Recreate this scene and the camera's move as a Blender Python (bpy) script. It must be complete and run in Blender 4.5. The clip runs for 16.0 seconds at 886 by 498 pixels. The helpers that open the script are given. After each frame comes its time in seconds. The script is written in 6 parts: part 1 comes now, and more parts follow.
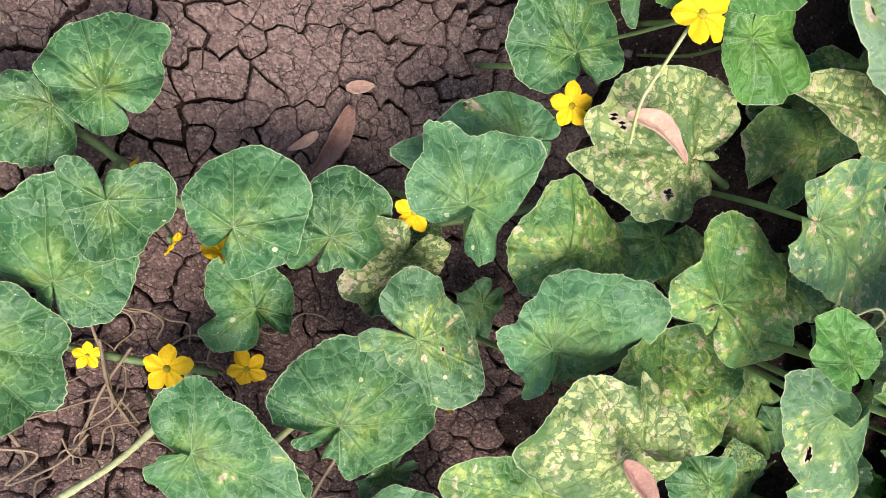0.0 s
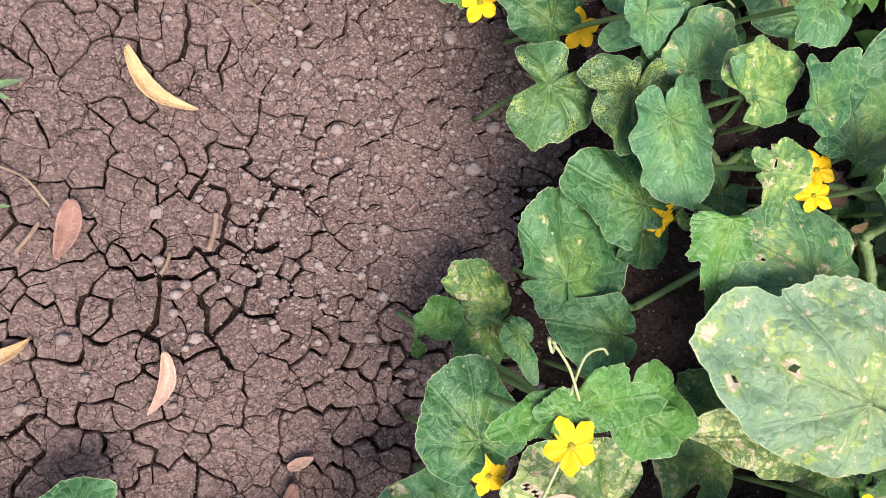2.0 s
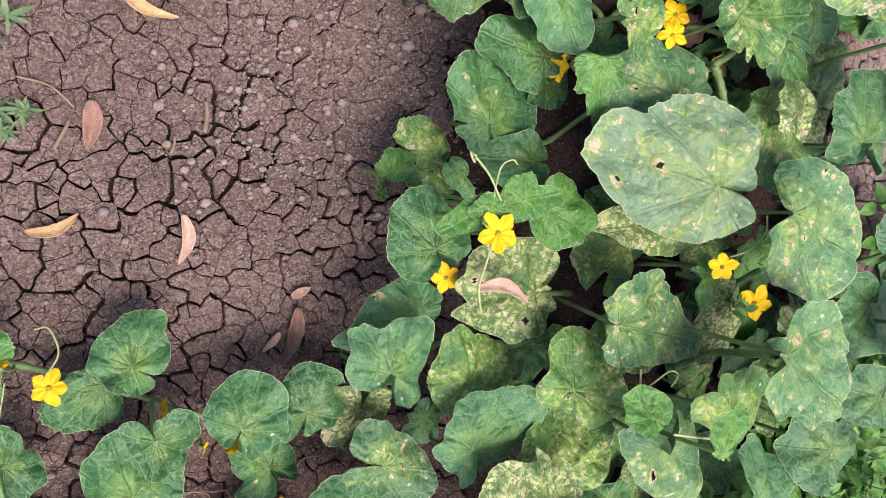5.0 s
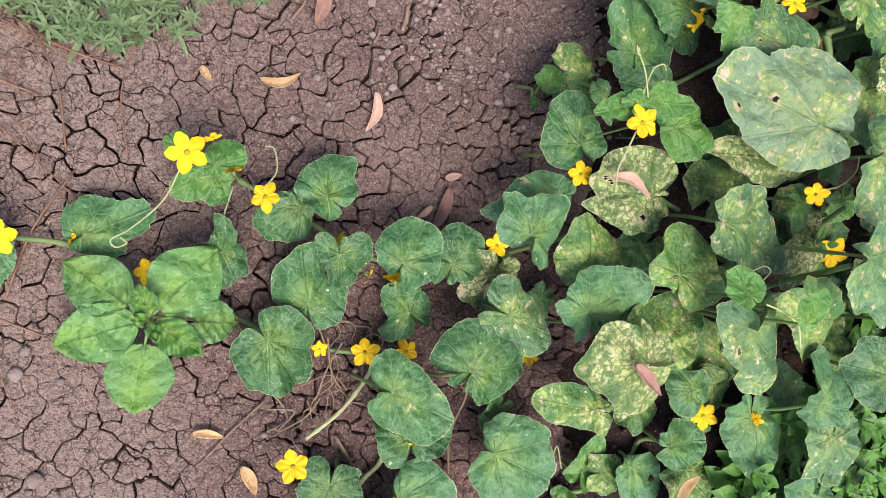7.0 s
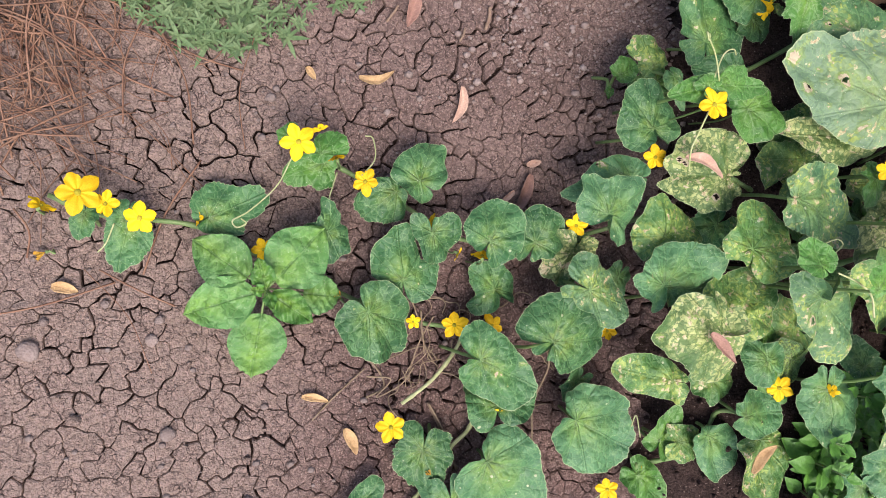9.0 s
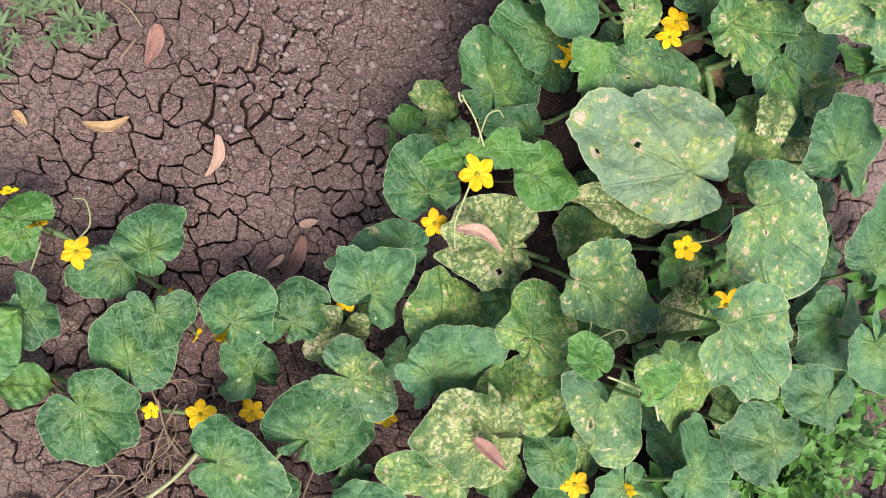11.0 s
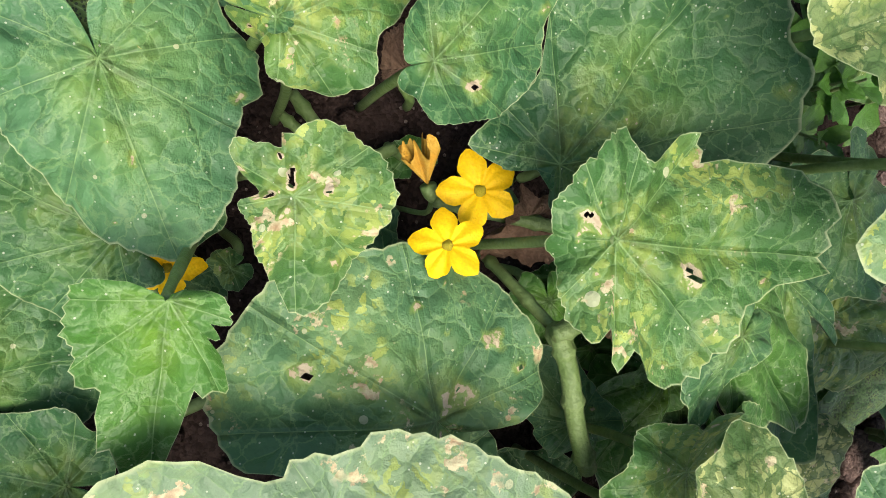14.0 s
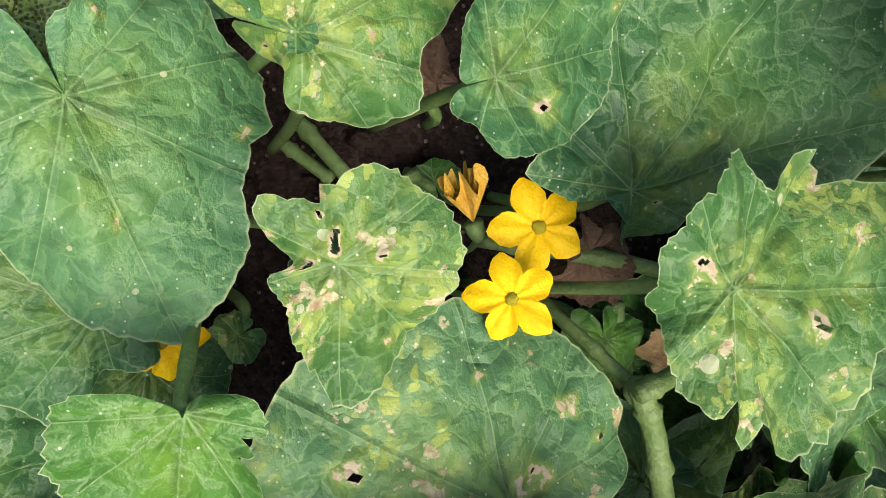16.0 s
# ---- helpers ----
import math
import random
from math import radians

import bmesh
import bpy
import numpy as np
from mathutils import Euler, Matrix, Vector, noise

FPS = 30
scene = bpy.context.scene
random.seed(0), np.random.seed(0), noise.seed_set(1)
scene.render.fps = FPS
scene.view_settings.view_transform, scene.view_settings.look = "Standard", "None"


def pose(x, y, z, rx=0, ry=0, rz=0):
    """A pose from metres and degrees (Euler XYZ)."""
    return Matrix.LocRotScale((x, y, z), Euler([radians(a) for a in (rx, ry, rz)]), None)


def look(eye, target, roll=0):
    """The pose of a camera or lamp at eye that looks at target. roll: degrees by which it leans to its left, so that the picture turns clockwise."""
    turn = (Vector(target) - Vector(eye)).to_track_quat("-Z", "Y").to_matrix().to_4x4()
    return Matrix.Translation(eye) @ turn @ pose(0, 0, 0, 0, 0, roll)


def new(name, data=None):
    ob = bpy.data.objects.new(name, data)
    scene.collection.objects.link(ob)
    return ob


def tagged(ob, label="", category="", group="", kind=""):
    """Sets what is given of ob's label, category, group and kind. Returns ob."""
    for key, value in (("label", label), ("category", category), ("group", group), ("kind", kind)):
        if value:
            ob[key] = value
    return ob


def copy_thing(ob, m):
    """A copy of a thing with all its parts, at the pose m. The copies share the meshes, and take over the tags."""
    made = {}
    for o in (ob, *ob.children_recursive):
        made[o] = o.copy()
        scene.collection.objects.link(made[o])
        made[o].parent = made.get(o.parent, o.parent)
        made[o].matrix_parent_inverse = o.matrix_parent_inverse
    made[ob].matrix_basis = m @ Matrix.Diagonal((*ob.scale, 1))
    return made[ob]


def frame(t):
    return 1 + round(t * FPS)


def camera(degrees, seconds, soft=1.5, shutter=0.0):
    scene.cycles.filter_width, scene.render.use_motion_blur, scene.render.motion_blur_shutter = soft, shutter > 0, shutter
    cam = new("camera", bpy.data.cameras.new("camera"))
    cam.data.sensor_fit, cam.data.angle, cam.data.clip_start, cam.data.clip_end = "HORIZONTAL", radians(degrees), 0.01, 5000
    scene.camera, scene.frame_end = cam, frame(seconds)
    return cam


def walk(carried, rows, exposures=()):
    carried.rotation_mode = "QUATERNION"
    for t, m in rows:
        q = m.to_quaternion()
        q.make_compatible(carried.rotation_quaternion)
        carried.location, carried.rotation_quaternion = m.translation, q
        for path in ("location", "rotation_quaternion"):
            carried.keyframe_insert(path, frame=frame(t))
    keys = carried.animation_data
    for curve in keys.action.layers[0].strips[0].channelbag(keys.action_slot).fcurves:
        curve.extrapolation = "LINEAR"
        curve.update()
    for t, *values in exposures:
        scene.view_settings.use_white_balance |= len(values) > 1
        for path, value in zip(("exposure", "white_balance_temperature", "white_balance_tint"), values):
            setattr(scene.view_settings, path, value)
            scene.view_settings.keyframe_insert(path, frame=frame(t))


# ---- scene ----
cam = camera(61.85, 16.0, soft=0.55)
ROWS = [
    (0.0, -0.0486, -0.0983, 0.4909, -10.98, -21.54, 9.01),
    (0.5, -0.0296, -0.0672, 0.5113, -8.84, -22.68, 9.76),
    (1.0, -0.0129, -0.0338, 0.5252, -6.74, -21.44, 6.67),
    (1.5, -0.0170, 0.0253, 0.5307, -4.64, -21.42, 4.00),
    (2.0, -0.0193, 0.0853, 0.5403, 0.32, -21.47, 0.03),
    (2.5, -0.0232, 0.1620, 0.5571, 4.21, -17.85, -6.70),
    (3.0, -0.0411, 0.1607, 0.5771, 9.68, -16.54, -9.01),
    (3.5, -0.0769, 0.1484, 0.6195, 9.41, -18.91, -7.66),
    (4.0, -0.0922, 0.1444, 0.6312, 8.24, -18.23, -8.83),
    (4.5, -0.1140, 0.1037, 0.6302, 0.75, -23.78, -7.02),
    (5.0, -0.0696, 0.0423, 0.6785, -4.09, -24.51, -7.13),
    (5.2, -0.0651, 0.0183, 0.6884, -4.04, -24.62, -7.11),
    (7.3, -0.2432, -0.1260, 0.7864, -2.54, -19.55, 2.20),
    (7.5, -0.2465, -0.1355, 0.7979, -1.53, -17.61, -0.33),
    (8.0, -0.2745, -0.1341, 0.8211, -0.73, -16.13, -1.01),
    (8.2, -0.2819, -0.1262, 0.8271, 0.04, -15.73, -1.29),
    (10.3, -0.1688, -0.1618, 0.8180, -7.44, -18.63, 5.98),
    (10.5, -0.1451, -0.1454, 0.8075, -6.41, -19.97, 5.08),
    (11.0, -0.0438, -0.0528, 0.7741, -3.31, -19.46, 2.01),
    (11.5, 0.0468, 0.0150, 0.7323, -7.50, -20.33, -0.51),
    (12.0, 0.0917, 0.0388, 0.7090, -9.31, -18.44, -2.23),
    (12.5, 0.1481, 0.0968, 0.6913, -8.04, -19.13, 4.04),
    (13.0, 0.2148, 0.1194, 0.6075, -5.53, -18.49, 6.15),
    (13.5, 0.2771, 0.1281, 0.4898, -3.17, -18.71, 7.15),
    (14.0, 0.3049, 0.1332, 0.3935, -4.02, -21.08, 4.25),
    (14.5, 0.3141, 0.1539, 0.3536, -1.54, -23.36, 4.86),
    (15.0, 0.3081, 0.1484, 0.3424, -2.55, -24.53, 2.10),
    (15.5, 0.2992, 0.1490, 0.3373, -3.60, -24.03, 1.17),
    (16.0, 0.2946, 0.1480, 0.3409, -3.45, -24.64, 0.82),
]
walk(cam, [(t, pose(x, y, z, rx, ry, rz)) for t, x, y, z, rx, ry, rz in ROWS],
     exposures=[(0.0, 1.29, 6600, 11), (2.0, 1.36, 6500, 12), (3.5, 1.38, 6500, 12), (4.5, 1.36, 6500, 12), (5.0, 1.13, 6500, 13), (8.0, 1.10, 6500, 14), (11.0, 1.06, 6500, 12), (13.3, 1.04, 6500, 10), (14.2, 1.12, 7050, 6), (16.0, 1.04, 7050, 5)])
# -- end of path
# ---------------------------------------------------------------- light
world = bpy.data.worlds.new("sky")
scene.world = world
world.use_nodes = True
wn, wl = world.node_tree.nodes, world.node_tree.links
sky = wn.new("ShaderNodeTexSky")
sky.sky_type = "NISHITA"
sky.sun_disc = False
sky.sun_elevation, sky.sun_rotation = radians(66), radians(164)
sky.air_density, sky.dust_density = 1.0, 4.0
wl.new(sky.outputs[0], wn["Background"].inputs[0])
wn["Background"].inputs[1].default_value = 0.105
sun_data = bpy.data.lights.new("sun", "SUN")
sun_data.energy, sun_data.angle, sun_data.color = 1.7, radians(32), (1.0, 0.97, 0.93)
sun = new("sun", sun_data)
sun.matrix_world = look((-0.21, -0.72, 1.7), (0, 0, 0))


# ---------------------------------------------------------------- materials
def nodes(name, rough=0.8, spec=0.3):
    """A material with its node helpers: make(kind, **inputs) and join(output, input)."""
    m = bpy.data.materials.new(name)
    m.use_nodes = True
    tree = m.node_tree
    bsdf = tree.nodes["Principled BSDF"]
    bsdf.inputs["Roughness"].default_value = rough
    bsdf.inputs["Specular IOR Level"].default_value = spec

    def make(kind, **values):
        n = tree.nodes.new("ShaderNode" + kind)
        for key, v in values.items():
            n.inputs[key.replace("_", " ")].default_value = v
        return n
    return m, tree, bsdf, make, tree.links.new


def ramp(make, join, source, stops):
    r = make("ValToRGB")
    el = r.color_ramp.elements
    while len(el) < len(stops):
        el.new(0.5)
    for e, (p, c) in zip(el, stops):
        e.position = p
        e.color = (*c, 1) if not isinstance(c, float) else (c, c, c, 1)
    join(source, r.inputs[0])
    return r.outputs[0]


def mixed(make, join, fac, a, b, mode="MIX"):
    n = make("Mix")
    n.data_type, n.blend_type = "RGBA", mode
    for socket, v in ((n.inputs[0], fac), (n.inputs[6], a), (n.inputs[7], b)):
        if isinstance(v, (int, float)):
            socket.default_value = v
        elif isinstance(v, tuple):
            socket.default_value = (*v, 1)
        else:
            join(v, socket)
    return n.outputs[2]


def maths(make, join, op, a, b=0.0):
    n = make("Math")
    n.operation = op
    for socket, v in ((n.inputs[0], a), (n.inputs[1], b)):
        if isinstance(v, (int, float)):
            socket.default_value = v
        else:
            join(v, socket)
    return n.outputs[0]


def soil_material(name, light, dark, grit, cracks, bump=0.5, zoned=False, bare=None):
    m, tree, bsdf, make, join = nodes(name, 0.92, 0.12)
    geo = make("NewGeometry")
    pos = geo.outputs["Position"]
    big = make("TexNoise", Scale=5.5, Detail=6.0, Roughness=0.6)
    fine = make("TexNoise", Scale=160.0, Detail=6.0, Roughness=0.75)
    mid = make("TexNoise", Scale=38.0, Detail=5.0, Roughness=0.65)
    for n in (big, fine, mid):
        join(pos, n.inputs["Vector"])
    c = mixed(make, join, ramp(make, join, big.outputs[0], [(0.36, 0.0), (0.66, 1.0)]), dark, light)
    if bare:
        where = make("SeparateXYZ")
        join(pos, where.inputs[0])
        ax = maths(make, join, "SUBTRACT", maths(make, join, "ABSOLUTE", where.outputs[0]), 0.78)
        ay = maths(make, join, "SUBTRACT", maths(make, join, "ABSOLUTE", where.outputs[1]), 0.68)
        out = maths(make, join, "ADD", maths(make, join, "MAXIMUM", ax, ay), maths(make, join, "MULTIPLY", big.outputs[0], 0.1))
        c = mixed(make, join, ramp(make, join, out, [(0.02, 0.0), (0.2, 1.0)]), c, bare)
    if zoned:
        xyz = make("SeparateXYZ")
        join(pos, xyz.inputs[0])
        wob = maths(make, join, "MULTIPLY", big.outputs[0], 0.12)
        west = ramp(make, join, maths(make, join, "ADD", maths(make, join, "ADD", xyz.outputs[0], wob), 0.5), [(0.30, 1.0), (0.42, 0.0)])
        c = mixed(make, join, maths(make, join, "MULTIPLY", west, 0.8), c, (0.290, 0.216, 0.178))
        east = ramp(make, join, maths(make, join, "ADD", xyz.outputs[0], wob), [(0.70, 0.0), (0.80, 0.8)])
        c = mixed(make, join, east, c, (0.36, 0.262, 0.232))
        # darker, redder brown in the south, towards the plants
        dark_zone = maths(make, join, "MULTIPLY", ramp(make, join, maths(make, join, "ADD", maths(make, join, "ADD", maths(make, join, "ADD", xyz.outputs[0], maths(make, join, "MULTIPLY", xyz.outputs[1], -0.3)), wob), 0.5), [(0.44, 0.0), (0.60, 1.0)]), ramp(make, join, maths(make, join, "ADD", maths(make, join, "ADD", xyz.outputs[1], wob), 0.5), [(0.40, 1.0), (0.50, 0.0)]))
        c = mixed(make, join, maths(make, join, "MULTIPLY", dark_zone, 0.64), c, (0.105, 0.058, 0.050))
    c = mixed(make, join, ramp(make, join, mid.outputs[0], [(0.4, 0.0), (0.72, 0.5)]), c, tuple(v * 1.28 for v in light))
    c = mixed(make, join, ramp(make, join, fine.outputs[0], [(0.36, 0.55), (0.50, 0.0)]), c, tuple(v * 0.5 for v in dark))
    # pale grit
    v = make("TexVoronoi", Scale=330.0)
    join(pos, v.inputs["Vector"])
    pick = maths(make, join, "MULTIPLY", maths(make, join, "LESS_THAN", v.outputs["Distance"], 0.26), ramp(make, join, v.outputs["Color"], [(0.78 - grit, 0.0), (0.8 - grit, 1.0)]))
    c = mixed(make, join, maths(make, join, "MULTIPLY", pick, 0.75), c, (0.36, 0.28, 0.24))
    grain = make("TexVoronoi", Scale=560.0)
    join(pos, grain.inputs["Vector"])
    c = mixed(make, join, ramp(make, join, grain.outputs["Color"], [(0.24, 0.46), (0.50, 0.0)]), c, tuple(v * 0.55 for v in dark))
    c = mixed(make, join, ramp(make, join, grain.outputs["Color"], [(0.64, 0.0), (0.86, 0.40 + grit * 0.5)]), c, tuple(min(0.6, v * 1.55) for v in light))
    # hairline cracks
    warp = make("TexNoise", Scale=45.0, Detail=3.0)
    join(pos, warp.inputs["Vector"])
    off = make("VectorMath")
    off.operation = "MULTIPLY_ADD"
    join(warp.outputs["Color"], off.inputs[0])
    off.inputs[1].default_value = (0.026, 0.026, 0.026)
    join(pos, off.inputs[2])
    hair = make("TexVoronoi", Scale=95.0)
    hair.feature = "DISTANCE_TO_EDGE"
    join(off.outputs[0], hair.inputs["Vector"])
    line = ramp(make, join, hair.outputs["Distance"], [(0.0, 1.0), (0.045, 0.0)])
    some = maths(make, join, "MULTIPLY", ramp(make, join, mid.outputs[0], [(0.47, 0.0), (0.55, 1.0)]), ramp(make, join, fine.outputs[0], [(0.40, 0.0), (0.50, 1.0)]))
    line = maths(make, join, "MULTIPLY", maths(make, join, "MULTIPLY", line, some), cracks)
    c = mixed(make, join, line, c, tuple(v * 0.28 for v in dark))
    join(c, bsdf.inputs["Base Color"])
    h = maths(make, join, "ADD", maths(make, join, "MULTIPLY", fine.outputs[0], 0.5), maths(make, join, "MULTIPLY", mid.outputs[0], 0.9))
    h = maths(make, join, "SUBTRACT", h, maths(make, join, "MULTIPLY", line, 0.8))
    h = maths(make, join, "ADD", h, maths(make, join, "MULTIPLY", pick, 0.35))
    h = maths(make, join, "SUBTRACT", h, maths(make, join, "MULTIPLY", grain.outputs["Distance"], 0.22))
    b = make("Bump", Strength=bump, Distance=0.006)
    join(h, b.inputs["Height"])
    join(b.outputs[0], bsdf.inputs["Normal"])
    return m


def leaf_material(name, dark, light, yellow=0.0, specks=0.0, dead=0.0, sooty=0.0, centre=0.0, gloss=0.45):
    """Leaf blade: veins from its own maps, with mottling, pale specks, dead patches or sooty dots."""
    m, tree, bsdf, make, join = nodes(name, gloss - 0.10, 0.34)
    tex = make("TexCoord")
    info = make("ObjectInfo")
    shift = make("VectorMath")
    shift.operation = "MULTIPLY_ADD"
    wide = make("CombineXYZ")
    for i, k in enumerate((7.0, 13.0, 19.0)):
        join(maths(make, join, "MULTIPLY", info.outputs["Random"], k), wide.inputs[i])
    add = make("VectorMath")
    join(tex.outputs["Object"], add.inputs[0])
    join(wide.outputs[0], add.inputs[1])
    pos = add.outputs[0]
    rim = make("UVMap")
    rim.uv_map = "rim"
    vein = make("UVMap")
    vein.uv_map = "vein"
    rs, vs = make("SeparateXYZ"), make("SeparateXYZ")
    join(rim.outputs[0], rs.inputs[0])
    join(vein.outputs[0], vs.inputs[0])
    s, along, away = rs.outputs[0], vs.outputs[0], vs.outputs[1]
    scar = make("UVMap")
    scar.uv_map = "scar"
    torn = make("SeparateXYZ")
    join(scar.outputs[0], torn.inputs[0])
    n1 = make("TexNoise", Scale=26.0, Detail=4.0, Roughness=0.55)
    n2 = make("TexNoise", Scale=95.0, Detail=5.0, Roughness=0.65)
    n3 = make("TexNoise", Scale=420.0, Detail=3.0, Roughness=0.6)
    nb = make("TexNoise", Scale=52.0, Detail=1.0, Roughness=0.45)
    for n in (n1, n2, n3, nb):
        join(pos, n.inputs["Vector"])
    c = mixed(make, join, ramp(make, join, n1.outputs[0], [(0.34, 0.0), (0.62, 1.0)]), dark, light)
    warm = maths(make, join, "MULTIPLY", ramp(make, join, s, [(0.06, 0.8), (0.72, 0.0)]), ramp(make, join, n1.outputs[0], [(0.35, 0.15), (0.62, 1.0)]))
    c = mixed(make, join, warm, c, (light[0] * 1.5, light[1] * 1.2, light[2] * 0.4))
    c = mixed(make, join, ramp(make, join, n3.outputs[0], [(0.36, 0.12), (0.58, 0.0)]), c, tuple(v * 0.7 for v in dark))
    var = maths(make, join, "MULTIPLY_ADD", info.outputs["Random"], 0.34)
    var.node.inputs[2].default_value = 0.83
    tint = make("HueSaturation")
    join(var, tint.inputs["Value"])
    join(c, tint.inputs["Color"])
    c = tint.outputs[0]
    # fine net of veins
    bend = make("VectorMath")
    bend.operation = "MULTIPLY_ADD"
    join(n2.outputs["Color"], bend.inputs[0])
    bend.inputs[1].default_value = (0.0085, 0.0085, 0.0085)
    join(pos, bend.inputs[2])
    net = make("TexVoronoi", Scale=112.0)
    net.feature = "DISTANCE_TO_EDGE"
    join(bend.outputs[0], net.inputs["Vector"])
    mesh_lines = ramp(make, join, net.outputs["Distance"], [(0.012, 1.0), (0.05, 0.0)])
    cell = make("TexVoronoi", Scale=112.0)
    join(bend.outputs[0], cell.inputs["Vector"])
    # each cell of the net is a little lighter or darker
    c = mixed(make, join, ramp(make, join, cell.outputs["Color"], [(0.2, 0.12), (0.62, 0.0)]), c, tuple(v * 0.75 for v in dark))
    # yellowing between the veins and round the stalk
    if centre:
        cc = maths(make, join, "MULTIPLY", ramp(make, join, s, [(0.05, 1.0), (0.6, 0.0)]), ramp(make, join, n2.outputs[0], [(0.42, 0.0), (0.6, centre)]))
        c = mixed(make, join, cc, c, (0.20, 0.27, 0.05))
    if yellow:
        fleck = make("TexVoronoi", Scale=300.0)
        join(bend.outputs[0], fleck.inputs["Vector"])
        y = ramp(make, join, n1.outputs[0], [(0.52 - 0.3 * yellow, 0.0), (0.66 - 0.3 * yellow, 1.0)])
        pick = maths(make, join, "MULTIPLY", ramp(make, join, fleck.outputs["Color"], [(0.62 - 0.22 * yellow, 0.12), (0.68 - 0.22 * yellow, 1.0)]), maths(make, join, "SUBTRACT", 1.0, maths(make, join, "MULTIPLY", mesh_lines, 0.75)))
        c = mixed(make, join, maths(make, join, "MULTIPLY", y, pick), c, (0.30, 0.37, 0.085) if yellow < 0.5 else (0.38, 0.41, 0.155))
    # side veins and fine net
    w = maths(make, join, "ADD", maths(make, join, "SUBTRACT", maths(make, join, "MULTIPLY", along, 70.0), maths(make, join, "MULTIPLY", away, 62.0)), maths(make, join, "MULTIPLY", n2.outputs[0], 1.3))
    saw = maths(make, join, "ABSOLUTE", maths(make, join, "SUBTRACT", maths(make, join, "FRACT", w), 0.5))
    side = ramp(make, join, saw, [(0.018, 1.0), (0.045, 0.0)])
    far = maths(make, join, "MULTIPLY", away, 150.0)
    main = ramp(make, join, maths(make, join, "MULTIPLY", far, maths(make, join, "ADD", s, 0.8)), [(0.012, 0.95), (0.055, 0.0)])
    groove = ramp(make, join, far, [(0.015, 1.0), (0.24, 0.0)])
    lines = maths(make, join, "MAXIMUM", main, maths(make, join, "MAXIMUM", maths(make, join, "MULTIPLY", side, 0.6), maths(make, join, "MULTIPLY", mesh_lines, 0.7 if yellow > 0.4 else 0.44)))
    c = mixed(make, join, maths(make, join, "MULTIPLY", lines, 0.74), c, (0.22, 0.35, 0.135) if not yellow > 0.55 else (0.035, 0.085, 0.018))
    # shade of the grooves beside the main veins, painted as darker green
    crease_shade = maths(make, join, "MULTIPLY", maths(make, join, "SUBTRACT", ramp(make, join, far, [(0.10, 1.0), (0.28, 0.0)]), main), 0.16)
    c = mixed(make, join, maths(make, join, "MAXIMUM", crease_shade, 0.0), c, tuple(v * 0.7 for v in dark))
    # painted shade in the folds that radiate from the stalk
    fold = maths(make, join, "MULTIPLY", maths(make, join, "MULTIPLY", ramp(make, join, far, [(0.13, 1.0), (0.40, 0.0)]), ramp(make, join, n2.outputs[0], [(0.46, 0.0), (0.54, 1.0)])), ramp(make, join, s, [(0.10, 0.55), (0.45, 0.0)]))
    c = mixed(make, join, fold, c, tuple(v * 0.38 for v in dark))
    # shade in the hollows between the puckers, mixed into the colour
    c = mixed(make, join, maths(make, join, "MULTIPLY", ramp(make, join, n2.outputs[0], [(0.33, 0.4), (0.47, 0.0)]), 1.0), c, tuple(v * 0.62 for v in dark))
    # tiny pale flecks strewn over the blade
    pale_flecks = make("TexVoronoi", Scale=430.0)
    join(pos, pale_flecks.inputs["Vector"])
    f = maths(make, join, "MULTIPLY", maths(make, join, "LESS_THAN", pale_flecks.outputs["Distance"], 0.15), ramp(make, join, pale_flecks.outputs["Color"], [(0.66, 0.0), (0.70, 0.7)]))
    c = mixed(make, join, f, c, (0.50, 0.54, 0.40))
    if sooty:
        soot = make("TexVoronoi", Scale=850.0)
        join(pos, soot.inputs["Vector"])
        f = maths(make, join, "MULTIPLY", maths(make, join, "LESS_THAN", soot.outputs["Distance"], 0.42), ramp(make, join, n1.outputs[0], [(0.5 - 0.2 * sooty, 0.0), (0.62 - 0.2 * sooty, 0.85)]))
        c = mixed(make, join, f, c, (0.022, 0.03, 0.018))
    if specks:
        dots = make("TexVoronoi", Scale=135.0)
        join(pos, dots.inputs["Vector"])
        size = ramp(make, join, dots.outputs["Color"], [(0.86 - 0.42 * specks, 0.0), (1.0, 0.34)])
        f = maths(make, join, "LESS_THAN", dots.outputs["Distance"], size)
        c = mixed(make, join, maths(make, join, "MULTIPLY", f, 0.85), c, (0.42, 0.44, 0.27))
    if dead:
        f = maths(make, join, "MULTIPLY", ramp(make, join, n2.outputs[0], [(0.655 - 0.16 * dead, 0.0), (0.68 - 0.16 * dead, 1.0)]), ramp(make, join, n1.outputs[0], [(0.53 - 0.2 * dead, 0.0), (0.57 - 0.2 * dead, 1.0)]))
        tan = mixed(make, join, ramp(make, join, n3.outputs[0], [(0.4, 0.0), (0.65, 1.0)]), (0.50, 0.45, 0.27), (0.36, 0.25, 0.14))
        c = mixed(make, join, f, c, tan)
    # torn holes: straw-coloured dead tissue with a yellow halo
    rough_edge = maths(make, join, "ADD", torn.outputs[0], maths(make, join, "MULTIPLY", maths(make, join, "SUBTRACT", n3.outputs[0], 0.5), 2.2))
    c = mixed(make, join, ramp(make, join, maths(make, join, "MULTIPLY", rough_edge, 0.1), [(0.15, 0.6), (0.26, 0.0)]), c, (0.22, 0.30, 0.06))
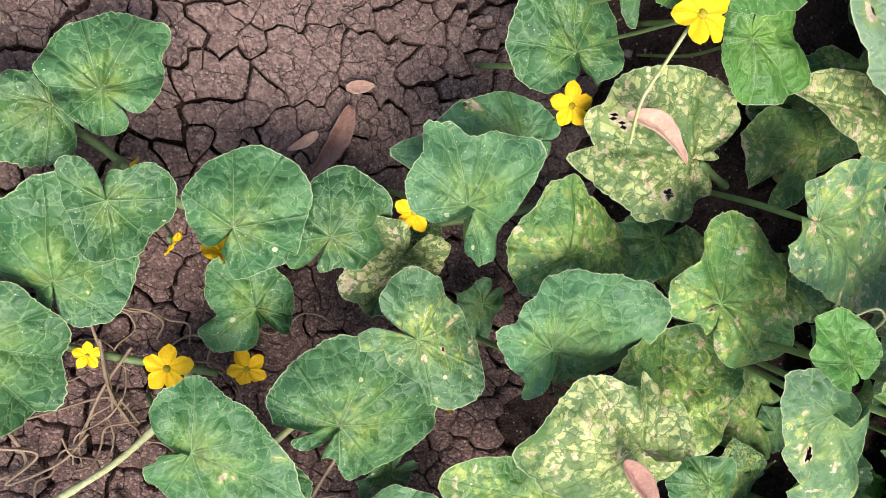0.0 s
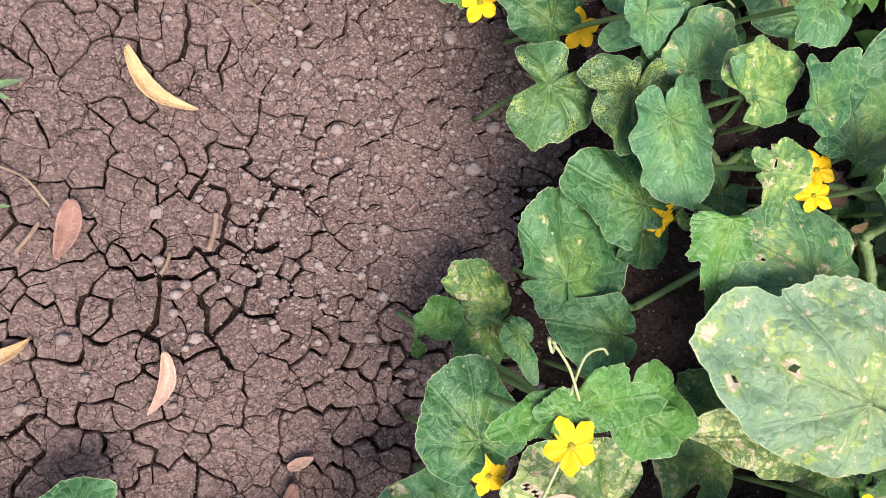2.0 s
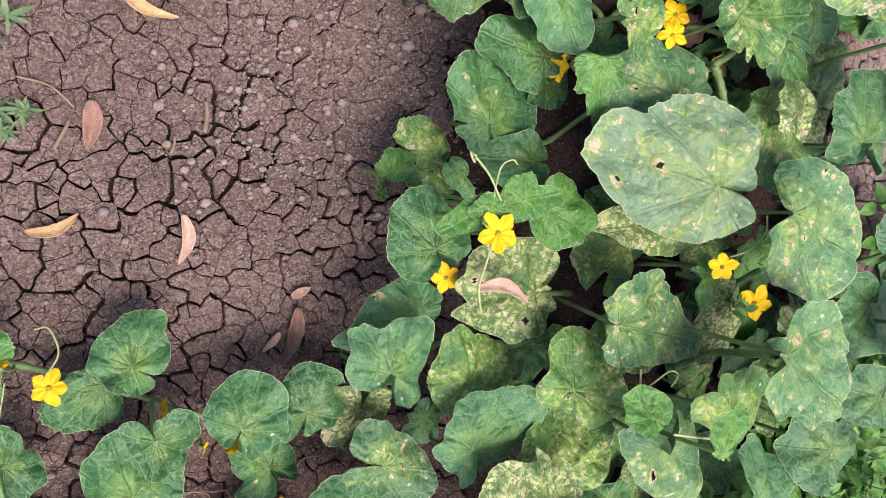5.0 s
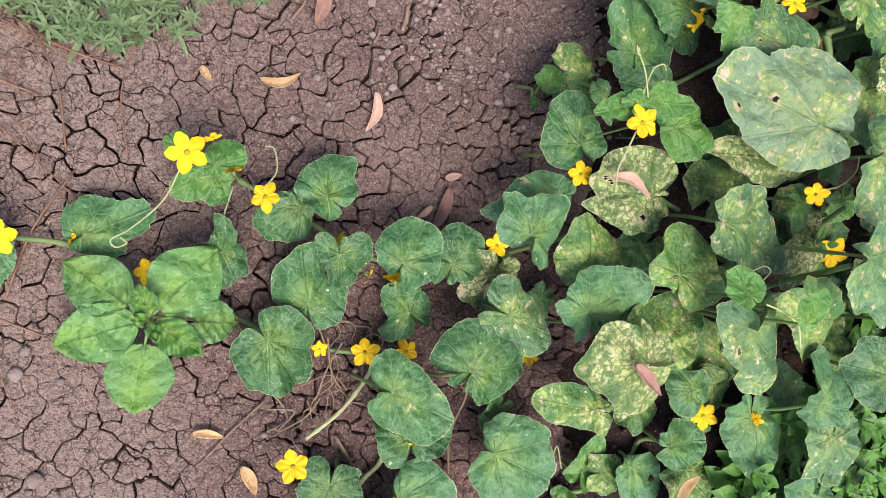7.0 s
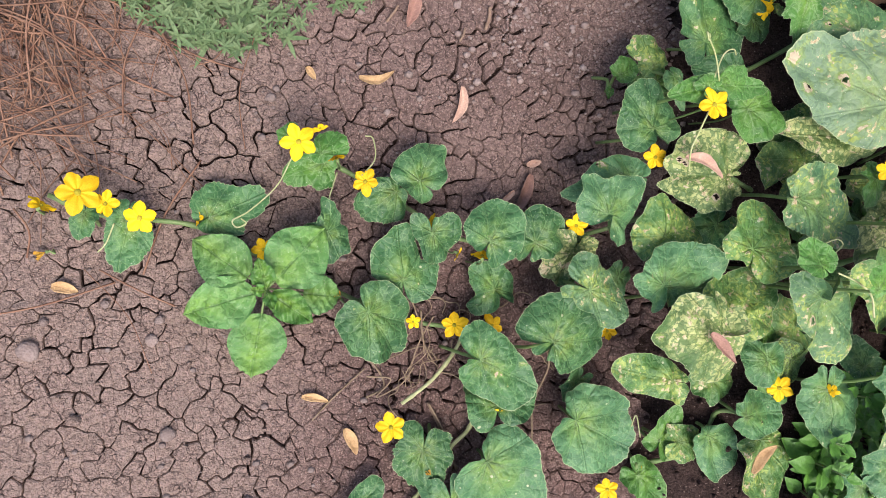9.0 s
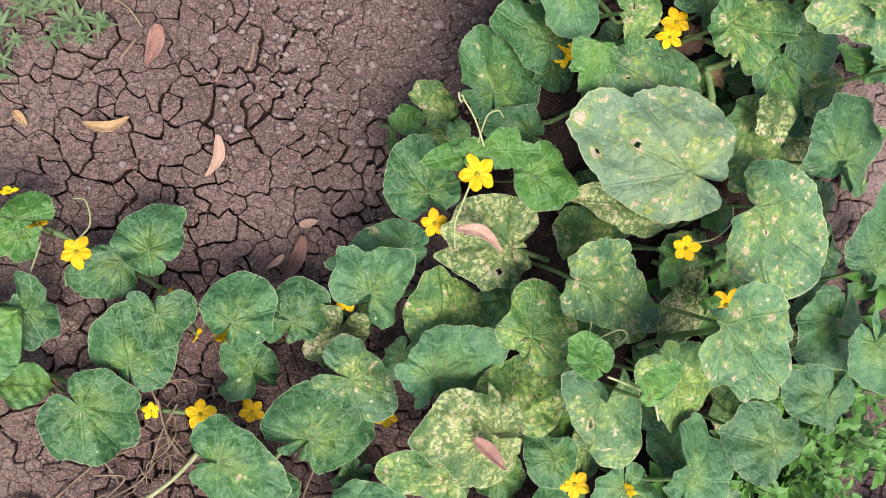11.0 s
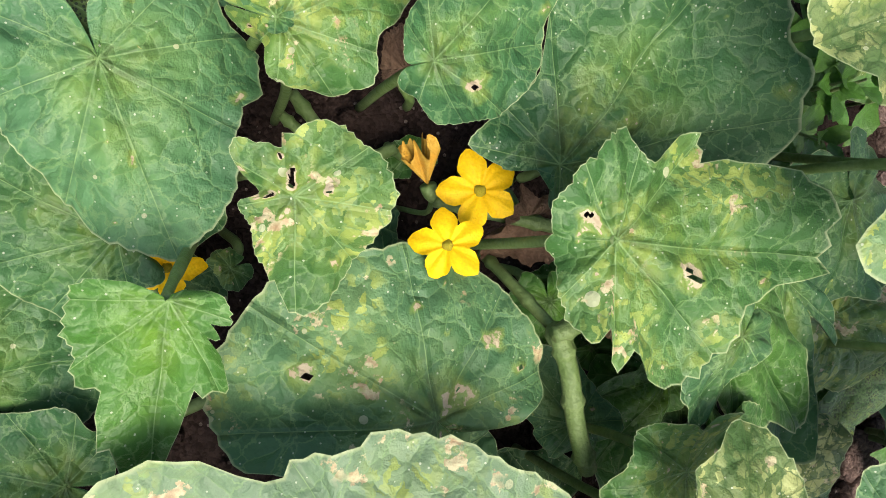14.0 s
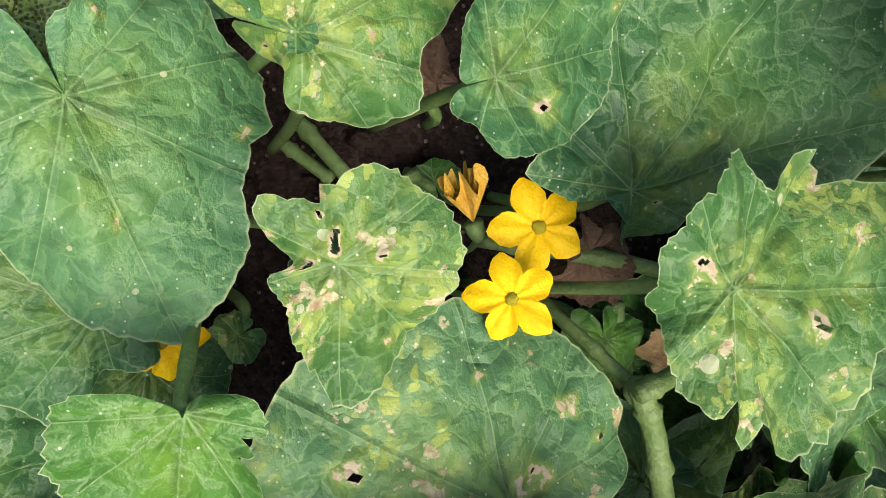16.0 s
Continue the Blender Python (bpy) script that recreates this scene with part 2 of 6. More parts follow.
    c = mixed(make, join, ramp(make, join, maths(make, join, "MULTIPLY", rough_edge, 0.1), [(0.112, 0.95), (0.132, 0.0)]), c, mixed(make, join, n2.outputs[0], (0.30, 0.19, 0.12), (0.62, 0.54, 0.38)))
    edge = ramp(make, join, s, [(0.984, 0.0), (0.995, 0.8)])
    c = mixed(make, join, edge, c, (0.36, 0.42, 0.22))
    join(c, bsdf.inputs["Base Color"])
    h = maths(make, join, "ADD", maths(make, join, "MULTIPLY", nb.outputs[0], 1.25), maths(make, join, "MULTIPLY", n3.outputs[0], 0.015))
    h = maths(make, join, "ADD", h, maths(make, join, "MULTIPLY", maths(make, join, "MULTIPLY", saw, maths(make, join, "SUBTRACT", 1.0, saw)), 0.42))
    h = maths(make, join, "ADD", h, maths(make, join, "MULTIPLY", ramp(make, join, net.outputs["Distance"], [(0.0, 0.0), (0.34, 1.0)]), 0.26))
    h = maths(make, join, "SUBTRACT", h, maths(make, join, "MULTIPLY", groove, 0.22))
    b = make("Bump", Strength=0.8, Distance=0.0038)
    join(h, b.inputs["Height"])
    join(b.outputs[0], bsdf.inputs["Normal"])
    return m


def plain_material(name, a, b, scale=60.0, rough=0.7, spec=0.3, bump=0.3, shine=0.0):
    m, tree, bsdf, make, join = nodes(name, rough, spec)
    tex, info = make("TexCoord"), make("ObjectInfo")
    n = make("TexNoise", Scale=scale, Detail=5.0, Roughness=0.6)
    n2 = make("TexNoise", Scale=scale * 7, Detail=3.0)
    join(tex.outputs["Object"], n.inputs["Vector"])
    join(tex.outputs["Object"], n2.inputs["Vector"])
    c = mixed(make, join, ramp(make, join, n.outputs[0], [(0.32, 0.0), (0.68, 1.0)]), a, b)
    c = mixed(make, join, ramp(make, join, n2.outputs[0], [(0.35, 0.3), (0.6, 0.0)]), c, tuple(v * 0.6 for v in a))
    var = maths(make, join, "MULTIPLY_ADD", info.outputs["Random"], 0.4)
    var.node.inputs[2].default_value = 0.8
    tint = make("HueSaturation")
    join(var, tint.inputs["Value"])
    join(c, tint.inputs["Color"])
    join(tint.outputs[0], bsdf.inputs["Base Color"])
    bp = make("Bump", Strength=bump, Distance=0.003)
    join(n2.outputs[0], bp.inputs["Height"])
    join(bp.outputs[0], bsdf.inputs["Normal"])
    if shine:
        bsdf.inputs["Subsurface Weight"].default_value = shine
        bsdf.inputs["Subsurface Radius"].default_value = (0.004, 0.003, 0.001)
    return m


CRUST = soil_material("cracked_mud", (0.226, 0.155, 0.133), (0.142, 0.094, 0.081), 0.22, 0.6, 0.9, True)
# loose earth with the canopy's shade put into its colour; paler far out
SHADED_EARTH = soil_material("loose_earth_shaded", (0.062, 0.040, 0.034), (0.024, 0.015, 0.013), 0.03, 0.2, 0.9, False, (0.24, 0.162, 0.142))
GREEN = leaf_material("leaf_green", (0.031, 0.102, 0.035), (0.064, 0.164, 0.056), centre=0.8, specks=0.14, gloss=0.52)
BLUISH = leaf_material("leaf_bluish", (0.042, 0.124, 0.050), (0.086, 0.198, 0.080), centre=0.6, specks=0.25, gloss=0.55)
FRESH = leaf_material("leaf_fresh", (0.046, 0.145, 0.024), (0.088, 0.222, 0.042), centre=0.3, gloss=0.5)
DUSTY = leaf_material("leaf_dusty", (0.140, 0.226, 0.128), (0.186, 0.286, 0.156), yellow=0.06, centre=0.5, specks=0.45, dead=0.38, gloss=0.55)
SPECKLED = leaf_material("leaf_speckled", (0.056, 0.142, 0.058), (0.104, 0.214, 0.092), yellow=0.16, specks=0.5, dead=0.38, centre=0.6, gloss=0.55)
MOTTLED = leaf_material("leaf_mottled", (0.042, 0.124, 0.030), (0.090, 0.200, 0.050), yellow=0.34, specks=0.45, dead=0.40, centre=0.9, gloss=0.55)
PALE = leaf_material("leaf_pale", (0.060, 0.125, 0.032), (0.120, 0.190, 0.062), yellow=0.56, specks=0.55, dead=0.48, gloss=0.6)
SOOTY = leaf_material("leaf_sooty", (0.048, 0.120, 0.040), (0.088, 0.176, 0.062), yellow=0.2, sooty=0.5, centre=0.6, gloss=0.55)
STALK = plain_material("stalk_green", (0.110, 0.185, 0.050), (0.20, 0.28, 0.105), 80.0, 0.55, 0.4)
YELLOW = plain_material("petal_yellow", (0.80, 0.46, 0.004), (0.90, 0.58, 0.010), 140.0, 0.6, 0.25, 0.2, 0.15)
OCHRE = plain_material("wilted_petal", (0.55, 0.28, 0.03), (0.62, 0.40, 0.08), 140.0, 0.7, 0.2, 0.5)
CORE = plain_material("flower_core", (0.36, 0.30, 0.02), (0.50, 0.42, 0.04), 300.0, 0.7, 0.2, 0.5)
BROWN = plain_material("withered_leaf", (0.10, 0.055, 0.035), (0.24, 0.15, 0.10), 90.0, 0.75, 0.2, 0.6)
TAN = plain_material("dry_leaf_tan", (0.40, 0.25, 0.12), (0.56, 0.38, 0.20), 70.0, 0.7, 0.25, 0.5)
ROSE = plain_material("dry_leaf_rose", (0.24, 0.13, 0.10), (0.38, 0.22, 0.17), 90.0, 0.7, 0.25, 0.5)
PINK = plain_material("dry_leaf_pink", (0.38, 0.23, 0.17), (0.55, 0.37, 0.28), 80.0, 0.7, 0.25, 0.4)
BARK = plain_material("dry_twig", (0.20, 0.13, 0.09), (0.30, 0.21, 0.15), 120.0, 0.8, 0.2, 0.5)
CREAM = plain_material("tendril_cream", (0.30, 0.34, 0.13), (0.46, 0.46, 0.26), 60.0, 0.6, 0.3)
STRAW = plain_material("straw", (0.17, 0.085, 0.055), (0.30, 0.175, 0.115), 50.0, 0.8, 0.2, 0.4)
ROOT = plain_material("dry_tendril", (0.20, 0.14, 0.09), (0.32, 0.24, 0.16), 90.0, 0.8, 0.2, 0.4)
STONE = plain_material("pebble", (0.22, 0.16, 0.14), (0.34, 0.27, 0.24), 60.0, 0.85, 0.2, 0.6)
WEED = plain_material("weed_leaf", (0.062, 0.180, 0.026), (0.135, 0.310, 0.050), 45.0, 0.45, 0.4, 0.3)
GREY_WEED = plain_material("grey_weed", (0.080, 0.145, 0.055), (0.180, 0.245, 0.115), 60.0, 0.65, 0.3, 0.3)
DULL = leaf_material("leaf_dull", (0.085, 0.105, 0.050), (0.150, 0.160, 0.085), dead=0.2, gloss=0.6)
PIG = leaf_material("pigweed_leaf", (0.080, 0.205, 0.056), (0.122, 0.262, 0.086), gloss=0.5)


# ---------------------------------------------------------------- helpers
def mesh_object(name, verts, faces, material, parent=None, label="", smooth=True, uvs=None):
    me = bpy.data.meshes.new(name)
    me.from_pydata([tuple(v) for v in verts], [], faces)
    me.materials.append(material)
    if smooth:
        me.polygons.foreach_set("use_smooth", [True] * len(me.polygons))
    if uvs:
        idx = np.empty(len(me.loops), dtype=np.int32)
        me.loops.foreach_get("vertex_index", idx)
        for key, values in uvs.items():
            layer = me.uv_layers.new(name=key)
            layer.data.foreach_set("uv", np.asarray(values, dtype=np.float32)[idx].ravel())
    me.update()
    ob = new(name, me)
    if parent is not None:
        ob.parent = parent
    if label:
        tagged(ob, label)
    return ob


def tube(points, radii, sides=7):
    """Vertices and faces of a tube through the points, closed at both ends."""
    pts = [Vector(p) for p in points]
    verts, faces = [], []
    ref = Vector((0.31, 0.17, 0.93))
    for i, p in enumerate(pts):
        d = (pts[min(i + 1, len(pts) - 1)] - pts[max(i - 1, 0)]).normalized()
        a = d.cross(ref)
        if a.length < 0.05:
            a = d.cross(Vector((1, 0, 0)))
        a.normalize()
        b = d.cross(a)
        r = radii[i] if isinstance(radii, (list, tuple)) else radii
        verts += [p + (a * math.cos(k * math.tau / sides) + b * math.sin(k * math.tau / sides)) * r for k in range(sides)]
    for i in range(len(pts) - 1):
        for k in range(sides):
            faces.append((i * sides + k, i * sides + (k + 1) % sides, (i + 1) * sides + (k + 1) % sides, (i + 1) * sides + k))
    faces += [tuple(reversed(range(sides))), tuple(range((len(pts) - 1) * sides, len(pts) * sides))]
    return verts, faces


def curve_points(knots, n=24):
    """A smooth line through the knots (Catmull-Rom)."""
    k = [Vector(p) for p in knots]
    k = [k[0] * 2 - k[1]] + k + [k[-1] * 2 - k[-2]]
    out = []
    spans = len(k) - 3
    for i in range(spans):
        steps = max(2, n // spans)
        for j in range(steps + (i == spans - 1)):
            t = j / steps
            a, b, c, d = k[i:i + 4]
            out.append(0.5 * (2 * b + (c - a) * t + (2 * a - 5 * b + 4 * c - d) * t * t + (3 * b - a - 3 * c + d) * t ** 3))
    return out


def smooth01(a, b, v):
    t = min(1.0, max(0.0, (v - a) / (b - a)))
    return t * t * (3 - 2 * t)


def height(x, y):
    """The bare ground: a flat furrow, with the planted bank rising beside it."""
    edge = 0.13 + 0.10 * smooth01(0.05, 0.30, y) - 0.03 * smooth01(-0.1, -0.35, y)
    z = 0.095 * smooth01(edge, edge + 0.24, x)
    return z + 0.006 * noise.noise((x * 3.1, y * 3.1, 0.3)) * smooth01(0.02, 0.3, x)


# ---------------------------------------------------------------- ground
def spread(lo, hi, step, far):
    mid = list(np.arange(lo, hi + 1e-6, step))
    out, d = [], step
    v = 0.0
    while v < far:
        d *= 1.5
        v += d
        out.append(v)
    return [lo - v for v in reversed(out)] + mid + [hi + v for v in out]


def build_ground():
    xs, ys = spread(-0.95, 1.15, 0.011, 400.0), spread(-0.85, 0.95, 0.011, 400.0)
    verts, faces = [], []
    for y in ys:
        for x in xs:
            near = smooth01(1.6, 1.0, abs(x)) * smooth01(1.5, 0.9, abs(y))
            z = height(min(max(x, -2), 2), min(max(y, -2), 2)) - 0.011 * (smooth01(0.30, 0.22, x) + smooth01(0.64, 0.68, x))
            if near > 0:
                clod = noise.fractal((x * 30, y * 30, 0.0), 1.0, 2.0, 4)
                z += near * (0.0035 * clod * (0.4 + smooth01(0.1, 0.25, x)))
            verts.append((x, y, z))
    n = len(xs)
    for j in range(len(ys) - 1):
        for i in range(n - 1):
            a = j * n + i
            faces.append((a, a + 1, a + n + 1, a + n))
    ob = mesh_object("ground", verts, faces, SHADED_EARTH)
    return tagged(ob, "brown crumbly earth under the plants and furrow, darkened for canopy shade", "ground", kind="structure")


ground = build_ground()


# ---------------------------------------------------------------- leaves
RAYS = (0, 40, -40, 82.5, -82.5, 125, -125)


def outline(deg, length, half, back, sinus):
    """Radius of a plain blade in the direction deg from its tip."""
    if deg <= 90:
        c, d = abs(math.cos(radians(deg))) / length, abs(math.sin(radians(deg))) / half
        return (c ** 2.35 + d ** 2.35) ** (-1 / 2.35)
    f = float(np.interp(deg, [90, 110, 130, 148, 162, 171, 176.5, 180], [1.0, 1.0, 0.99, 0.97, 0.88, 0.68, 0.34, 0.04]))
    return half * (f * sinus + 0.97 * (1 - sinus)) * (1 - (1 - back) * smooth01(92, 128, deg))


def eased(form, deg):
    """The factor of a leaf's own form in a direction, eased from bearing to bearing all round."""
    form = sorted(form)
    form = [(form[-1][0] - 360, form[-1][1])] + form + [(form[0][0] + 360, form[0][1])]
    for (a, ga), (b, gb) in zip(form, form[1:]):
        if a <= deg <= b:
            return ga + (gb - ga) * smooth01(a, b, deg)
    return 1.0


def leaf_verts(length, width, seed, lobe, tooth, cup, wave, wrinkle, holes, bite, back, skew, form, scars, sinus, spots):
    rnd = random.Random(seed)
    off = rnd.uniform(0, 50)
    half = width / 2
    rings, segs = (25, 144) if width > 0.068 else (17, 108)
    step = math.tau / segs
    veins = [round(radians(v + (rnd.uniform(-8, 8) if v else 0)) / step) * step for v in RAYS]
    swell = [rnd.uniform(0.1, 1.5) for _ in RAYS]
    left, right = skew or (rnd.uniform(0.86, 1.12), rnd.uniform(0.86, 1.12))
    sway = 0.02 if form else 0.16
    loose = 0.04 if form else 0.17
    ph = [rnd.uniform(0, 6.28) for _ in range(4)]
    radii = []
    for k in range(segs):
        th = k * step - math.pi
        deg = abs(math.degrees(th))
        r = outline(deg, length, half, back, sinus)
        fade = smooth01(176, 150, deg)
        if form:
            r *= eased(form, math.degrees(th))
        else:
            r *= 1 + ((left if th < 0 else right) - 1) * smooth01(0, 40, deg) * smooth01(178, 150, deg)
            near, w = min((abs(math.atan2(math.sin(th - v), math.cos(th - v))), w) for v, w in zip(veins, swell))
            r *= 1 + fade * lobe * w * (1.0 - 4.2 * min(near, 0.37))
        r *= 1 + fade * sway * noise.noise((math.cos(th) * 1.9 + off, math.sin(th) * 1.9, 1.0))
        r *= 1 + fade * (0.022 if form else 0.05) * noise.noise((math.cos(th) * 6 + off, math.sin(th) * 6, 4.0))
        r *= 1 + fade * tooth * ((k * 0.5) % 1.0 - 0.4 + 1.0 * noise.noise((k * 0.7, off, 2.0)))
        if bite:
            b = noise.noise((math.cos(th) * 2.4 + off * 3, math.sin(th) * 2.4, 7.0))
            r *= 1 - bite * smooth01(0.22, 0.42, b) * smooth01(170, 150, deg)
        radii.append(r)
    marks = [(d * math.sin(radians(a)), d * math.cos(radians(a)), size) for a, d, size in scars]
    for _ in range(int(spots * (1 + 10 * width))):
        k = rnd.randrange(segs)
        d = radii[k] * rnd.uniform(0.25, 0.93)
        a = k * step - math.pi
        marks.append((d * math.sin(a), d * math.cos(a), rnd.choice((0.0003, 0.0004, 0.0006, 0.0008))))
    verts, rim, vein, scar = [(0, 0, 0)], [(0, 0)], [(0, 0)], [(9, 0)]
    for i in range(1, rings + 1):
        s = i / rings
        for k in range(segs):
            th = k * step - math.pi
            rr = radii[k] * s
            x, y = rr * math.sin(th), rr * math.cos(th)
            d = min(abs(math.atan2(math.sin(th - v), math.cos(th - v))) for v in veins)
            q = rr / max(half, 1e-6)
            z = -cup * half * min(q, 1.25) ** 2
            z += wrinkle * half * min(1, q * 1.3) * (0.07 * noise.noise((th * 2.6 + off, q * 1.4, 13.0)) + 0.035 * noise.noise((th * 6.5 + off, q * 2.2, 17.0)))
            z += wrinkle * 0.0036 * min(1.0, q * 2) * min(1.0, d * rr / 0.012) ** 0.7
            z += wave * half * s ** 2.2 * (0.16 * math.sin(2 * th + ph[0]) + 0.10 * math.sin(3 * th + ph[1]) + 0.05 * math.sin(7 * th + ph[2]))
            z += wrinkle * 0.0018 * noise.noise((x * 75 + off, y * 75, 3.0)) + wrinkle * 0.0062 * noise.noise((x * 28 + off, y * 28, 5.0))
            sc = 9.0
            if marks:
                wx, wy = x + 0.0045 * noise.noise((x * 170, y * 170, off)), y + 0.0045 * noise.noise((x * 170, y * 170, off + 9))
                sc = min(9.0, min(math.hypot(wx - a, wy - b) / size for a, b, size in marks))
                z += 0.0012 * max(0.0, 1 - sc / 3)
            bx = loose * half * min(1.0, q) * noise.noise((x * 0.9 / half + off, y * 0.9 / half, 23.0))
            by = loose * half * min(1.0, q) * noise.noise((x * 0.9 / half + off, y * 0.9 / half, 29.0))
            verts.append((x + bx, y + by, z))
            rim.append((s, k / segs))
            vein.append((rr * math.cos(d), rr * math.sin(min(d, 1.5))))
            scar.append((sc, 0))
    faces = []

    def hole(i, k):
        if i < 2 or i > rings - 1:
            return False
        n = 1 + (i - 1) * segs + k % segs
        if scar[n][0] < 0.95:
            return True
        return holes > 0 and noise.noise((verts[n][0] * 46 + off * 2, verts[n][1] * 46, 11.0)) > 0.74 - 0.30 * holes
    whole = sinus < 0.3
    for k in range(segs):
        if whole or k != segs - 1:
            faces.append((0, 1 + k, 1 + (k + 1) % segs))
    for i in range(1, rings):
        for k in range(segs if whole else segs - 1):
            n = (k + 1) % segs
            if hole(i, k) and hole(i + 1, n):
                continue
            a, b = 1 + (i - 1) * segs, 1 + i * segs
            faces.append((a + k, b + k, b + n, a + n))
    return verts, faces, {"rim": rim, "vein": vein, "scar": scar}


SPOTS = {"leaf_dusty": 7, "leaf_speckled": 6, "leaf_mottled": 5, "leaf_pale": 8, "leaf_bluish": 2, "leaf_green": 1, "leaf_sooty": 1}


def leaf(plant, x, y, z, heading, length, width, pitch=0.0, roll=0.0, material=GREEN, seed=0, lobe=None, tooth=0.020, cup=0.14, wave=0.95,
         wrinkle=1.0, holes=0.0, bite=0.0, back=1.0, skew=None, stalk=None, label="", form=(), scars=(), sinus=1.0):
    """One blade, its stalk joined at (x, y, z); heading: degrees of its tip from north, anticlockwise; pitch: tip up; roll: right edge down.
    back: how far its two base lobes reach; skew: the size of its left and right halves; form: (bearing, factor) of its lobes and bays;
    scars: (bearing, distance, size) of torn holes; sinus: depth of the cleft at the stalk; stalk: where its stalk leaves the vine, or None."""
    rnd = random.Random(seed * 7 + 3)
    roll = roll or rnd.uniform(-11, 11)
    if lobe is None:
        lobe = rnd.uniform(0.03, 0.11)
    verts, faces, uvs = leaf_verts(length, width, seed, lobe, tooth, cup, wave, wrinkle, holes, bite, back, skew, form, scars, sinus, SPOTS.get(material.name, 0))
    m = Matrix.Translation((x, y, z)) @ Euler((radians(pitch), radians(roll), radians(heading)), "XYZ").to_matrix().to_4x4()
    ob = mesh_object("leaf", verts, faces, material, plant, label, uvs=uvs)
    ob.matrix_local = m
    back = Vector((math.sin(radians(heading)), -math.cos(radians(heading)), 0))
    if stalk is None:
        foot = Vector((x, y, 0)) + back * rnd.uniform(-0.01, 0.02) + Vector((rnd.uniform(-0.012, 0.012), rnd.uniform(-0.012, 0.012), 0))
        foot.z = min(height(foot.x, foot.y) + 0.004, z - 0.004)
    else:
        foot = Vector(stalk)
    top = Vector((x, y, z - 0.0012))
    mid = (foot + top) / 2 + back * 0.004 + Vector((0, 0, 0.012 * rnd.random()))
    near = top + back * 0.002 - Vector((0, 0, 0.008))
    pv, pf = tube(curve_points([foot, mid, near, top], 15), [0.0020] * 9 + [0.0016] * 9, 7)
    inv = m.inverted()
    mesh_object("leaf_stalk", [inv @ Vector(v) for v in pv], pf, STALK, ob)
    return ob


def plant(name, x, y, label, category="plant", group=""):
    """The base of a plant, an empty on the ground at the world's own axes."""
    e = new(name)
    e.empty_display_size = 0.02
    return tagged(e, label, category, group)


VINE_WEST = plant("melon_vine", 0, 0, "trailing melon vine with yellow flowers across cracked mud", "vine", "melon vines")
VINE_SOUTH = plant("melon_vine", 0, 0, "melon vine with round green leaves over dark cracked earth", "vine", "melon vines")
VINE_NORTH = plant("melon_vine", 0, 0, "melon vine with ragged leaves creeping over the furrow", "vine", "melon vines")
VINE_MID = plant("melon_vine", 0, 0, "dense melon vine with mottled yellowing diseased leaves", "vine", "melon vines")
VINE_EAST = plant("melon_vine", 0, 0, "tall melon vine with large pale speckled leaves on the bank", "vine", "melon vines")


# ---------------------------------------------------------------- the leaves, vine by vine
leaf(VINE_WEST, -0.288, -0.137, 0.030, -65, 0.064, 0.059, 0, 1.3, GREEN, 1, tooth=0.05, form=((-133, 0.60), (-119, 0.80), (-89, 1.01), (-56, 1.12), (-34, 0.91), (-23, 0.80), (-15, 0.93), (-4, 0.99), (5, 1.02), (19, 0.93), (30, 0.80), (52, 1.04), (73, 0.98), (99, 0.58), (145, 0.55),))
leaf(VINE_WEST, -0.365, -0.140, 0.030, 169, 0.052, 0.048, 0, 0.4, GREEN, 2, tooth=0.05, form=((-153, 0.88), (-94, 0.94), (-54, 1.15), (-30, 1.08), (-13, 0.97), (0, 1.07), (10, 0.96), (26, 0.87), (72, 0.77), (128, 0.91), (164, 0.95),), sinus=0.3)
leaf(VINE_WEST, -0.405, -0.135, 0.030, 165, 0.025, 0.027, 0, 0, GREEN, 3, tooth=0.06)
leaf(VINE_WEST, -0.173, -0.077, 0.050, 116, 0.047, 0.040, 0, -8.8, FRESH, 4, tooth=0.05, form=((-120, 0.76), (-83, 1.32), (-59, 1.30), (-31, 0.91), (-17, 0.99), (4, 1.00), (25, 0.97), (52, 0.88), (93, 0.37),), sinus=0.4)
leaf(VINE_WEST, -0.177, -0.069, 0.055, -72, 0.031, 0.036, 0, 2.5, FRESH, 5, tooth=0.06, form=((-113, 0.80), (-68, 1.15), (-45, 1.23), (1, 1.00), (16, 0.95), (21, 0.44),), sinus=0.3)
leaf(VINE_WEST, -0.209, -0.051, 0.050, 33, 0.012, 0.024, 0, 0, FRESH, 6, tooth=0.06)
leaf(VINE_WEST, -0.071, -0.094, 0.055, 55, 0.032, 0.077, 0, 8.6, GREEN, 7, form=((-130, 0.61), (-89, 0.56), (-49, 0.62), (-18, 0.99), (15, 1.09), (44, 1.06), (73, 1.19), (95, 1.34), (109, 0.93), (161, 0.66),), sinus=0.5)
leaf(VINE_WEST, -0.095, -0.105, 0.043, 131, 0.047, 0.045, 0, -5, GREEN, 8, tooth=0.05, form=((-174, 0.37), (-107, 0.65), (-66, 1.33), (-42, 1.14), (-18, 0.92), (0, 1.00), (34, 1.29), (44, 1.18), (68, 1.12), (109, 0.76),), sinus=0.2)
leaf(VINE_WEST, -0.169, -0.149, 0.052, -153, 0.031, 0.041, -9, -7.7, GREEN, 9, form=((-174, 1.17), (-168, 1.96), (-146, 1.63), (-124, 1.27), (-91, 0.87), (-69, 1.13), (-25, 1.16), (-5, 1.00), (25, 1.17), (43, 1.02), (74, 0.76), (101, 0.96), (131, 1.24), (155, 0.84),), sinus=0.2)
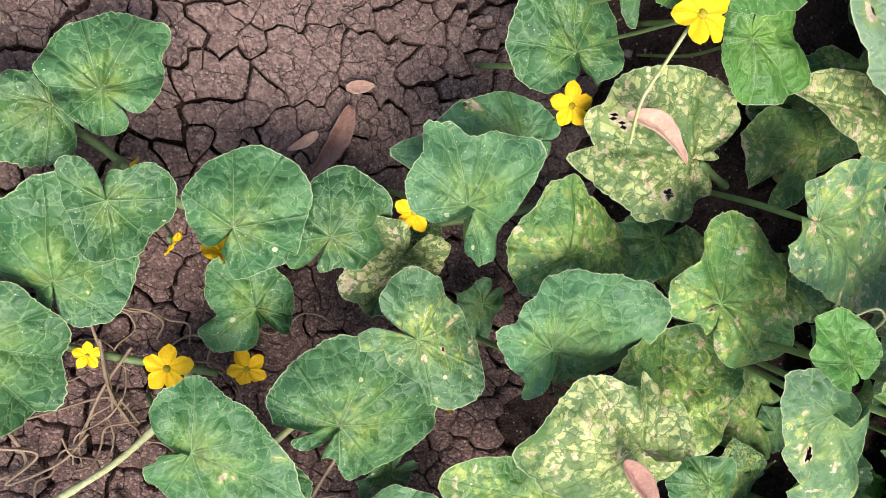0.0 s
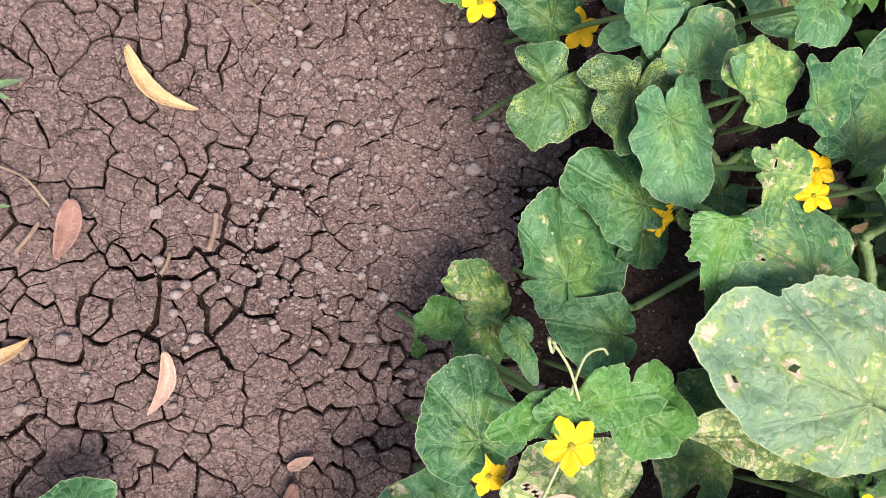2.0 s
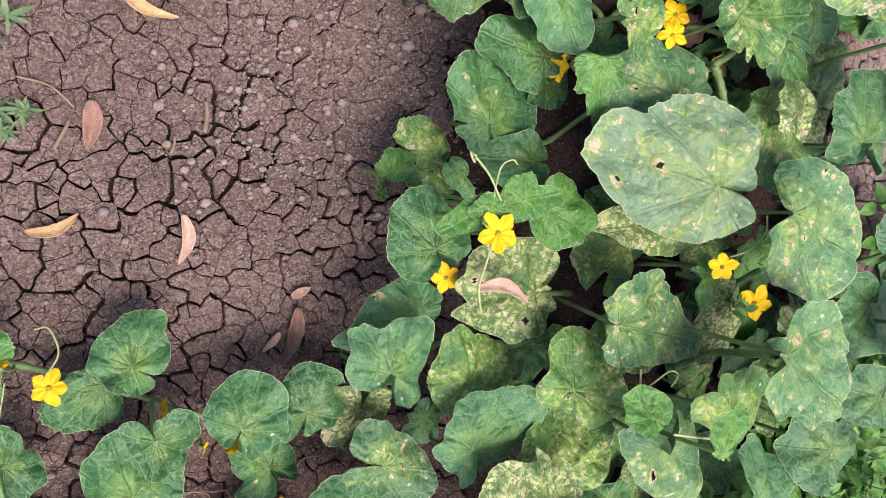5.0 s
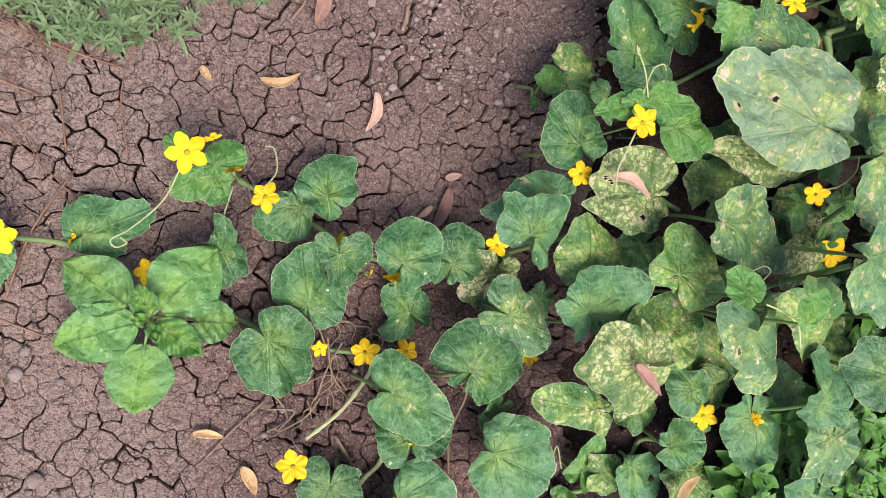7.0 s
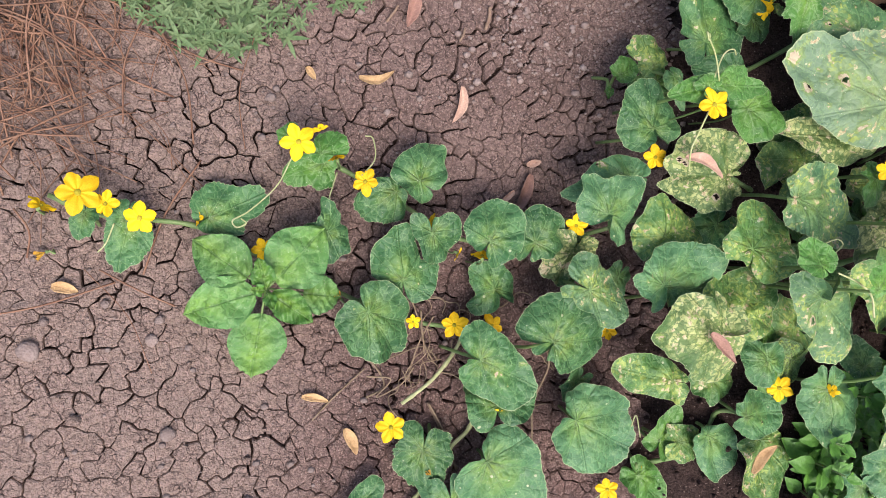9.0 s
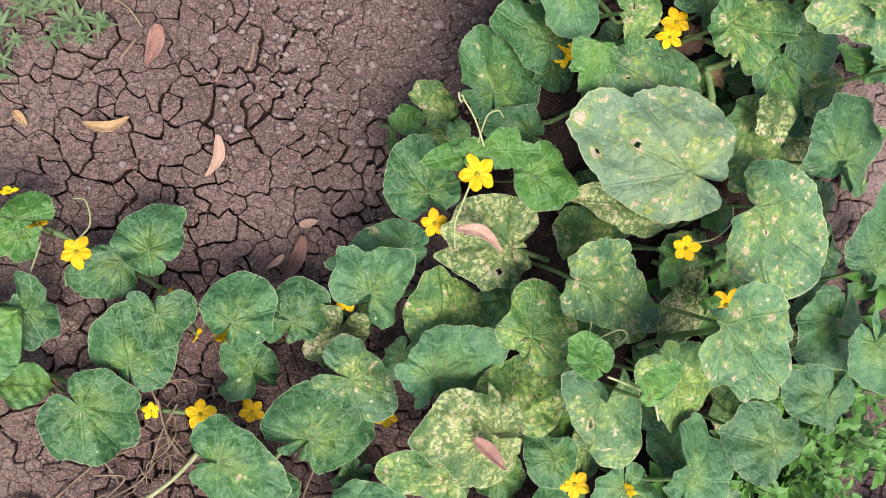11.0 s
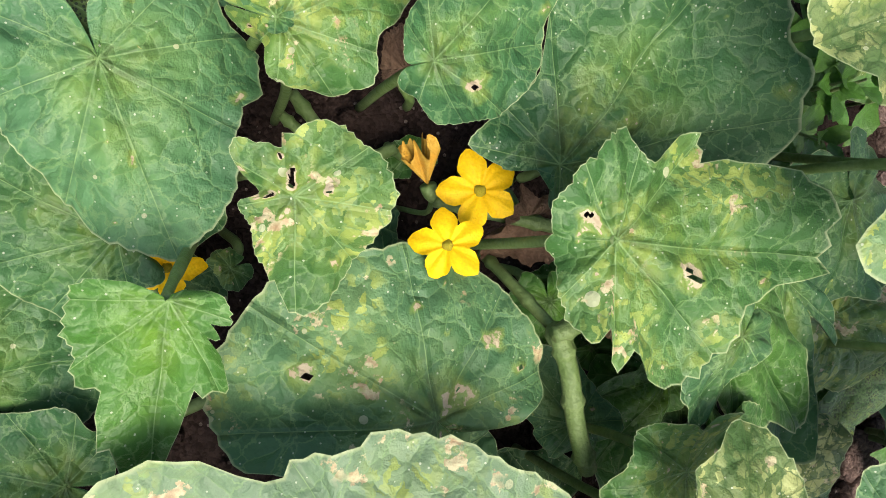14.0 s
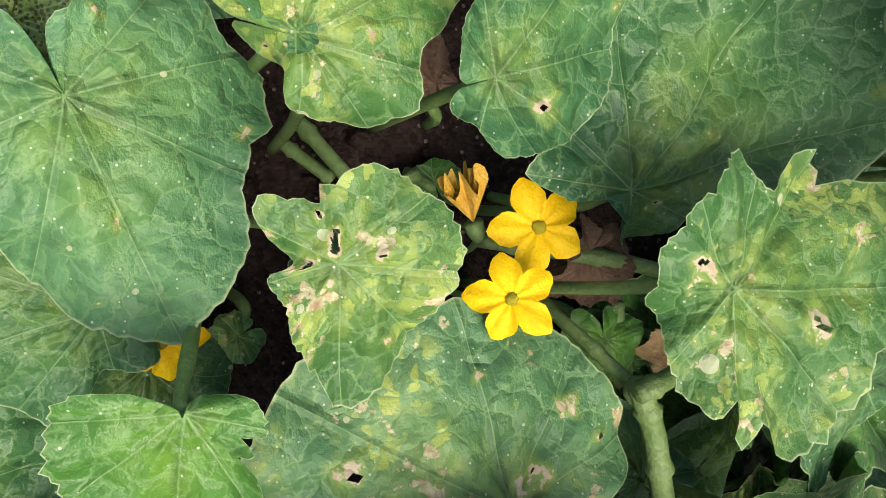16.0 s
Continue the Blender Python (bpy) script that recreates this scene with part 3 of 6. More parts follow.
leaf(VINE_SOUTH, -0.087, -0.200, 0.045, 8, 0.062, 0.064, 10, -4, GREEN, 10, form=((-116, 0.33), (-91, 0.74), (-75, 0.99), (-61, 1.01), (-36, 1.02), (-16, 0.90), (-2, 0.98), (12, 1.05), (19, 0.96), (28, 0.80), (52, 0.75), (79, 1.36), (104, 1.27), (128, 1.23), (147, 1.07),))
leaf(VINE_SOUTH, -0.063, -0.149, 0.080, -166, 0.036, 0.057, -9, -4.1, GREEN, 11, form=((-149, 0.65), (-120, 1.14), (-97, 1.24), (-73, 1.19), (-35, 0.96), (-13, 1.02), (17, 0.90), (64, 0.62), (109, 0.73), (143, 1.07),))
leaf(VINE_SOUTH, 0.001, -0.157, 0.078, -30, 0.049, 0.068, 0, -6.4, GREEN, 12, form=((-140, 0.57), (-109, 0.76), (-88, 0.97), (-62, 1.02), (-37, 0.96), (-7, 1.00), (14, 1.01), (31, 1.03), (52, 0.97), (79, 1.10), (109, 0.92), (140, 0.89), (157, 0.56),))
leaf(VINE_SOUTH, 0.058, -0.158, 0.070, -28, 0.042, 0.056, 0, 0.8, GREEN, 13, form=((-160, 1.23), (-117, 0.70), (-49, 1.07), (-32, 1.08), (0, 1.00), (36, 1.10), (63, 1.20), (96, 1.00), (132, 0.70),))
leaf(VINE_SOUTH, 0.025, -0.213, 0.032, 15, 0.033, 0.065, 0, 1.5, GREEN, 14, wave=1.2, form=((-148, 0.96), (-129, 1.16), (-106, 1.14), (-92, 0.71), (-54, 0.98), (-28, 1.20), (6, 1.00), (47, 0.79), (138, 0.85), (154, 0.33),), sinus=0.7)
leaf(VINE_SOUTH, -0.126, -0.234, 0.055, -142, 0.066, 0.083, -9, -6.7, GREEN, 15, form=((-151, 0.78), (-130, 0.85), (-97, 0.98), (-74, 1.04), (-57, 1.09), (-34, 0.92), (-10, 1.05), (2, 0.96), (20, 0.94), (42, 0.94), (60, 1.06), (80, 0.97), (102, 0.89), (120, 0.81), (144, 0.67),))
leaf(VINE_SOUTH, 0.118, -0.126, 0.121, -25, 0.046, 0.080, 0, 7.1, BLUISH, 16, form=((-166, 0.31), (-147, 0.60), (-123, 0.81), (-102, 0.93), (-75, 1.00), (-67, 1.08), (-60, 1.19), (-46, 1.03), (-29, 0.82), (0, 1.00), (20, 1.19), (42, 1.14), (63, 0.93), (92, 0.86), (109, 1.05), (129, 0.95), (149, 0.73),))
leaf(VINE_SOUTH, 0.164, -0.087, 0.085, 101, 0.072, 0.060, -7, 0.2, BLUISH, 17, form=((-174, 0.71), (-35, 0.50), (-17, 0.95), (-8, 1.05), (-1, 1.14), (10, 0.86), (38, 0.97), (70, 1.06), (111, 0.89), (152, 0.77),), sinus=0.3, scars=((37, 0.041, 0.0014), (38, 0.036, 0.0016), (38, 0.031, 0.0014),))
leaf(VINE_SOUTH, 0.103, -0.170, 0.065, 165, 0.038, 0.057, -16, 0, PALE, 18)
leaf(VINE_SOUTH, 0.107, -0.208, 0.105, -112, 0.045, 0.069, 0, 1.4, SPECKLED, 19, form=((-149, 1.16), (-120, 1.25), (-103, 1.12), (-76, 0.86), (-35, 0.84), (-14, 0.97), (13, 1.18), (33, 1.19), (50, 1.07), (57, 0.69), (132, 0.59), (149, 1.06), (163, 1.22),), scars=((177, 0.012, 0.0016), (-4, 0.018, 0.0014), (-19, 0.043, 0.0010),))
leaf(VINE_SOUTH, 0.072, -0.266, 0.093, -48, 0.065, 0.097, 0, 7.3, GREEN, 20, form=((-144, 0.67), (-134, 0.39), (-130, 0.88), (-119, 0.96), (-99, 0.96), (-65, 0.94), (-36, 0.93), (-12, 1.04), (9, 1.00), (33, 1.09), (49, 1.23), (66, 1.24), (87, 1.10), (112, 0.80), (135, 0.44),), scars=((38, 0.042, 0.0007), (-22, 0.052, 0.0007),))
leaf(VINE_SOUTH, -0.009, -0.284, 0.084, -117, 0.071, 0.069, 0, 5.8, GREEN, 21, form=((-161, 1.14), (-138, 1.20), (-117, 1.21), (-80, 1.03), (-31, 0.86), (-8, 0.95), (0, 1.06), (15, 1.09), (35, 1.23), (46, 1.12), (73, 1.09), (103, 0.87), (129, 0.76), (152, 0.52),), scars=((14, 0.024, 0.0016), (5, 0.030, 0.0018), (-19, 0.051, 0.0022), (13, 0.044, 0.0010),))
leaf(VINE_SOUTH, 0.023, -0.341, 0.054, -3, 0.031, 0.089, -16, 2, GREEN, 22, form=((-157, 0.79), (-134, 0.84), (-103, 0.88), (-74, 0.95), (-54, 1.11), (7, 0.99), (63, 1.24), (87, 1.06), (110, 0.93), (141, 0.70), (165, 0.57),))
leaf(VINE_SOUTH, 0.109, -0.358, 0.077, -117, 0.084, 0.093, 0, -7.3, BLUISH, 23, form=((-147, 0.46), (-119, 0.71), (-94, 0.98), (-67, 1.10), (-43, 1.13), (-28, 0.99), (-1, 1.00), (13, 1.05), (31, 1.05), (52, 1.13), (72, 1.05), (98, 0.91), (121, 0.79), (139, 0.71), (155, 0.59),))
leaf(VINE_SOUTH, 0.009, -0.403, 0.060, -149, 0.094, 0.095, 0, 5.1, BLUISH, 24, form=((-145, 0.47), (-138, 0.74), (-119, 1.01), (-98, 1.14), (-73, 1.23), (-50, 1.14), (-33, 1.14), (-18, 1.09), (-3, 1.03), (12, 1.00), (27, 1.01), (47, 1.12), (75, 0.96), (105, 0.69), (129, 0.51), (155, 0.25),))
leaf(VINE_SOUTH, -0.057, -0.394, 0.030, 166, 0.040, 0.069, 0, 0, GREEN, 25, tooth=0.05, lobe=0.07)
leaf(VINE_SOUTH, -0.025, -0.455, 0.040, -167, 0.038, 0.079, 0, 0, BLUISH, 26)
leaf(VINE_SOUTH, -0.132, -0.465, 0.030, -31, 0.050, 0.039, 0, 0, GREEN, 27)
leaf(VINE_SOUTH, 0.215, -0.387, 0.080, -29, 0.047, 0.049, 0, -2.8, FRESH, 28, form=((-128, 0.78), (-67, 0.62), (-24, 0.71), (-6, 1.00), (19, 0.88), (51, 1.13), (88, 1.22), (117, 0.97),))
leaf(VINE_SOUTH, 0.199, -0.432, 0.060, -136, 0.049, 0.049, -0, 0, FRESH, 29)
leaf(VINE_MID, 0.254, -0.082, 0.133, 88, 0.072, 0.092, -8, -6.3, PALE, 30, form=((-159, 0.47), (-142, 0.65), (-119, 0.66), (-93, 0.83), (-74, 0.82), (-58, 0.95), (-44, 0.87), (-25, 0.93), (-11, 1.04), (-5, 0.82), (11, 1.01), (19, 0.93), (33, 1.02), (51, 1.14), (68, 1.14), (91, 1.06), (112, 0.98), (131, 0.81), (142, 0.26),), scars=((-62, 0.028, 0.0035), (-19, 0.048, 0.0015), (-12, 0.028, 0.0018), (14, 0.046, 0.0032), (15, 0.054, 0.0030), (5, 0.065, 0.0012), (105, 0.035, 0.0012), (62, 0.040, 0.0008),))
leaf(VINE_MID, 0.377, -0.035, 0.113, 133, 0.060, 0.081, -10, 0, MOTTLED, 31, holes=0.2)
leaf(VINE_MID, 0.175, -0.201, 0.141, -5, 0.041, 0.100, 0, -1.8, BLUISH, 32, form=((-156, 0.68), (-134, 0.48), (-110, 0.58), (-78, 0.73), (-63, 0.58), (-36, 0.72), (-11, 0.99), (15, 1.20), (35, 1.38), (50, 1.52), (63, 1.58), (77, 1.42), (93, 1.21), (107, 0.91), (131, 0.57), (149, 0.55),), scars=((166, 0.020, 0.0026), (165, 0.027, 0.0022),))
leaf(VINE_MID, 0.191, -0.149, 0.113, 5, 0.044, 0.085, -10, -2.8, MOTTLED, 33, form=((-159, 0.55), (-131, 0.88), (-111, 0.86), (-84, 0.80), (-40, 0.76), (-14, 1.02), (3, 1.10), (23, 0.86), (49, 0.91), (79, 1.14), (96, 1.23), (132, 0.66),), sinus=0.4)
leaf(VINE_MID, 0.206, -0.309, 0.114, 77, 0.077, 0.049, -0, 3.4, MOTTLED, 34, holes=0.2, form=((-156, 0.87), (-127, 1.24), (-89, 0.88), (-40, 0.89), (-27, 1.03), (-13, 0.97), (-2, 1.00), (7, 1.04), (15, 1.07), (24, 1.10), (53, 0.97), (123, 0.73),), sinus=0.3)
leaf(VINE_MID, 0.259, -0.310, 0.110, -137, 0.030, 0.051, 0, 0, MOTTLED, 35)
leaf(VINE_MID, 0.223, -0.247, 0.174, 92, 0.077, 0.090, 0, -8, PALE, 36, holes=0.2, form=((-151, 0.74), (-137, 0.98), (-123, 1.23), (-106, 1.35), (-87, 1.26), (-67, 1.19), (-45, 0.92), (-36, 0.84), (-16, 0.87), (-4, 1.01), (8, 0.95), (22, 0.88), (40, 0.99), (51, 0.97), (69, 0.85), (84, 0.72), (90, 0.92), (102, 0.81), (112, 0.59), (128, 0.79), (149, 0.69),), scars=((30, 0.045, 0.0018), (27, 0.038, 0.0018), (18, 0.061, 0.0012), (-21, 0.028, 0.0016), (-56, 0.047, 0.0015), (-16, 0.052, 0.0010), (-4, 0.068, 0.0020), (-150, 0.006, 0.0042),))
leaf(VINE_MID, 0.249, -0.241, 0.151, -48, 0.078, 0.079, 0, -3.4, MOTTLED, 37, form=((-75, 1.24), (-68, 1.21), (-39, 0.98), (-5, 1.02), (4, 0.98), (23, 0.89), (47, 0.99), (77, 0.84), (91, 0.58),), sinus=0.4)
leaf(VINE_MID, 0.255, -0.160, 0.177, -9, 0.053, 0.078, 0, -8.3, MOTTLED, 38, form=((-143, 0.46), (-114, 0.75), (-91, 0.88), (-51, 0.77), (-29, 0.93), (-1, 1.00), (24, 0.98), (53, 1.10), (84, 1.27), (110, 1.27),), sinus=0.5)
leaf(VINE_MID, 0.291, -0.108, 0.200, -112, 0.108, 0.083, -6, -2.3, SPECKLED, 39, form=((-156, 0.37), (-135, 0.59), (-104, 0.88), (-78, 1.12), (-57, 1.30), (-42, 1.15), (-30, 1.00), (-14, 0.92), (-5, 1.03), (3, 1.08), (10, 0.94), (20, 0.80), (38, 0.73), (95, 0.80), (124, 0.64), (150, 0.46),), scars=((-34, 0.059, 0.0022), (-50, 0.032, 0.0014), (-10, 0.053, 0.0008),))
leaf(VINE_MID, 0.405, -0.040, 0.175, 86, 0.098, 0.041, -13, 4, PALE, 40, holes=0.2, form=((-129, 0.49), (-70, 0.96), (-51, 1.44), (-30, 1.37), (-17, 1.10), (-4, 0.91), (2, 1.09), (6, 1.11), (14, 1.19), (22, 0.93), (86, 0.66),), sinus=0.2)
leaf(VINE_MID, 0.283, -0.173, 0.241, 47, 0.030, 0.039, 0, 0.8, FRESH, 41, form=((-132, 0.69), (-63, 0.85), (-21, 0.86), (5, 1.00), (43, 1.07), (95, 1.10), (143, 0.86),), sinus=0.4)
leaf(VINE_MID, 0.299, -0.206, 0.225, -169, 0.060, 0.097, -15, 0.5, SPECKLED, 42, holes=0.35, form=((-157, 0.34), (-89, 0.84), (-74, 1.14), (-53, 1.23), (-36, 1.37), (-20, 1.41), (-6, 1.29), (4, 1.01), (11, 0.69), (48, 0.60), (89, 0.62), (133, 0.86), (146, 0.80), (156, 0.62),), scars=((22, 0.024, 0.0034), (12, 0.038, 0.0022), (107, 0.023, 0.0018), (-2, 0.055, 0.0014), (62, 0.019, 0.0016),))
leaf(VINE_MID, 0.310, -0.194, 0.280, -42, 0.037, 0.025, 0, -6.6, FRESH, 43, form=((-110, 0.68), (-60, 1.34), (-10, 0.93), (-1, 1.13), (17, 1.14), (31, 1.15), (54, 0.66), (175, 0.52),), sinus=0.3)
leaf(VINE_MID, 0.376, -0.197, 0.222, -140, 0.064, 0.089, -18, 5.8, MOTTLED, 44, form=((-177, 1.30), (-146, 0.98), (-93, 1.04), (-58, 1.37), (-41, 1.46), (-22, 1.10), (2, 1.00), (27, 0.89), (48, 0.71), (93, 0.47), (160, 1.12),), sinus=0.2)
leaf(VINE_MID, 0.298, -0.282, 0.150, 40, 0.030, 0.059, 0, 3.6, GREEN, 45, form=((-145, 1.06), (-110, 1.06), (-79, 1.04), (-61, 1.04), (-17, 1.08), (7, 1.00), (35, 0.58), (82, 0.83), (124, 1.00), (156, 1.02),), sinus=0.7)
leaf(VINE_MID, 0.284, -0.347, 0.135, -91, 0.053, 0.047, 0, 0.9, GREEN, 46, form=((-110, 0.70), (-64, 1.21), (-32, 1.10), (-7, 1.02), (11, 1.03), (32, 1.10), (68, 1.13), (105, 0.77), (157, 0.60),))
leaf(VINE_MID, 0.265, -0.379, 0.100, -157, 0.057, 0.059, 0, -4.5, BLUISH, 47, form=((-143, 0.39), (-69, 1.21), (-37, 1.20), (-12, 0.96), (4, 1.07), (28, 0.88), (54, 0.72), (109, 0.88), (138, 0.59),), sinus=0.4)
leaf(VINE_MID, 0.322, -0.381, 0.120, -173, 0.084, 0.054, 0, -6.5, MOTTLED, 48, form=((-110, 0.96), (-75, 1.40), (-47, 1.53), (-25, 1.22), (-3, 1.00), (15, 1.07), (36, 1.37), (49, 1.03), (89, 1.14), (115, 0.49),), sinus=0.3)
leaf(VINE_MID, 0.374, -0.316, 0.160, -169, 0.062, 0.077, 0, 1.1, BLUISH, 49, wave=1.2, form=((-145, 0.73), (-100, 0.70), (-75, 1.04), (-59, 1.26), (-42, 1.27), (-23, 1.13), (-4, 1.00), (13, 1.08), (25, 1.01), (61, 0.90), (95, 0.85), (130, 0.83), (169, 0.87),), sinus=0.3, scars=((-76, 0.004, 0.0016),))
leaf(VINE_MID, 0.159, 0.034, 0.064, -63, 0.028, 0.033, 0, 7.6, FRESH, 51, tooth=0.06, form=((-93, 0.90), (-64, 1.19), (-26, 0.98), (-3, 1.00), (28, 0.82), (65, 0.75), (131, 0.36),), sinus=0.4)
leaf(VINE_MID, 0.156, 0.018, 0.047, 148, 0.007, 0.015, 0, 0, FRESH, 52, tooth=0.06)
leaf(VINE_MID, 0.202, 0.046, 0.065, 24, 0.038, 0.037, 0, -3, MOTTLED, 53, tooth=0.05, form=((-50, 0.88), (-45, 1.36), (-37, 1.48), (-27, 1.30), (5, 1.00), (28, 1.07), (65, 1.18), (88, 1.07), (123, 0.56),), sinus=0.5)
leaf(VINE_MID, 0.213, 0.031, 0.052, 131, 0.033, 0.044, 0, 0, MOTTLED, 54)
leaf(VINE_MID, 0.238, 0.067, 0.108, 3, 0.064, 0.085, 9, 5.5, GREEN, 55, form=((-154, 0.70), (-121, 0.55), (-89, 0.71), (-83, 0.48), (-76, 0.87), (-56, 1.02), (-37, 1.03), (-22, 1.03), (-7, 1.00), (13, 1.05), (33, 1.06), (58, 1.20), (79, 1.32), (96, 1.33), (110, 1.22), (127, 0.99), (139, 0.73), (149, 0.40),), scars=((-26, 0.049, 0.0016), (-25, 0.044, 0.0012), (24, 0.030, 0.0014), (-44, 0.020, 0.0010), (-55, 0.035, 0.0010),))
leaf(VINE_MID, 0.293, 0.119, 0.121, 66, 0.067, 0.066, 0, -2.3, GREEN, 56, form=((-117, 0.52), (-95, 1.03), (-68, 1.00), (-32, 0.89), (-16, 1.06), (-3, 0.94), (11, 0.93), (27, 0.87), (60, 1.01), (93, 1.11), (126, 1.14), (144, 1.14), (161, 0.92),))
leaf(VINE_MID, 0.280, 0.030, 0.111, 78, 0.052, 0.056, 0, 5.8, GREEN, 57, form=((-122, 0.77), (-79, 1.08), (-58, 1.21), (-36, 1.04), (-17, 0.97), (-4, 1.00), (7, 1.01), (16, 0.92), (39, 0.84), (76, 0.98), (98, 0.74), (143, 0.63),))
leaf(VINE_MID, 0.264, -0.011, 0.152, -161, 0.038, 0.056, 0, 5.9, FRESH, 58, form=((-158, 1.09), (-127, 1.21), (-81, 1.26), (-50, 1.58), (-31, 1.19), (0, 1.00), (30, 0.85), (60, 0.82), (111, 0.66), (164, 0.84),), sinus=0.3)
leaf(VINE_MID, 0.191, 0.002, 0.195, -87, 0.052, 0.019, 0, -4.4, FRESH, 59, tooth=0.06, form=((-59, 0.92), (-48, 2.07), (-30, 2.18), (-11, 1.19), (0, 1.15), (12, 1.43), (22, 1.66), (44, 1.66), (69, 0.87),))
leaf(VINE_MID, 0.185, 0.001, 0.190, 107, 0.040, 0.026, 0, -3.2, FRESH, 60, tooth=0.05, form=((-120, 0.76), (-69, 1.20), (-21, 0.90), (-9, 0.97), (0, 1.09), (20, 1.06), (43, 1.02), (80, 0.96),), sinus=0.5)
leaf(VINE_MID, 0.182, -0.001, 0.196, -50, 0.017, 0.023, 0, 0, FRESH, 61, tooth=0.07)
leaf(VINE_MID, 0.173, -0.033, 0.117, 9, 0.056, 0.077, 0, 0.6, GREEN, 62, form=((-154, 0.50), (-138, 0.80), (-110, 0.94), (-81, 1.05), (-55, 1.07), (-29, 1.02), (-11, 1.01), (0, 0.99), (47, 0.80), (86, 0.93), (104, 0.85), (134, 0.68), (160, 0.43),))
leaf(VINE_MID, 0.371, -0.058, 0.116, 129, 0.044, 0.058, -0, -3.4, MOTTLED, 63, holes=0.2, form=((-103, 0.33), (-13, 1.28), (-4, 0.60), (4, 1.42), (23, 1.55), (33, 1.66), (46, 1.72), (55, 1.72), (73, 1.15), (111, 0.53),), sinus=0.2)
leaf(VINE_MID, 0.397, -0.084, 0.192, 161, 0.033, 0.035, 0, 0, FRESH, 64)
leaf(VINE_MID, 0.441, -0.119, 0.162, 157, 0.062, 0.066, 0, 0, PALE, 65)
leaf(VINE_MID, 0.309, 0.106, 0.186, 175, 0.052, 0.034, -12, 6.9, FRESH, 67, tooth=0.07, wrinkle=0.9, form=((-176, 0.08), (-130, 0.12), (-119, 0.25), (-97, 0.89), (-75, 1.01), (-66, 0.67), (-59, 0.89), (-54, 0.66), (-48, 1.01), (-39, 1.18), (-27, 0.91), (-17, 0.73), (-10, 0.82), (-4, 1.01), (1, 1.18), (5, 1.13), (9, 1.03), (18, 1.14), (28, 1.00), (36, 1.34), (44, 1.43), (48, 1.32), (55, 1.38), (66, 1.54), (80, 1.55), (90, 1.5), (97, 1.3), (104, 0.8), (114, 0.2), (140, 0.1), (176, 0.08),), sinus=0.1)
leaf(VINE_MID, 0.393, 0.067, 0.173, 59, 0.069, 0.094, -0, 7.5, SPECKLED, 68, wrinkle=0.8, form=((-60, 0.48), (-49, 0.89), (-44, 1.08), (-33, 1.07), (-23, 1.08), (-14, 1.04), (6, 1.00), (19, 0.94), (34, 0.96), (50, 1.02), (68, 1.09), (85, 1.09), (102, 1.03), (119, 1.01), (133, 0.89), (149, 0.66), (164, 0.42),), sinus=0.7, scars=((-11, 0.046, 0.0022), (96, 0.034, 0.0014), (119, 0.034, 0.0014), (80, 0.007, 0.0018), (48, 0.036, 0.0012), (104, 0.013, 0.0022), (-8, 0.029, 0.0010),))
leaf(VINE_MID, 0.287, 0.172, 0.155, -156, 0.061, 0.079, -5, -4, BLUISH, 69, wrinkle=0.8, form=((-157, 0.51), (-144, 0.68), (-122, 0.91), (-108, 1.03), (-94, 1.04), (-78, 1.23), (-64, 1.17), (-54, 0.96), (-40, 0.88), (-31, 0.95), (-22, 0.95), (-8, 0.99), (-1, 1.05), (9, 0.96), (19, 0.91), (31, 0.81), (45, 0.77), (67, 0.83), (84, 0.78), (102, 0.73), (132, 0.71), (157, 0.73),), scars=((-59, 0.042, 0.0015), (18, 0.023, 0.0008), (2, 0.031, 0.0010), (14, 0.049, 0.0006), (-144, 0.020, 0.0010), (-82, 0.013, 0.0005),))
leaf(VINE_MID, 0.335, 0.186, 0.176, -99, 0.030, 0.055, 0, 3, MOTTLED, 70, wrinkle=0.7, form=((-102, 1.18), (-94, 1.40), (-76, 1.36), (-59, 1.38), (-47, 1.63), (-35, 1.66), (-22, 1.24), (-9, 0.99), (17, 1.05), (30, 0.91), (54, 0.68), (85, 0.57), (110, 0.34),), sinus=0.3)
leaf(VINE_MID, 0.334, 0.187, 0.176, 44, 0.025, 0.013, 0, 5.4, GREEN, 71, form=((-35, 0.90), (-21, 1.06), (-8, 1.02), (6, 1.11), (21, 1.49), (36, 1.47), (54, 0.82),), sinus=0.2)
leaf(VINE_MID, 0.379, 0.179, 0.186, -73, 0.042, 0.048, 0, 3, GREEN, 72, wrinkle=0.7, form=((-162, 0.41), (-120, 0.61), (-94, 0.75), (-86, 1.22), (-79, 1.48), (-66, 1.14), (-49, 1.16), (-43, 1.46), (-36, 1.61), (-28, 1.70), (-19, 1.36), (-8, 1.05), (7, 0.96), (24, 0.92), (42, 0.92), (62, 0.83), (99, 0.81), (131, 0.53),), sinus=0.4, scars=((37, 0.016, 0.0022), (-12, 0.043, 0.0016),))
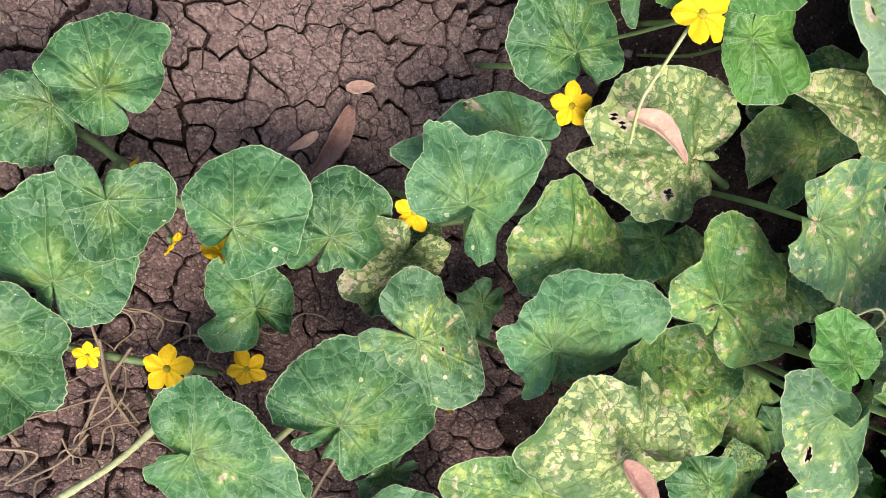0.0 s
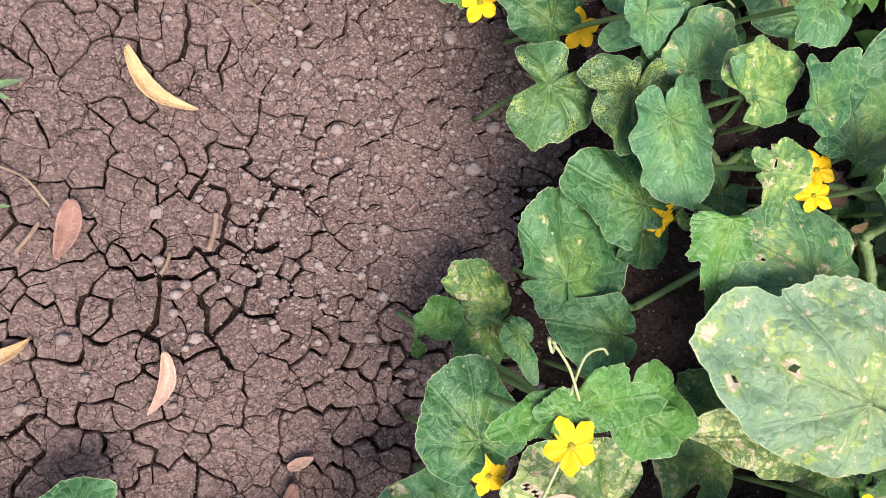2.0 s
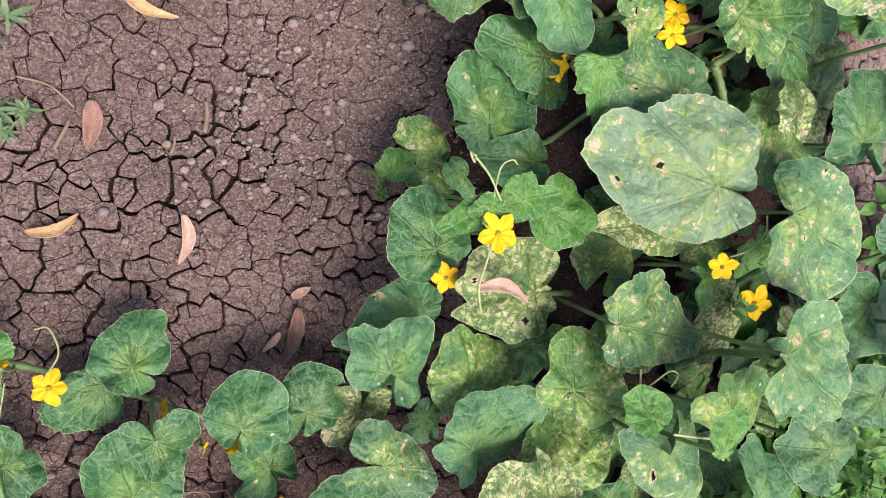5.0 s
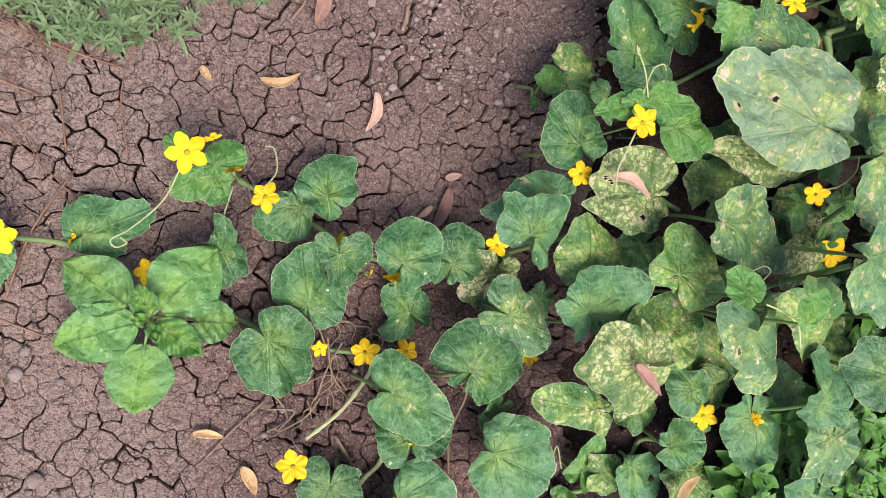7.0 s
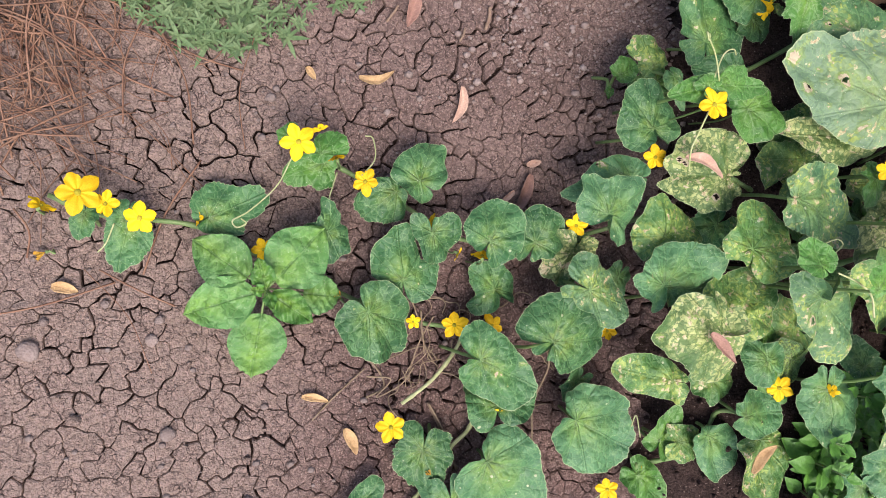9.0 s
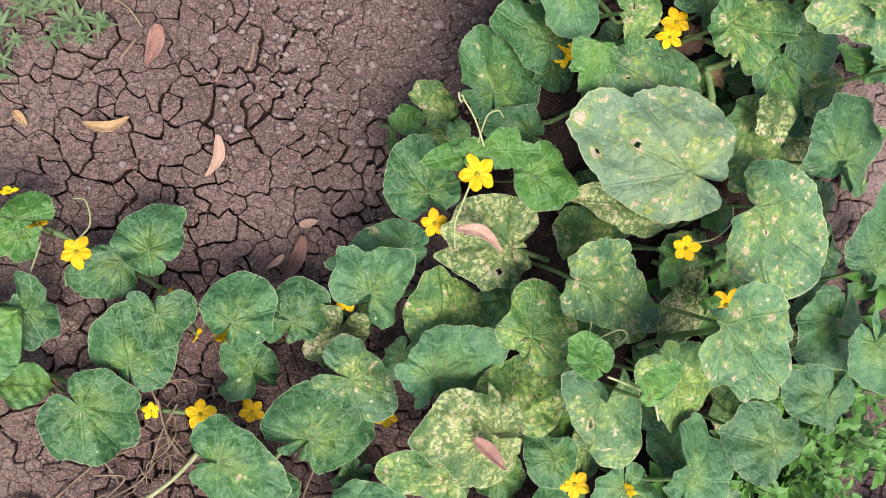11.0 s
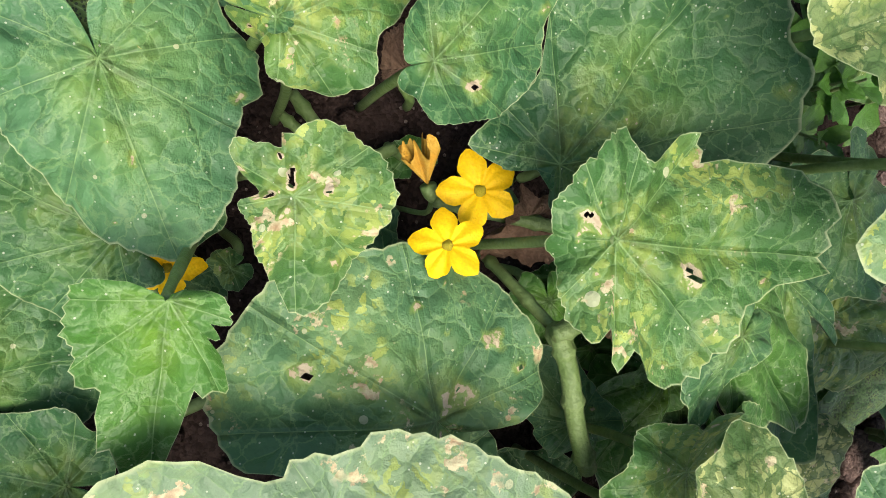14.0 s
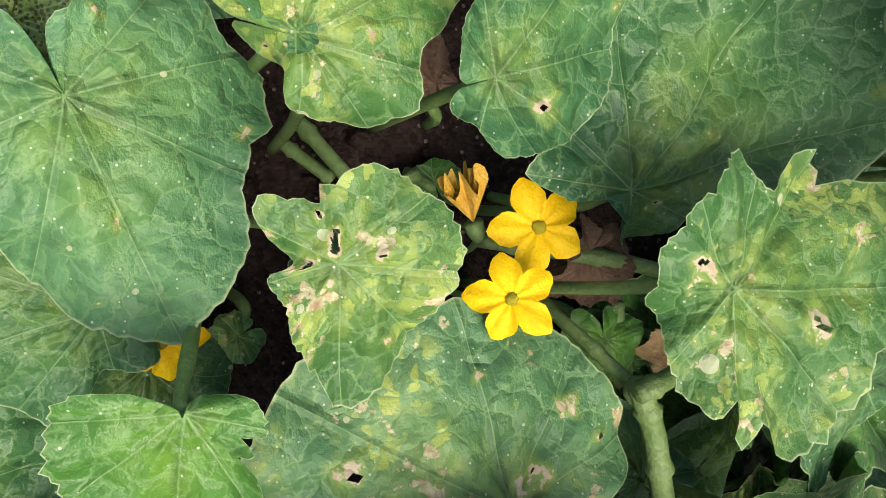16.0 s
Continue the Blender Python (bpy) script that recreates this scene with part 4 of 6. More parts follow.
leaf(VINE_MID, 0.340, 0.136, 0.189, -174, 0.035, 0.043, -7, 3, MOTTLED, 73, tooth=0.045, wrinkle=0.8, form=((-173, 1.01), (-155, 1.09), (-133, 1.12), (-107, 1.30), (-90, 1.38), (-77, 1.26), (-61, 1.09), (-37, 0.97), (-20, 0.99), (-9, 1.04), (-2, 1.06), (15, 0.73), (28, 0.65), (59, 0.60), (86, 0.74), (99, 0.45), (137, 1.10), (151, 0.83), (166, 0.68), (170, 0.89),), sinus=0.15, scars=((-110, 0.008, 0.0013), (169, 0.005, 0.0012), (21, 0.005, 0.0008), (99, 0.011, 0.0014), (102, 0.007, 0.0011), (-29, 0.024, 0.0012),))
leaf(VINE_EAST, 0.434, 0.154, 0.168, -32, 0.098, 0.083, 19, 3, GREEN, 74, wrinkle=0.9, form=((-141, 0.21), (-132, 0.52), (-116, 0.83), (-89, 0.68), (-57, 0.64), (-39, 0.99), (-28, 1.14), (-19, 1.09), (-9, 1.01), (1, 1.03), (9, 1.03), (21, 1.13), (33, 1.36), (45, 1.54), (54, 1.54), (69, 0.65),), sinus=0.4, scars=((20, 0.029, 0.0014), (33, 0.084, 0.0018), (10, 0.076, 0.0008), (4, 0.093, 0.0006),))
leaf(VINE_EAST, 0.429, 0.130, 0.213, -91, 0.069, 0.065, 8, 3, MOTTLED, 75, tooth=0.05, wrinkle=1.1, form=((-176, 0.69), (-145, 0.74), (-123, 0.85), (-92, 1.02), (-84, 0.89), (-69, 0.74), (-64, 0.76), (-52, 1.13), (-40, 0.89), (-32, 1.00), (-23, 1.12), (-13, 1.22), (-4, 1.10), (4, 1.08), (10, 0.85), (20, 0.87), (41, 1.16), (54, 1.33), (68, 1.31), (76, 0.96), (84, 1.18), (93, 0.79), (98, 0.96), (109, 0.91), (127, 0.77), (150, 0.56),), sinus=0.15, scars=((-147, 0.012, 0.0016), (13, 0.027, 0.0026), (8, 0.054, 0.0014), (34, 0.049, 0.0008),))
leaf(VINE_EAST, 0.377, -0.135, 0.283, -128, 0.091, 0.074, 0, -6.5, SPECKLED, 76, form=((-114, 0.38), (-97, 1.01), (-81, 1.40), (-63, 1.70), (-48, 1.70), (-34, 1.43), (-21, 1.15), (-13, 1.08), (1, 1.01), (10, 1.03), (18, 0.97), (33, 1.16), (40, 0.98), (54, 1.18), (69, 1.14), (97, 0.93), (118, 0.71), (128, 0.37),), scars=((58, 0.017, 0.0018), (45, 0.025, 0.0018), (39, 0.034, 0.0018), (35, 0.039, 0.0012), (-41, 0.059, 0.0034), (-2, 0.041, 0.0010), (17, 0.068, 0.0014),))
leaf(VINE_EAST, 0.447, -0.037, 0.238, -121, 0.107, 0.102, -0, -0.3, SPECKLED, 77, form=((-136, 0.31), (-131, 0.64), (-112, 0.87), (-80, 1.08), (-56, 1.07), (-28, 0.98), (-8, 0.99), (7, 1.03), (25, 1.14), (42, 1.25), (68, 1.14), (101, 0.92), (123, 0.63), (138, 0.28),), scars=((73, 0.014, 0.0022), (34, 0.024, 0.0020), (73, 0.024, 0.0012), (26, 0.053, 0.0010), (-70, 0.049, 0.0010), (-85, 0.031, 0.0010),))
leaf(VINE_EAST, 0.392, -0.008, 0.214, 69, 0.118, 0.123, -11, -6, DUSTY, 78, wave=0.6, form=((-144, 0.62), (-108, 0.70), (-84, 0.83), (-61, 0.86), (-43, 0.87), (-25, 0.87), (-12, 0.94), (-1, 1.05), (7, 1.05), (16, 1.05), (22, 1.00), (27, 0.90), (40, 1.02), (52, 1.14), (68, 1.17), (86, 1.12), (108, 0.97), (128, 0.81), (139, 0.61),), scars=((2, 0.114, 0.0045), (-12, 0.089, 0.0042), (-13, 0.084, 0.0025), (-1, 0.053, 0.0026), (3, 0.083, 0.0016), (-57, 0.040, 0.0026), (3, 0.060, 0.0030), (20, 0.038, 0.0020), (-12, 0.014, 0.0014), (9, 0.113, 0.0008), (-26, 0.064, 0.0016), (3, 0.094, 0.0012),))
leaf(VINE_EAST, 0.557, 0.013, 0.222, -16, 0.066, 0.104, 0, 3.4, BLUISH, 79, form=((-158, 0.49), (-131, 0.63), (-113, 0.70), (-80, 0.78), (-38, 0.84), (-11, 1.00), (16, 1.07), (40, 1.10), (70, 1.22), (91, 1.22), (112, 1.02), (135, 0.68),))
leaf(VINE_EAST, 0.599, -0.092, 0.227, -27, 0.093, 0.082, 0, 0.4, BLUISH, 80, form=((-142, 0.38), (-108, 0.59), (-68, 0.83), (-46, 0.89), (-23, 0.83), (-12, 1.05), (1, 1.00), (25, 1.14), (49, 1.47), (68, 1.48), (85, 1.25), (98, 0.69),), sinus=0.6)
leaf(VINE_EAST, 0.584, -0.145, 0.200, 174, 0.057, 0.087, 0, 0, GREEN, 81, form=((-165, 1.03), (-92, 1.67), (-71, 1.74), (-12, 0.94), (59, 1.12), (125, 0.80)))
leaf(VINE_EAST, 0.597, -0.164, 0.240, -147, 0.066, 0.072, 0, 0, BLUISH, 82, form=((-135, 0.87), (-103, 0.27), (-84, 1.74), (-16, 1.15), (24, 0.86), (117, 1.04)))
leaf(VINE_EAST, 0.476, 0.053, 0.196, -178, 0.077, 0.078, 0, 1.7, MOTTLED, 83, holes=0.2, form=((-149, 0.69), (-109, 1.10), (-84, 1.13), (-63, 0.83), (-54, 1.16), (-43, 1.34), (-24, 0.90), (-12, 0.94), (5, 1.00), (17, 0.97), (38, 1.00), (75, 0.81), (100, 0.67), (176, 0.53),), sinus=0.2)
leaf(VINE_EAST, 0.473, 0.041, 0.222, -17, 0.037, 0.038, 0, 0, PALE, 84)
leaf(VINE_EAST, 0.508, 0.205, 0.242, 67, 0.045, 0.090, 0, 6.3, PALE, 85, form=((-155, 0.81), (-131, 0.73), (-107, 0.78), (-77, 0.78), (-54, 0.85), (-34, 0.95), (-24, 0.99), (-9, 0.99), (12, 0.94), (34, 0.86), (61, 0.84), (84, 1.13), (108, 1.31), (123, 1.24), (134, 0.90), (143, 0.56),), scars=((-12, 0.033, 0.0062), (3, 0.023, 0.0022), (-126, 0.025, 0.0014), (32, 0.027, 0.0010),))
leaf(VINE_EAST, 0.549, 0.242, 0.240, -75, 0.040, 0.068, 0, 0, SPECKLED, 86)
leaf(VINE_EAST, 0.538, 0.159, 0.280, -152, 0.073, 0.106, 0, 5.9, SPECKLED, 87, form=((-59, 0.44), (-46, 0.77), (-33, 1.02), (-17, 1.07), (-3, 1.00), (15, 0.85), (40, 0.82), (66, 1.01), (84, 1.31), (95, 1.53), (106, 1.30), (119, 0.90), (128, 0.46),), sinus=0.4, scars=((98, 0.037, 0.0020), (84, 0.034, 0.0014), (84, 0.053, 0.0014), (56, 0.043, 0.0014), (103, 0.022, 0.0010),))
leaf(VINE_EAST, 0.543, 0.159, 0.276, -10, 0.041, 0.070, -0, 0, MOTTLED, 88)
leaf(VINE_EAST, 0.588, 0.097, 0.253, -140, 0.089, 0.088, -0, -2.4, SPECKLED, 89, form=((-148, 0.15), (-75, 1.05), (-61, 1.41), (-45, 1.52), (-24, 1.32), (0, 1.00), (23, 1.02), (28, 0.67), (109, 0.33),), sinus=0.3)
leaf(VINE_EAST, 0.495, 0.112, 0.185, -134, 0.064, 0.051, 0, 0, FRESH, 90)
leaf(VINE_EAST, 0.485, 0.101, 0.205, 155, 0.033, 0.030, -0, 0, GREEN, 91)
leaf(VINE_EAST, 0.400, -0.289, 0.220, -16, 0.057, 0.084, 0, 7.3, BLUISH, 92, form=((-117, 0.62), (-85, 0.62), (-51, 0.53), (-31, 0.90), (-9, 0.94), (6, 1.06), (33, 0.99), (59, 1.38), (82, 1.39), (100, 1.42), (121, 0.82),))
leaf(VINE_EAST, 0.499, -0.265, 0.220, 75, 0.053, 0.073, 0, 2.9, BLUISH, 93, form=((-139, 0.72), (-97, 0.94), (-64, 1.10), (-36, 1.02), (-15, 1.01), (-2, 1.00), (17, 0.95), (34, 1.14), (69, 1.10), (86, 0.75), (149, 1.27), (165, 1.42), (176, 1.07),), sinus=0.2)
leaf(VINE_EAST, 0.448, -0.331, 0.200, 180, 0.052, 0.064, 0, 0, SPECKLED, 94)
leaf(VINE_EAST, 0.446, -0.401, 0.180, -171, 0.036, 0.067, 0, 0, BLUISH, 95)
leaf(VINE_EAST, 0.412, -0.428, 0.170, -179, 0.033, 0.049, 0, 0, BLUISH, 96)
leaf(VINE_EAST, 0.527, -0.213, 0.250, 154, 0.035, 0.065, 0, 0, BLUISH, 97, form=((-176, 0.81), (-157, 1.12), (-55, 1.16), (-2, 0.71), (69, 1.28), (97, 1.51), (115, 1.20)))
leaf(VINE_NORTH, -0.105, 0.411, 0.050, 78, 0.031, 0.038, 0, 0, GREEN, 98, tooth=0.06)
leaf(VINE_NORTH, -0.070, 0.372, 0.045, 149, 0.039, 0.034, -13, 0, FRESH, 99, tooth=0.09, wave=1.2, sinus=0.4, form=((-40, 0.40), (-11, 0.69), (-3, 1.03), (28, 0.94), (52, 1.43), (84, 1.26), (160, 0.49)))
leaf(VINE_NORTH, -0.023, 0.361, 0.040, -56, 0.037, 0.038, 14, 0, FRESH, 100, tooth=0.09, wave=1.3, sinus=0.4, form=((-150, 0.33), (-79, 0.89), (-36, 1.19), (-7, 0.63), (6, 1.08), (25, 0.65), (66, 0.73)))
leaf(VINE_NORTH, -0.039, 0.355, 0.030, -122, 0.022, 0.022, 0, 0, GREEN, 101)
leaf(VINE_NORTH, 0.092, 0.358, 0.033, 11, 0.044, 0.046, 0, -4.7, DULL, 102, tooth=0.05, form=((-70, 0.84), (-62, 1.33), (-27, 1.06), (-16, 1.11), (3, 1.00), (16, 0.92), (40, 1.09), (76, 1.01), (89, 0.60),), sinus=0.4)
leaf(VINE_NORTH, 0.078, 0.321, 0.044, 24, 0.035, 0.029, 0, 0, GREEN, 103, tooth=0.1, wave=1.5, form=((-75, 2.16), (-36, 1.05), (-18, 1.10), (5, 1.04), (11, 0.62), (30, 0.56)))
leaf(VINE_NORTH, 0.078, 0.323, 0.041, -68, 0.029, 0.026, -20, 0, GREEN, 104, tooth=0.1, wave=1.5, form=((-92, 0.95), (-22, 0.57), (-9, 1.23), (30, 0.95), (108, 0.65)))
leaf(VINE_NORTH, 0.126, 0.356, 0.049, -15, 0.091, 0.085, 0, 6.3, SOOTY, 105, form=((-169, 0.80), (-150, 0.70), (-116, 0.39), (-56, 0.70), (-31, 0.55), (-22, 0.73), (-12, 0.95), (-2, 1.04), (11, 1.10), (21, 1.12), (31, 1.07), (41, 0.90), (59, 1.09), (71, 1.34), (88, 1.15), (136, 0.88), (163, 0.83),), sinus=0.3)
leaf(VINE_NORTH, 0.171, 0.341, 0.109, 0, 0.063, 0.045, 0, 0.3, BLUISH, 107, form=((-120, 0.41), (-109, 0.72), (-74, 0.93), (-51, 1.25), (-26, 1.17), (-12, 1.06), (0, 1.03), (11, 1.05), (25, 1.17), (45, 1.36), (60, 1.40), (82, 1.17), (112, 0.56),))
leaf(VINE_NORTH, 0.207, 0.364, 0.103, 4, 0.052, 0.013, 0, -7.9, GREEN, 108, form=((-64, 1.06), (-35, 2.60), (-24, 2.60), (-5, 1.28), (9, 1.42), (23, 2.05), (45, 1.72), (125, 0.84),), sinus=0.3)
leaf(VINE_NORTH, 0.213, 0.344, 0.135, -9, 0.043, 0.034, 0, -4, FRESH, 109, form=((-90, 0.63), (-40, 0.66), (-31, 1.06), (-13, 0.81), (-5, 0.97), (1, 1.03), (14, 1.02), (32, 1.29), (45, 1.35), (60, 1.59), (89, 1.14),), sinus=0.2)
leaf(VINE_NORTH, 0.182, 0.333, 0.110, 160, 0.040, 0.043, 0, -5.9, GREEN, 110, form=((-111, 0.88), (-96, 1.25), (-72, 1.48), (-49, 1.28), (-20, 0.92), (3, 1.00), (13, 0.78), (38, 0.73), (84, 0.83), (106, 0.55),), sinus=0.4)
leaf(VINE_NORTH, 0.188, 0.314, 0.072, -171, 0.039, 0.055, 0, 0, GREEN, 111)
leaf(VINE_NORTH, 0.180, 0.293, 0.053, 167, 0.030, 0.029, 0, -3.5, GREEN, 112, tooth=0.05, form=((-102, 0.76), (-59, 1.33), (-37, 1.44), (-10, 1.02), (17, 1.02), (48, 1.32), (78, 0.72),), sinus=0.5)
leaf(VINE_NORTH, 0.242, 0.247, 0.083, 60, 0.049, 0.059, -0, -3.5, GREEN, 113, form=((-164, 0.63), (-141, 0.68), (-92, 0.60), (-63, 0.79), (-39, 0.68), (-20, 0.69), (0, 1.04), (9, 0.96), (31, 0.97), (58, 1.13), (88, 1.22), (115, 1.14), (128, 0.90),))
leaf(VINE_NORTH, 0.209, 0.299, 0.087, -84, 0.047, 0.028, 0, -7.1, GREEN, 114, form=((-122, 0.33), (-63, 0.58), (-43, 1.22), (-17, 0.82), (-6, 1.04), (6, 1.03), (27, 1.27), (52, 1.47), (94, 1.19), (148, 0.57),), sinus=0.5)
leaf(VINE_NORTH, 0.248, 0.322, 0.131, 153, 0.038, 0.039, 0, -2.4, FRESH, 115, tooth=0.05, form=((-136, 0.90), (-93, 1.09), (-59, 0.82), (-15, 0.68), (0, 1.00), (12, 0.99), (29, 0.74), (79, 1.05), (111, 0.95), (157, 0.55),), sinus=0.3)
leaf(VINE_NORTH, 0.252, 0.282, 0.128, -160, 0.040, 0.031, 0, 7.1, GREEN, 116, wave=1.2, form=((-175, 0.49), (-97, 0.77), (-50, 1.01), (-32, 1.28), (-12, 1.17), (3, 1.00), (16, 0.94), (22, 0.68), (60, 1.02), (99, 0.83),), sinus=0.3)
leaf(VINE_NORTH, 0.316, 0.304, 0.113, 103, 0.051, 0.046, 0, 0, GREEN, 117)
leaf(VINE_NORTH, 0.323, 0.307, 0.105, -113, 0.056, 0.050, -0, 0, SOOTY, 118)
leaf(VINE_NORTH, 0.313, 0.254, 0.130, 120, 0.063, 0.026, 0, -1.7, BLUISH, 119, form=((-125, 0.76), (-50, 0.91), (-41, 1.66), (-32, 1.76), (-12, 1.01), (-2, 1.07), (11, 1.23), (26, 1.16), (55, 0.89), (170, 0.73),), sinus=0.3)
leaf(VINE_NORTH, 0.364, 0.227, 0.107, -27, 0.044, 0.058, 0, 0, GREEN, 120)
leaf(VINE_NORTH, 0.251, 0.342, 0.186, -94, 0.089, 0.057, 0, 5.8, BLUISH, 121, form=((-110, 1.32), (-105, 1.08), (-70, 1.66), (-42, 1.52), (-23, 1.30), (-10, 1.07), (1, 1.06), (7, 1.07), (12, 1.02), (25, 1.00), (43, 1.19), (58, 1.02), (75, 0.53), (121, 0.54), (155, 0.75),))
leaf(VINE_NORTH, 0.402, 0.251, 0.150, 19, 0.071, 0.086, 0, 8.3, BLUISH, 122, form=((-151, 0.59), (-120, 0.60), (-83, 0.78), (-64, 0.84), (-48, 0.92), (-29, 0.90), (-14, 1.08), (0, 1.00), (19, 0.96), (41, 1.00), (64, 1.31), (78, 1.34), (92, 1.21), (109, 0.76), (160, 0.39),), sinus=0.3)
leaf(VINE_NORTH, 0.224, 0.196, 0.116, -113, 0.038, 0.062, 0, -3.5, SOOTY, 123, form=((-165, 1.22), (-141, 1.05), (-117, 0.93), (-90, 0.82), (-68, 0.52), (-57, 0.26), (-50, 0.84), (-31, 0.73), (-10, 0.95), (10, 1.04), (33, 0.96), (63, 1.12), (85, 1.44), (104, 1.46), (120, 1.34), (135, 1.06), (146, 0.57),))
leaf(VINE_NORTH, 0.275, 0.192, 0.134, 165, 0.044, 0.069, 0, -2.7, SOOTY, 124, form=((-144, 0.95), (-119, 1.10), (-94, 1.05), (-61, 0.93), (-28, 0.87), (0, 1.00), (24, 0.92), (48, 0.86), (74, 0.71), (82, 1.01), (92, 1.10), (114, 1.00), (142, 0.77), (163, 0.61),))
leaf(VINE_NORTH, 0.315, 0.209, 0.137, -53, 0.055, 0.052, 0, 5.4, SPECKLED, 125, form=((-140, 0.68), (-110, 0.91), (-68, 1.04), (-41, 1.23), (-15, 1.05), (9, 1.02), (25, 1.15), (37, 1.18), (47, 0.61), (173, 0.42),), sinus=0.3)
leaf(VINE_NORTH, 0.359, 0.237, 0.207, -177, 0.028, 0.044, 0, 0, GREEN, 126, bite=0.25)
leaf(VINE_NORTH, 0.262, 0.232, 0.169, -180, 0.024, 0.040, 0, 0, BLUISH, 127)
leaf(VINE_NORTH, 0.293, 0.210, 0.128, -149, 0.017, 0.025, 0, 0, GREEN, 128)
leaf(VINE_MID, 0.433, 0.135, 0.151, 164, 0.023, 0.027, -25, 0, BROWN, 129, wave=2.5, tooth=0.08)
leaf(VINE_MID, 0.387, 0.186, 0.133, 9, 0.015, 0.016, 0, 0, BROWN, 130, wave=2.5, tooth=0.08)
leaf(VINE_EAST, 0.481, 0.100, 0.135, -168, 0.013, 0.023, -0, 0, TAN, 131, wave=2.5, tooth=0.08)
leaf(VINE_MID, 0.457, 0.102, 0.124, -163, 0.018, 0.031, -0, 0, FRESH, 132)
leaf(VINE_MID, 0.401, 0.158, 0.102, 17, 0.008, 0.025, 0, 0, FRESH, 133)
leaf(VINE_EAST, 0.497, 0.069, 0.125, -145, 0.025, 0.039, -0, 0, FRESH, 134)
leaf(VINE_EAST, 0.458, -0.042, 0.168, -134, 0.023, 0.034, 0, 0, FRESH, 135)
leaf(VINE_MID, 0.331, 0.109, 0.114, 121, 0.006, 0.016, 0, 0, MOTTLED, 136)
leaf(VINE_EAST, 0.591, -0.034, 0.136, 20, 0.034, 0.051, 0, 0, MOTTLED, 137)
leaf(VINE_EAST, 0.547, -0.175, 0.150, -89, 0.040, 0.063, 0, 0, PALE, 138)
leaf(VINE_EAST, 0.500, -0.078, 0.150, -144, 0.021, 0.038, 0, 0, FRESH, 139)
leaf(VINE_NORTH, 0.306, 0.099, 0.105, -106, 0.026, 0.047, 0, 0, GREEN, 140)
leaf(VINE_NORTH, 0.375, 0.131, 0.103, 127, 0.026, 0.045, -0, 0, GREEN, 141)
leaf(VINE_EAST, 0.640, -0.216, 0.140, -138, 0.047, 0.079, 0, 0, GREEN, 142)
leaf(VINE_EAST, 0.582, 0.101, 0.157, 172, 0.038, 0.071, -0, 0, MOTTLED, 143)
leaf(VINE_EAST, 0.579, 0.152, 0.163, -146, 0.041, 0.069, 0, 0, GREEN, 144)
leaf(VINE_EAST, 0.580, 0.040, 0.141, -134, 0.036, 0.064, 0, 0, PALE, 145)
leaf(VINE_NORTH, 0.445, 0.396, 0.200, 118, 0.066, 0.101, 0, -6.6, BLUISH, 146, form=((-162, 1.80), (-135, 1.66), (-115, 1.18), (-103, 1.03), (-89, 1.22), (-76, 1.11), (-64, 0.94), (-44, 0.70), (-20, 0.69), (3, 1.00), (15, 1.01), (79, 0.66), (165, 1.13),), sinus=0.3)
leaf(VINE_MID, 0.482, 0.081, 0.125, -126, 0.046, 0.065, 0, 1.9, FRESH, 147, form=((-159, 0.26), (-43, 0.27), (-13, 0.60), (-2, 1.00), (16, 1.08), (23, 0.67), (37, 0.28),), sinus=0.3)
leaf(VINE_MID, 0.453, 0.109, 0.118, -133, 0.038, 0.008, 0, -1.7, FRESH, 148, form=((-87, 0.84), (-40, 2.60), (-20, 2.56), (0, 1.06), (10, 1.77), (27, 1.79), (99, 1.18),), sinus=0.3)
leaf(VINE_EAST, 0.543, 0.119, 0.165, -170, 0.078, 0.032, 0, -7.7, GREEN, 149, form=((-122, 0.32), (-38, 1.72), (-31, 0.65), (-13, 1.36), (0, 1.00), (16, 1.47), (35, 2.27), (47, 2.60), (69, 1.91), (87, 0.64),), sinus=0.2)
leaf(VINE_EAST, 0.601, 0.042, 0.140, -38, 0.049, 0.018, 0, 5.8, SOOTY, 150, form=((-128, 1.01), (-37, 1.28), (-16, 1.38), (-4, 1.03), (15, 1.62), (29, 2.60), (42, 2.36), (101, 1.04),), sinus=0.3)
leaf(VINE_MID, 0.518, 0.071, 0.130, 106, 0.049, 0.041, 0, 3.7, FRESH, 151, form=((-74, 0.90), (-64, 1.73), (-49, 2.18), (-24, 1.34), (-3, 1.21), (8, 0.81), (27, 0.51), (100, 0.16),), sinus=0.2)
leaf(VINE_MID, 0.214, 0.031, 0.090, -134, 0.018, 0.019, 0, 8.6, GREEN, 152, form=((-86, 1.00), (0, 0.64), (7, 1.37), (27, 2.60), (49, 1.71), (131, 1.61),), sinus=0.4)


# ---------------------------------------------------------------- low shaded leaves beneath the canopy
def understory(vine, x0, x1, y0, y1, count, seed):
    rnd = random.Random(seed)
    for i in range(count):
        x, y = rnd.uniform(x0, x1), rnd.uniform(y0, y1)
        w = rnd.uniform(0.034, 0.056)
        leaf(vine, x, y, height(x, y) + rnd.uniform(0.018, 0.045), rnd.uniform(0, 360), w * rnd.uniform(0.75, 0.95), w, rnd.uniform(-14, 8), 0.0,
             rnd.choice((GREEN, GREEN, SOOTY, MOTTLED, FRESH, BLUISH)), seed * 100 + i)


understory(VINE_NORTH, 0.27, 0.44, 0.24, 0.46, 22, 51)
understory(VINE_MID, 0.42, 0.60, -0.02, 0.16, 16, 52)
understory(VINE_MID, 0.26, 0.46, -0.34, -0.12, 18, 53)
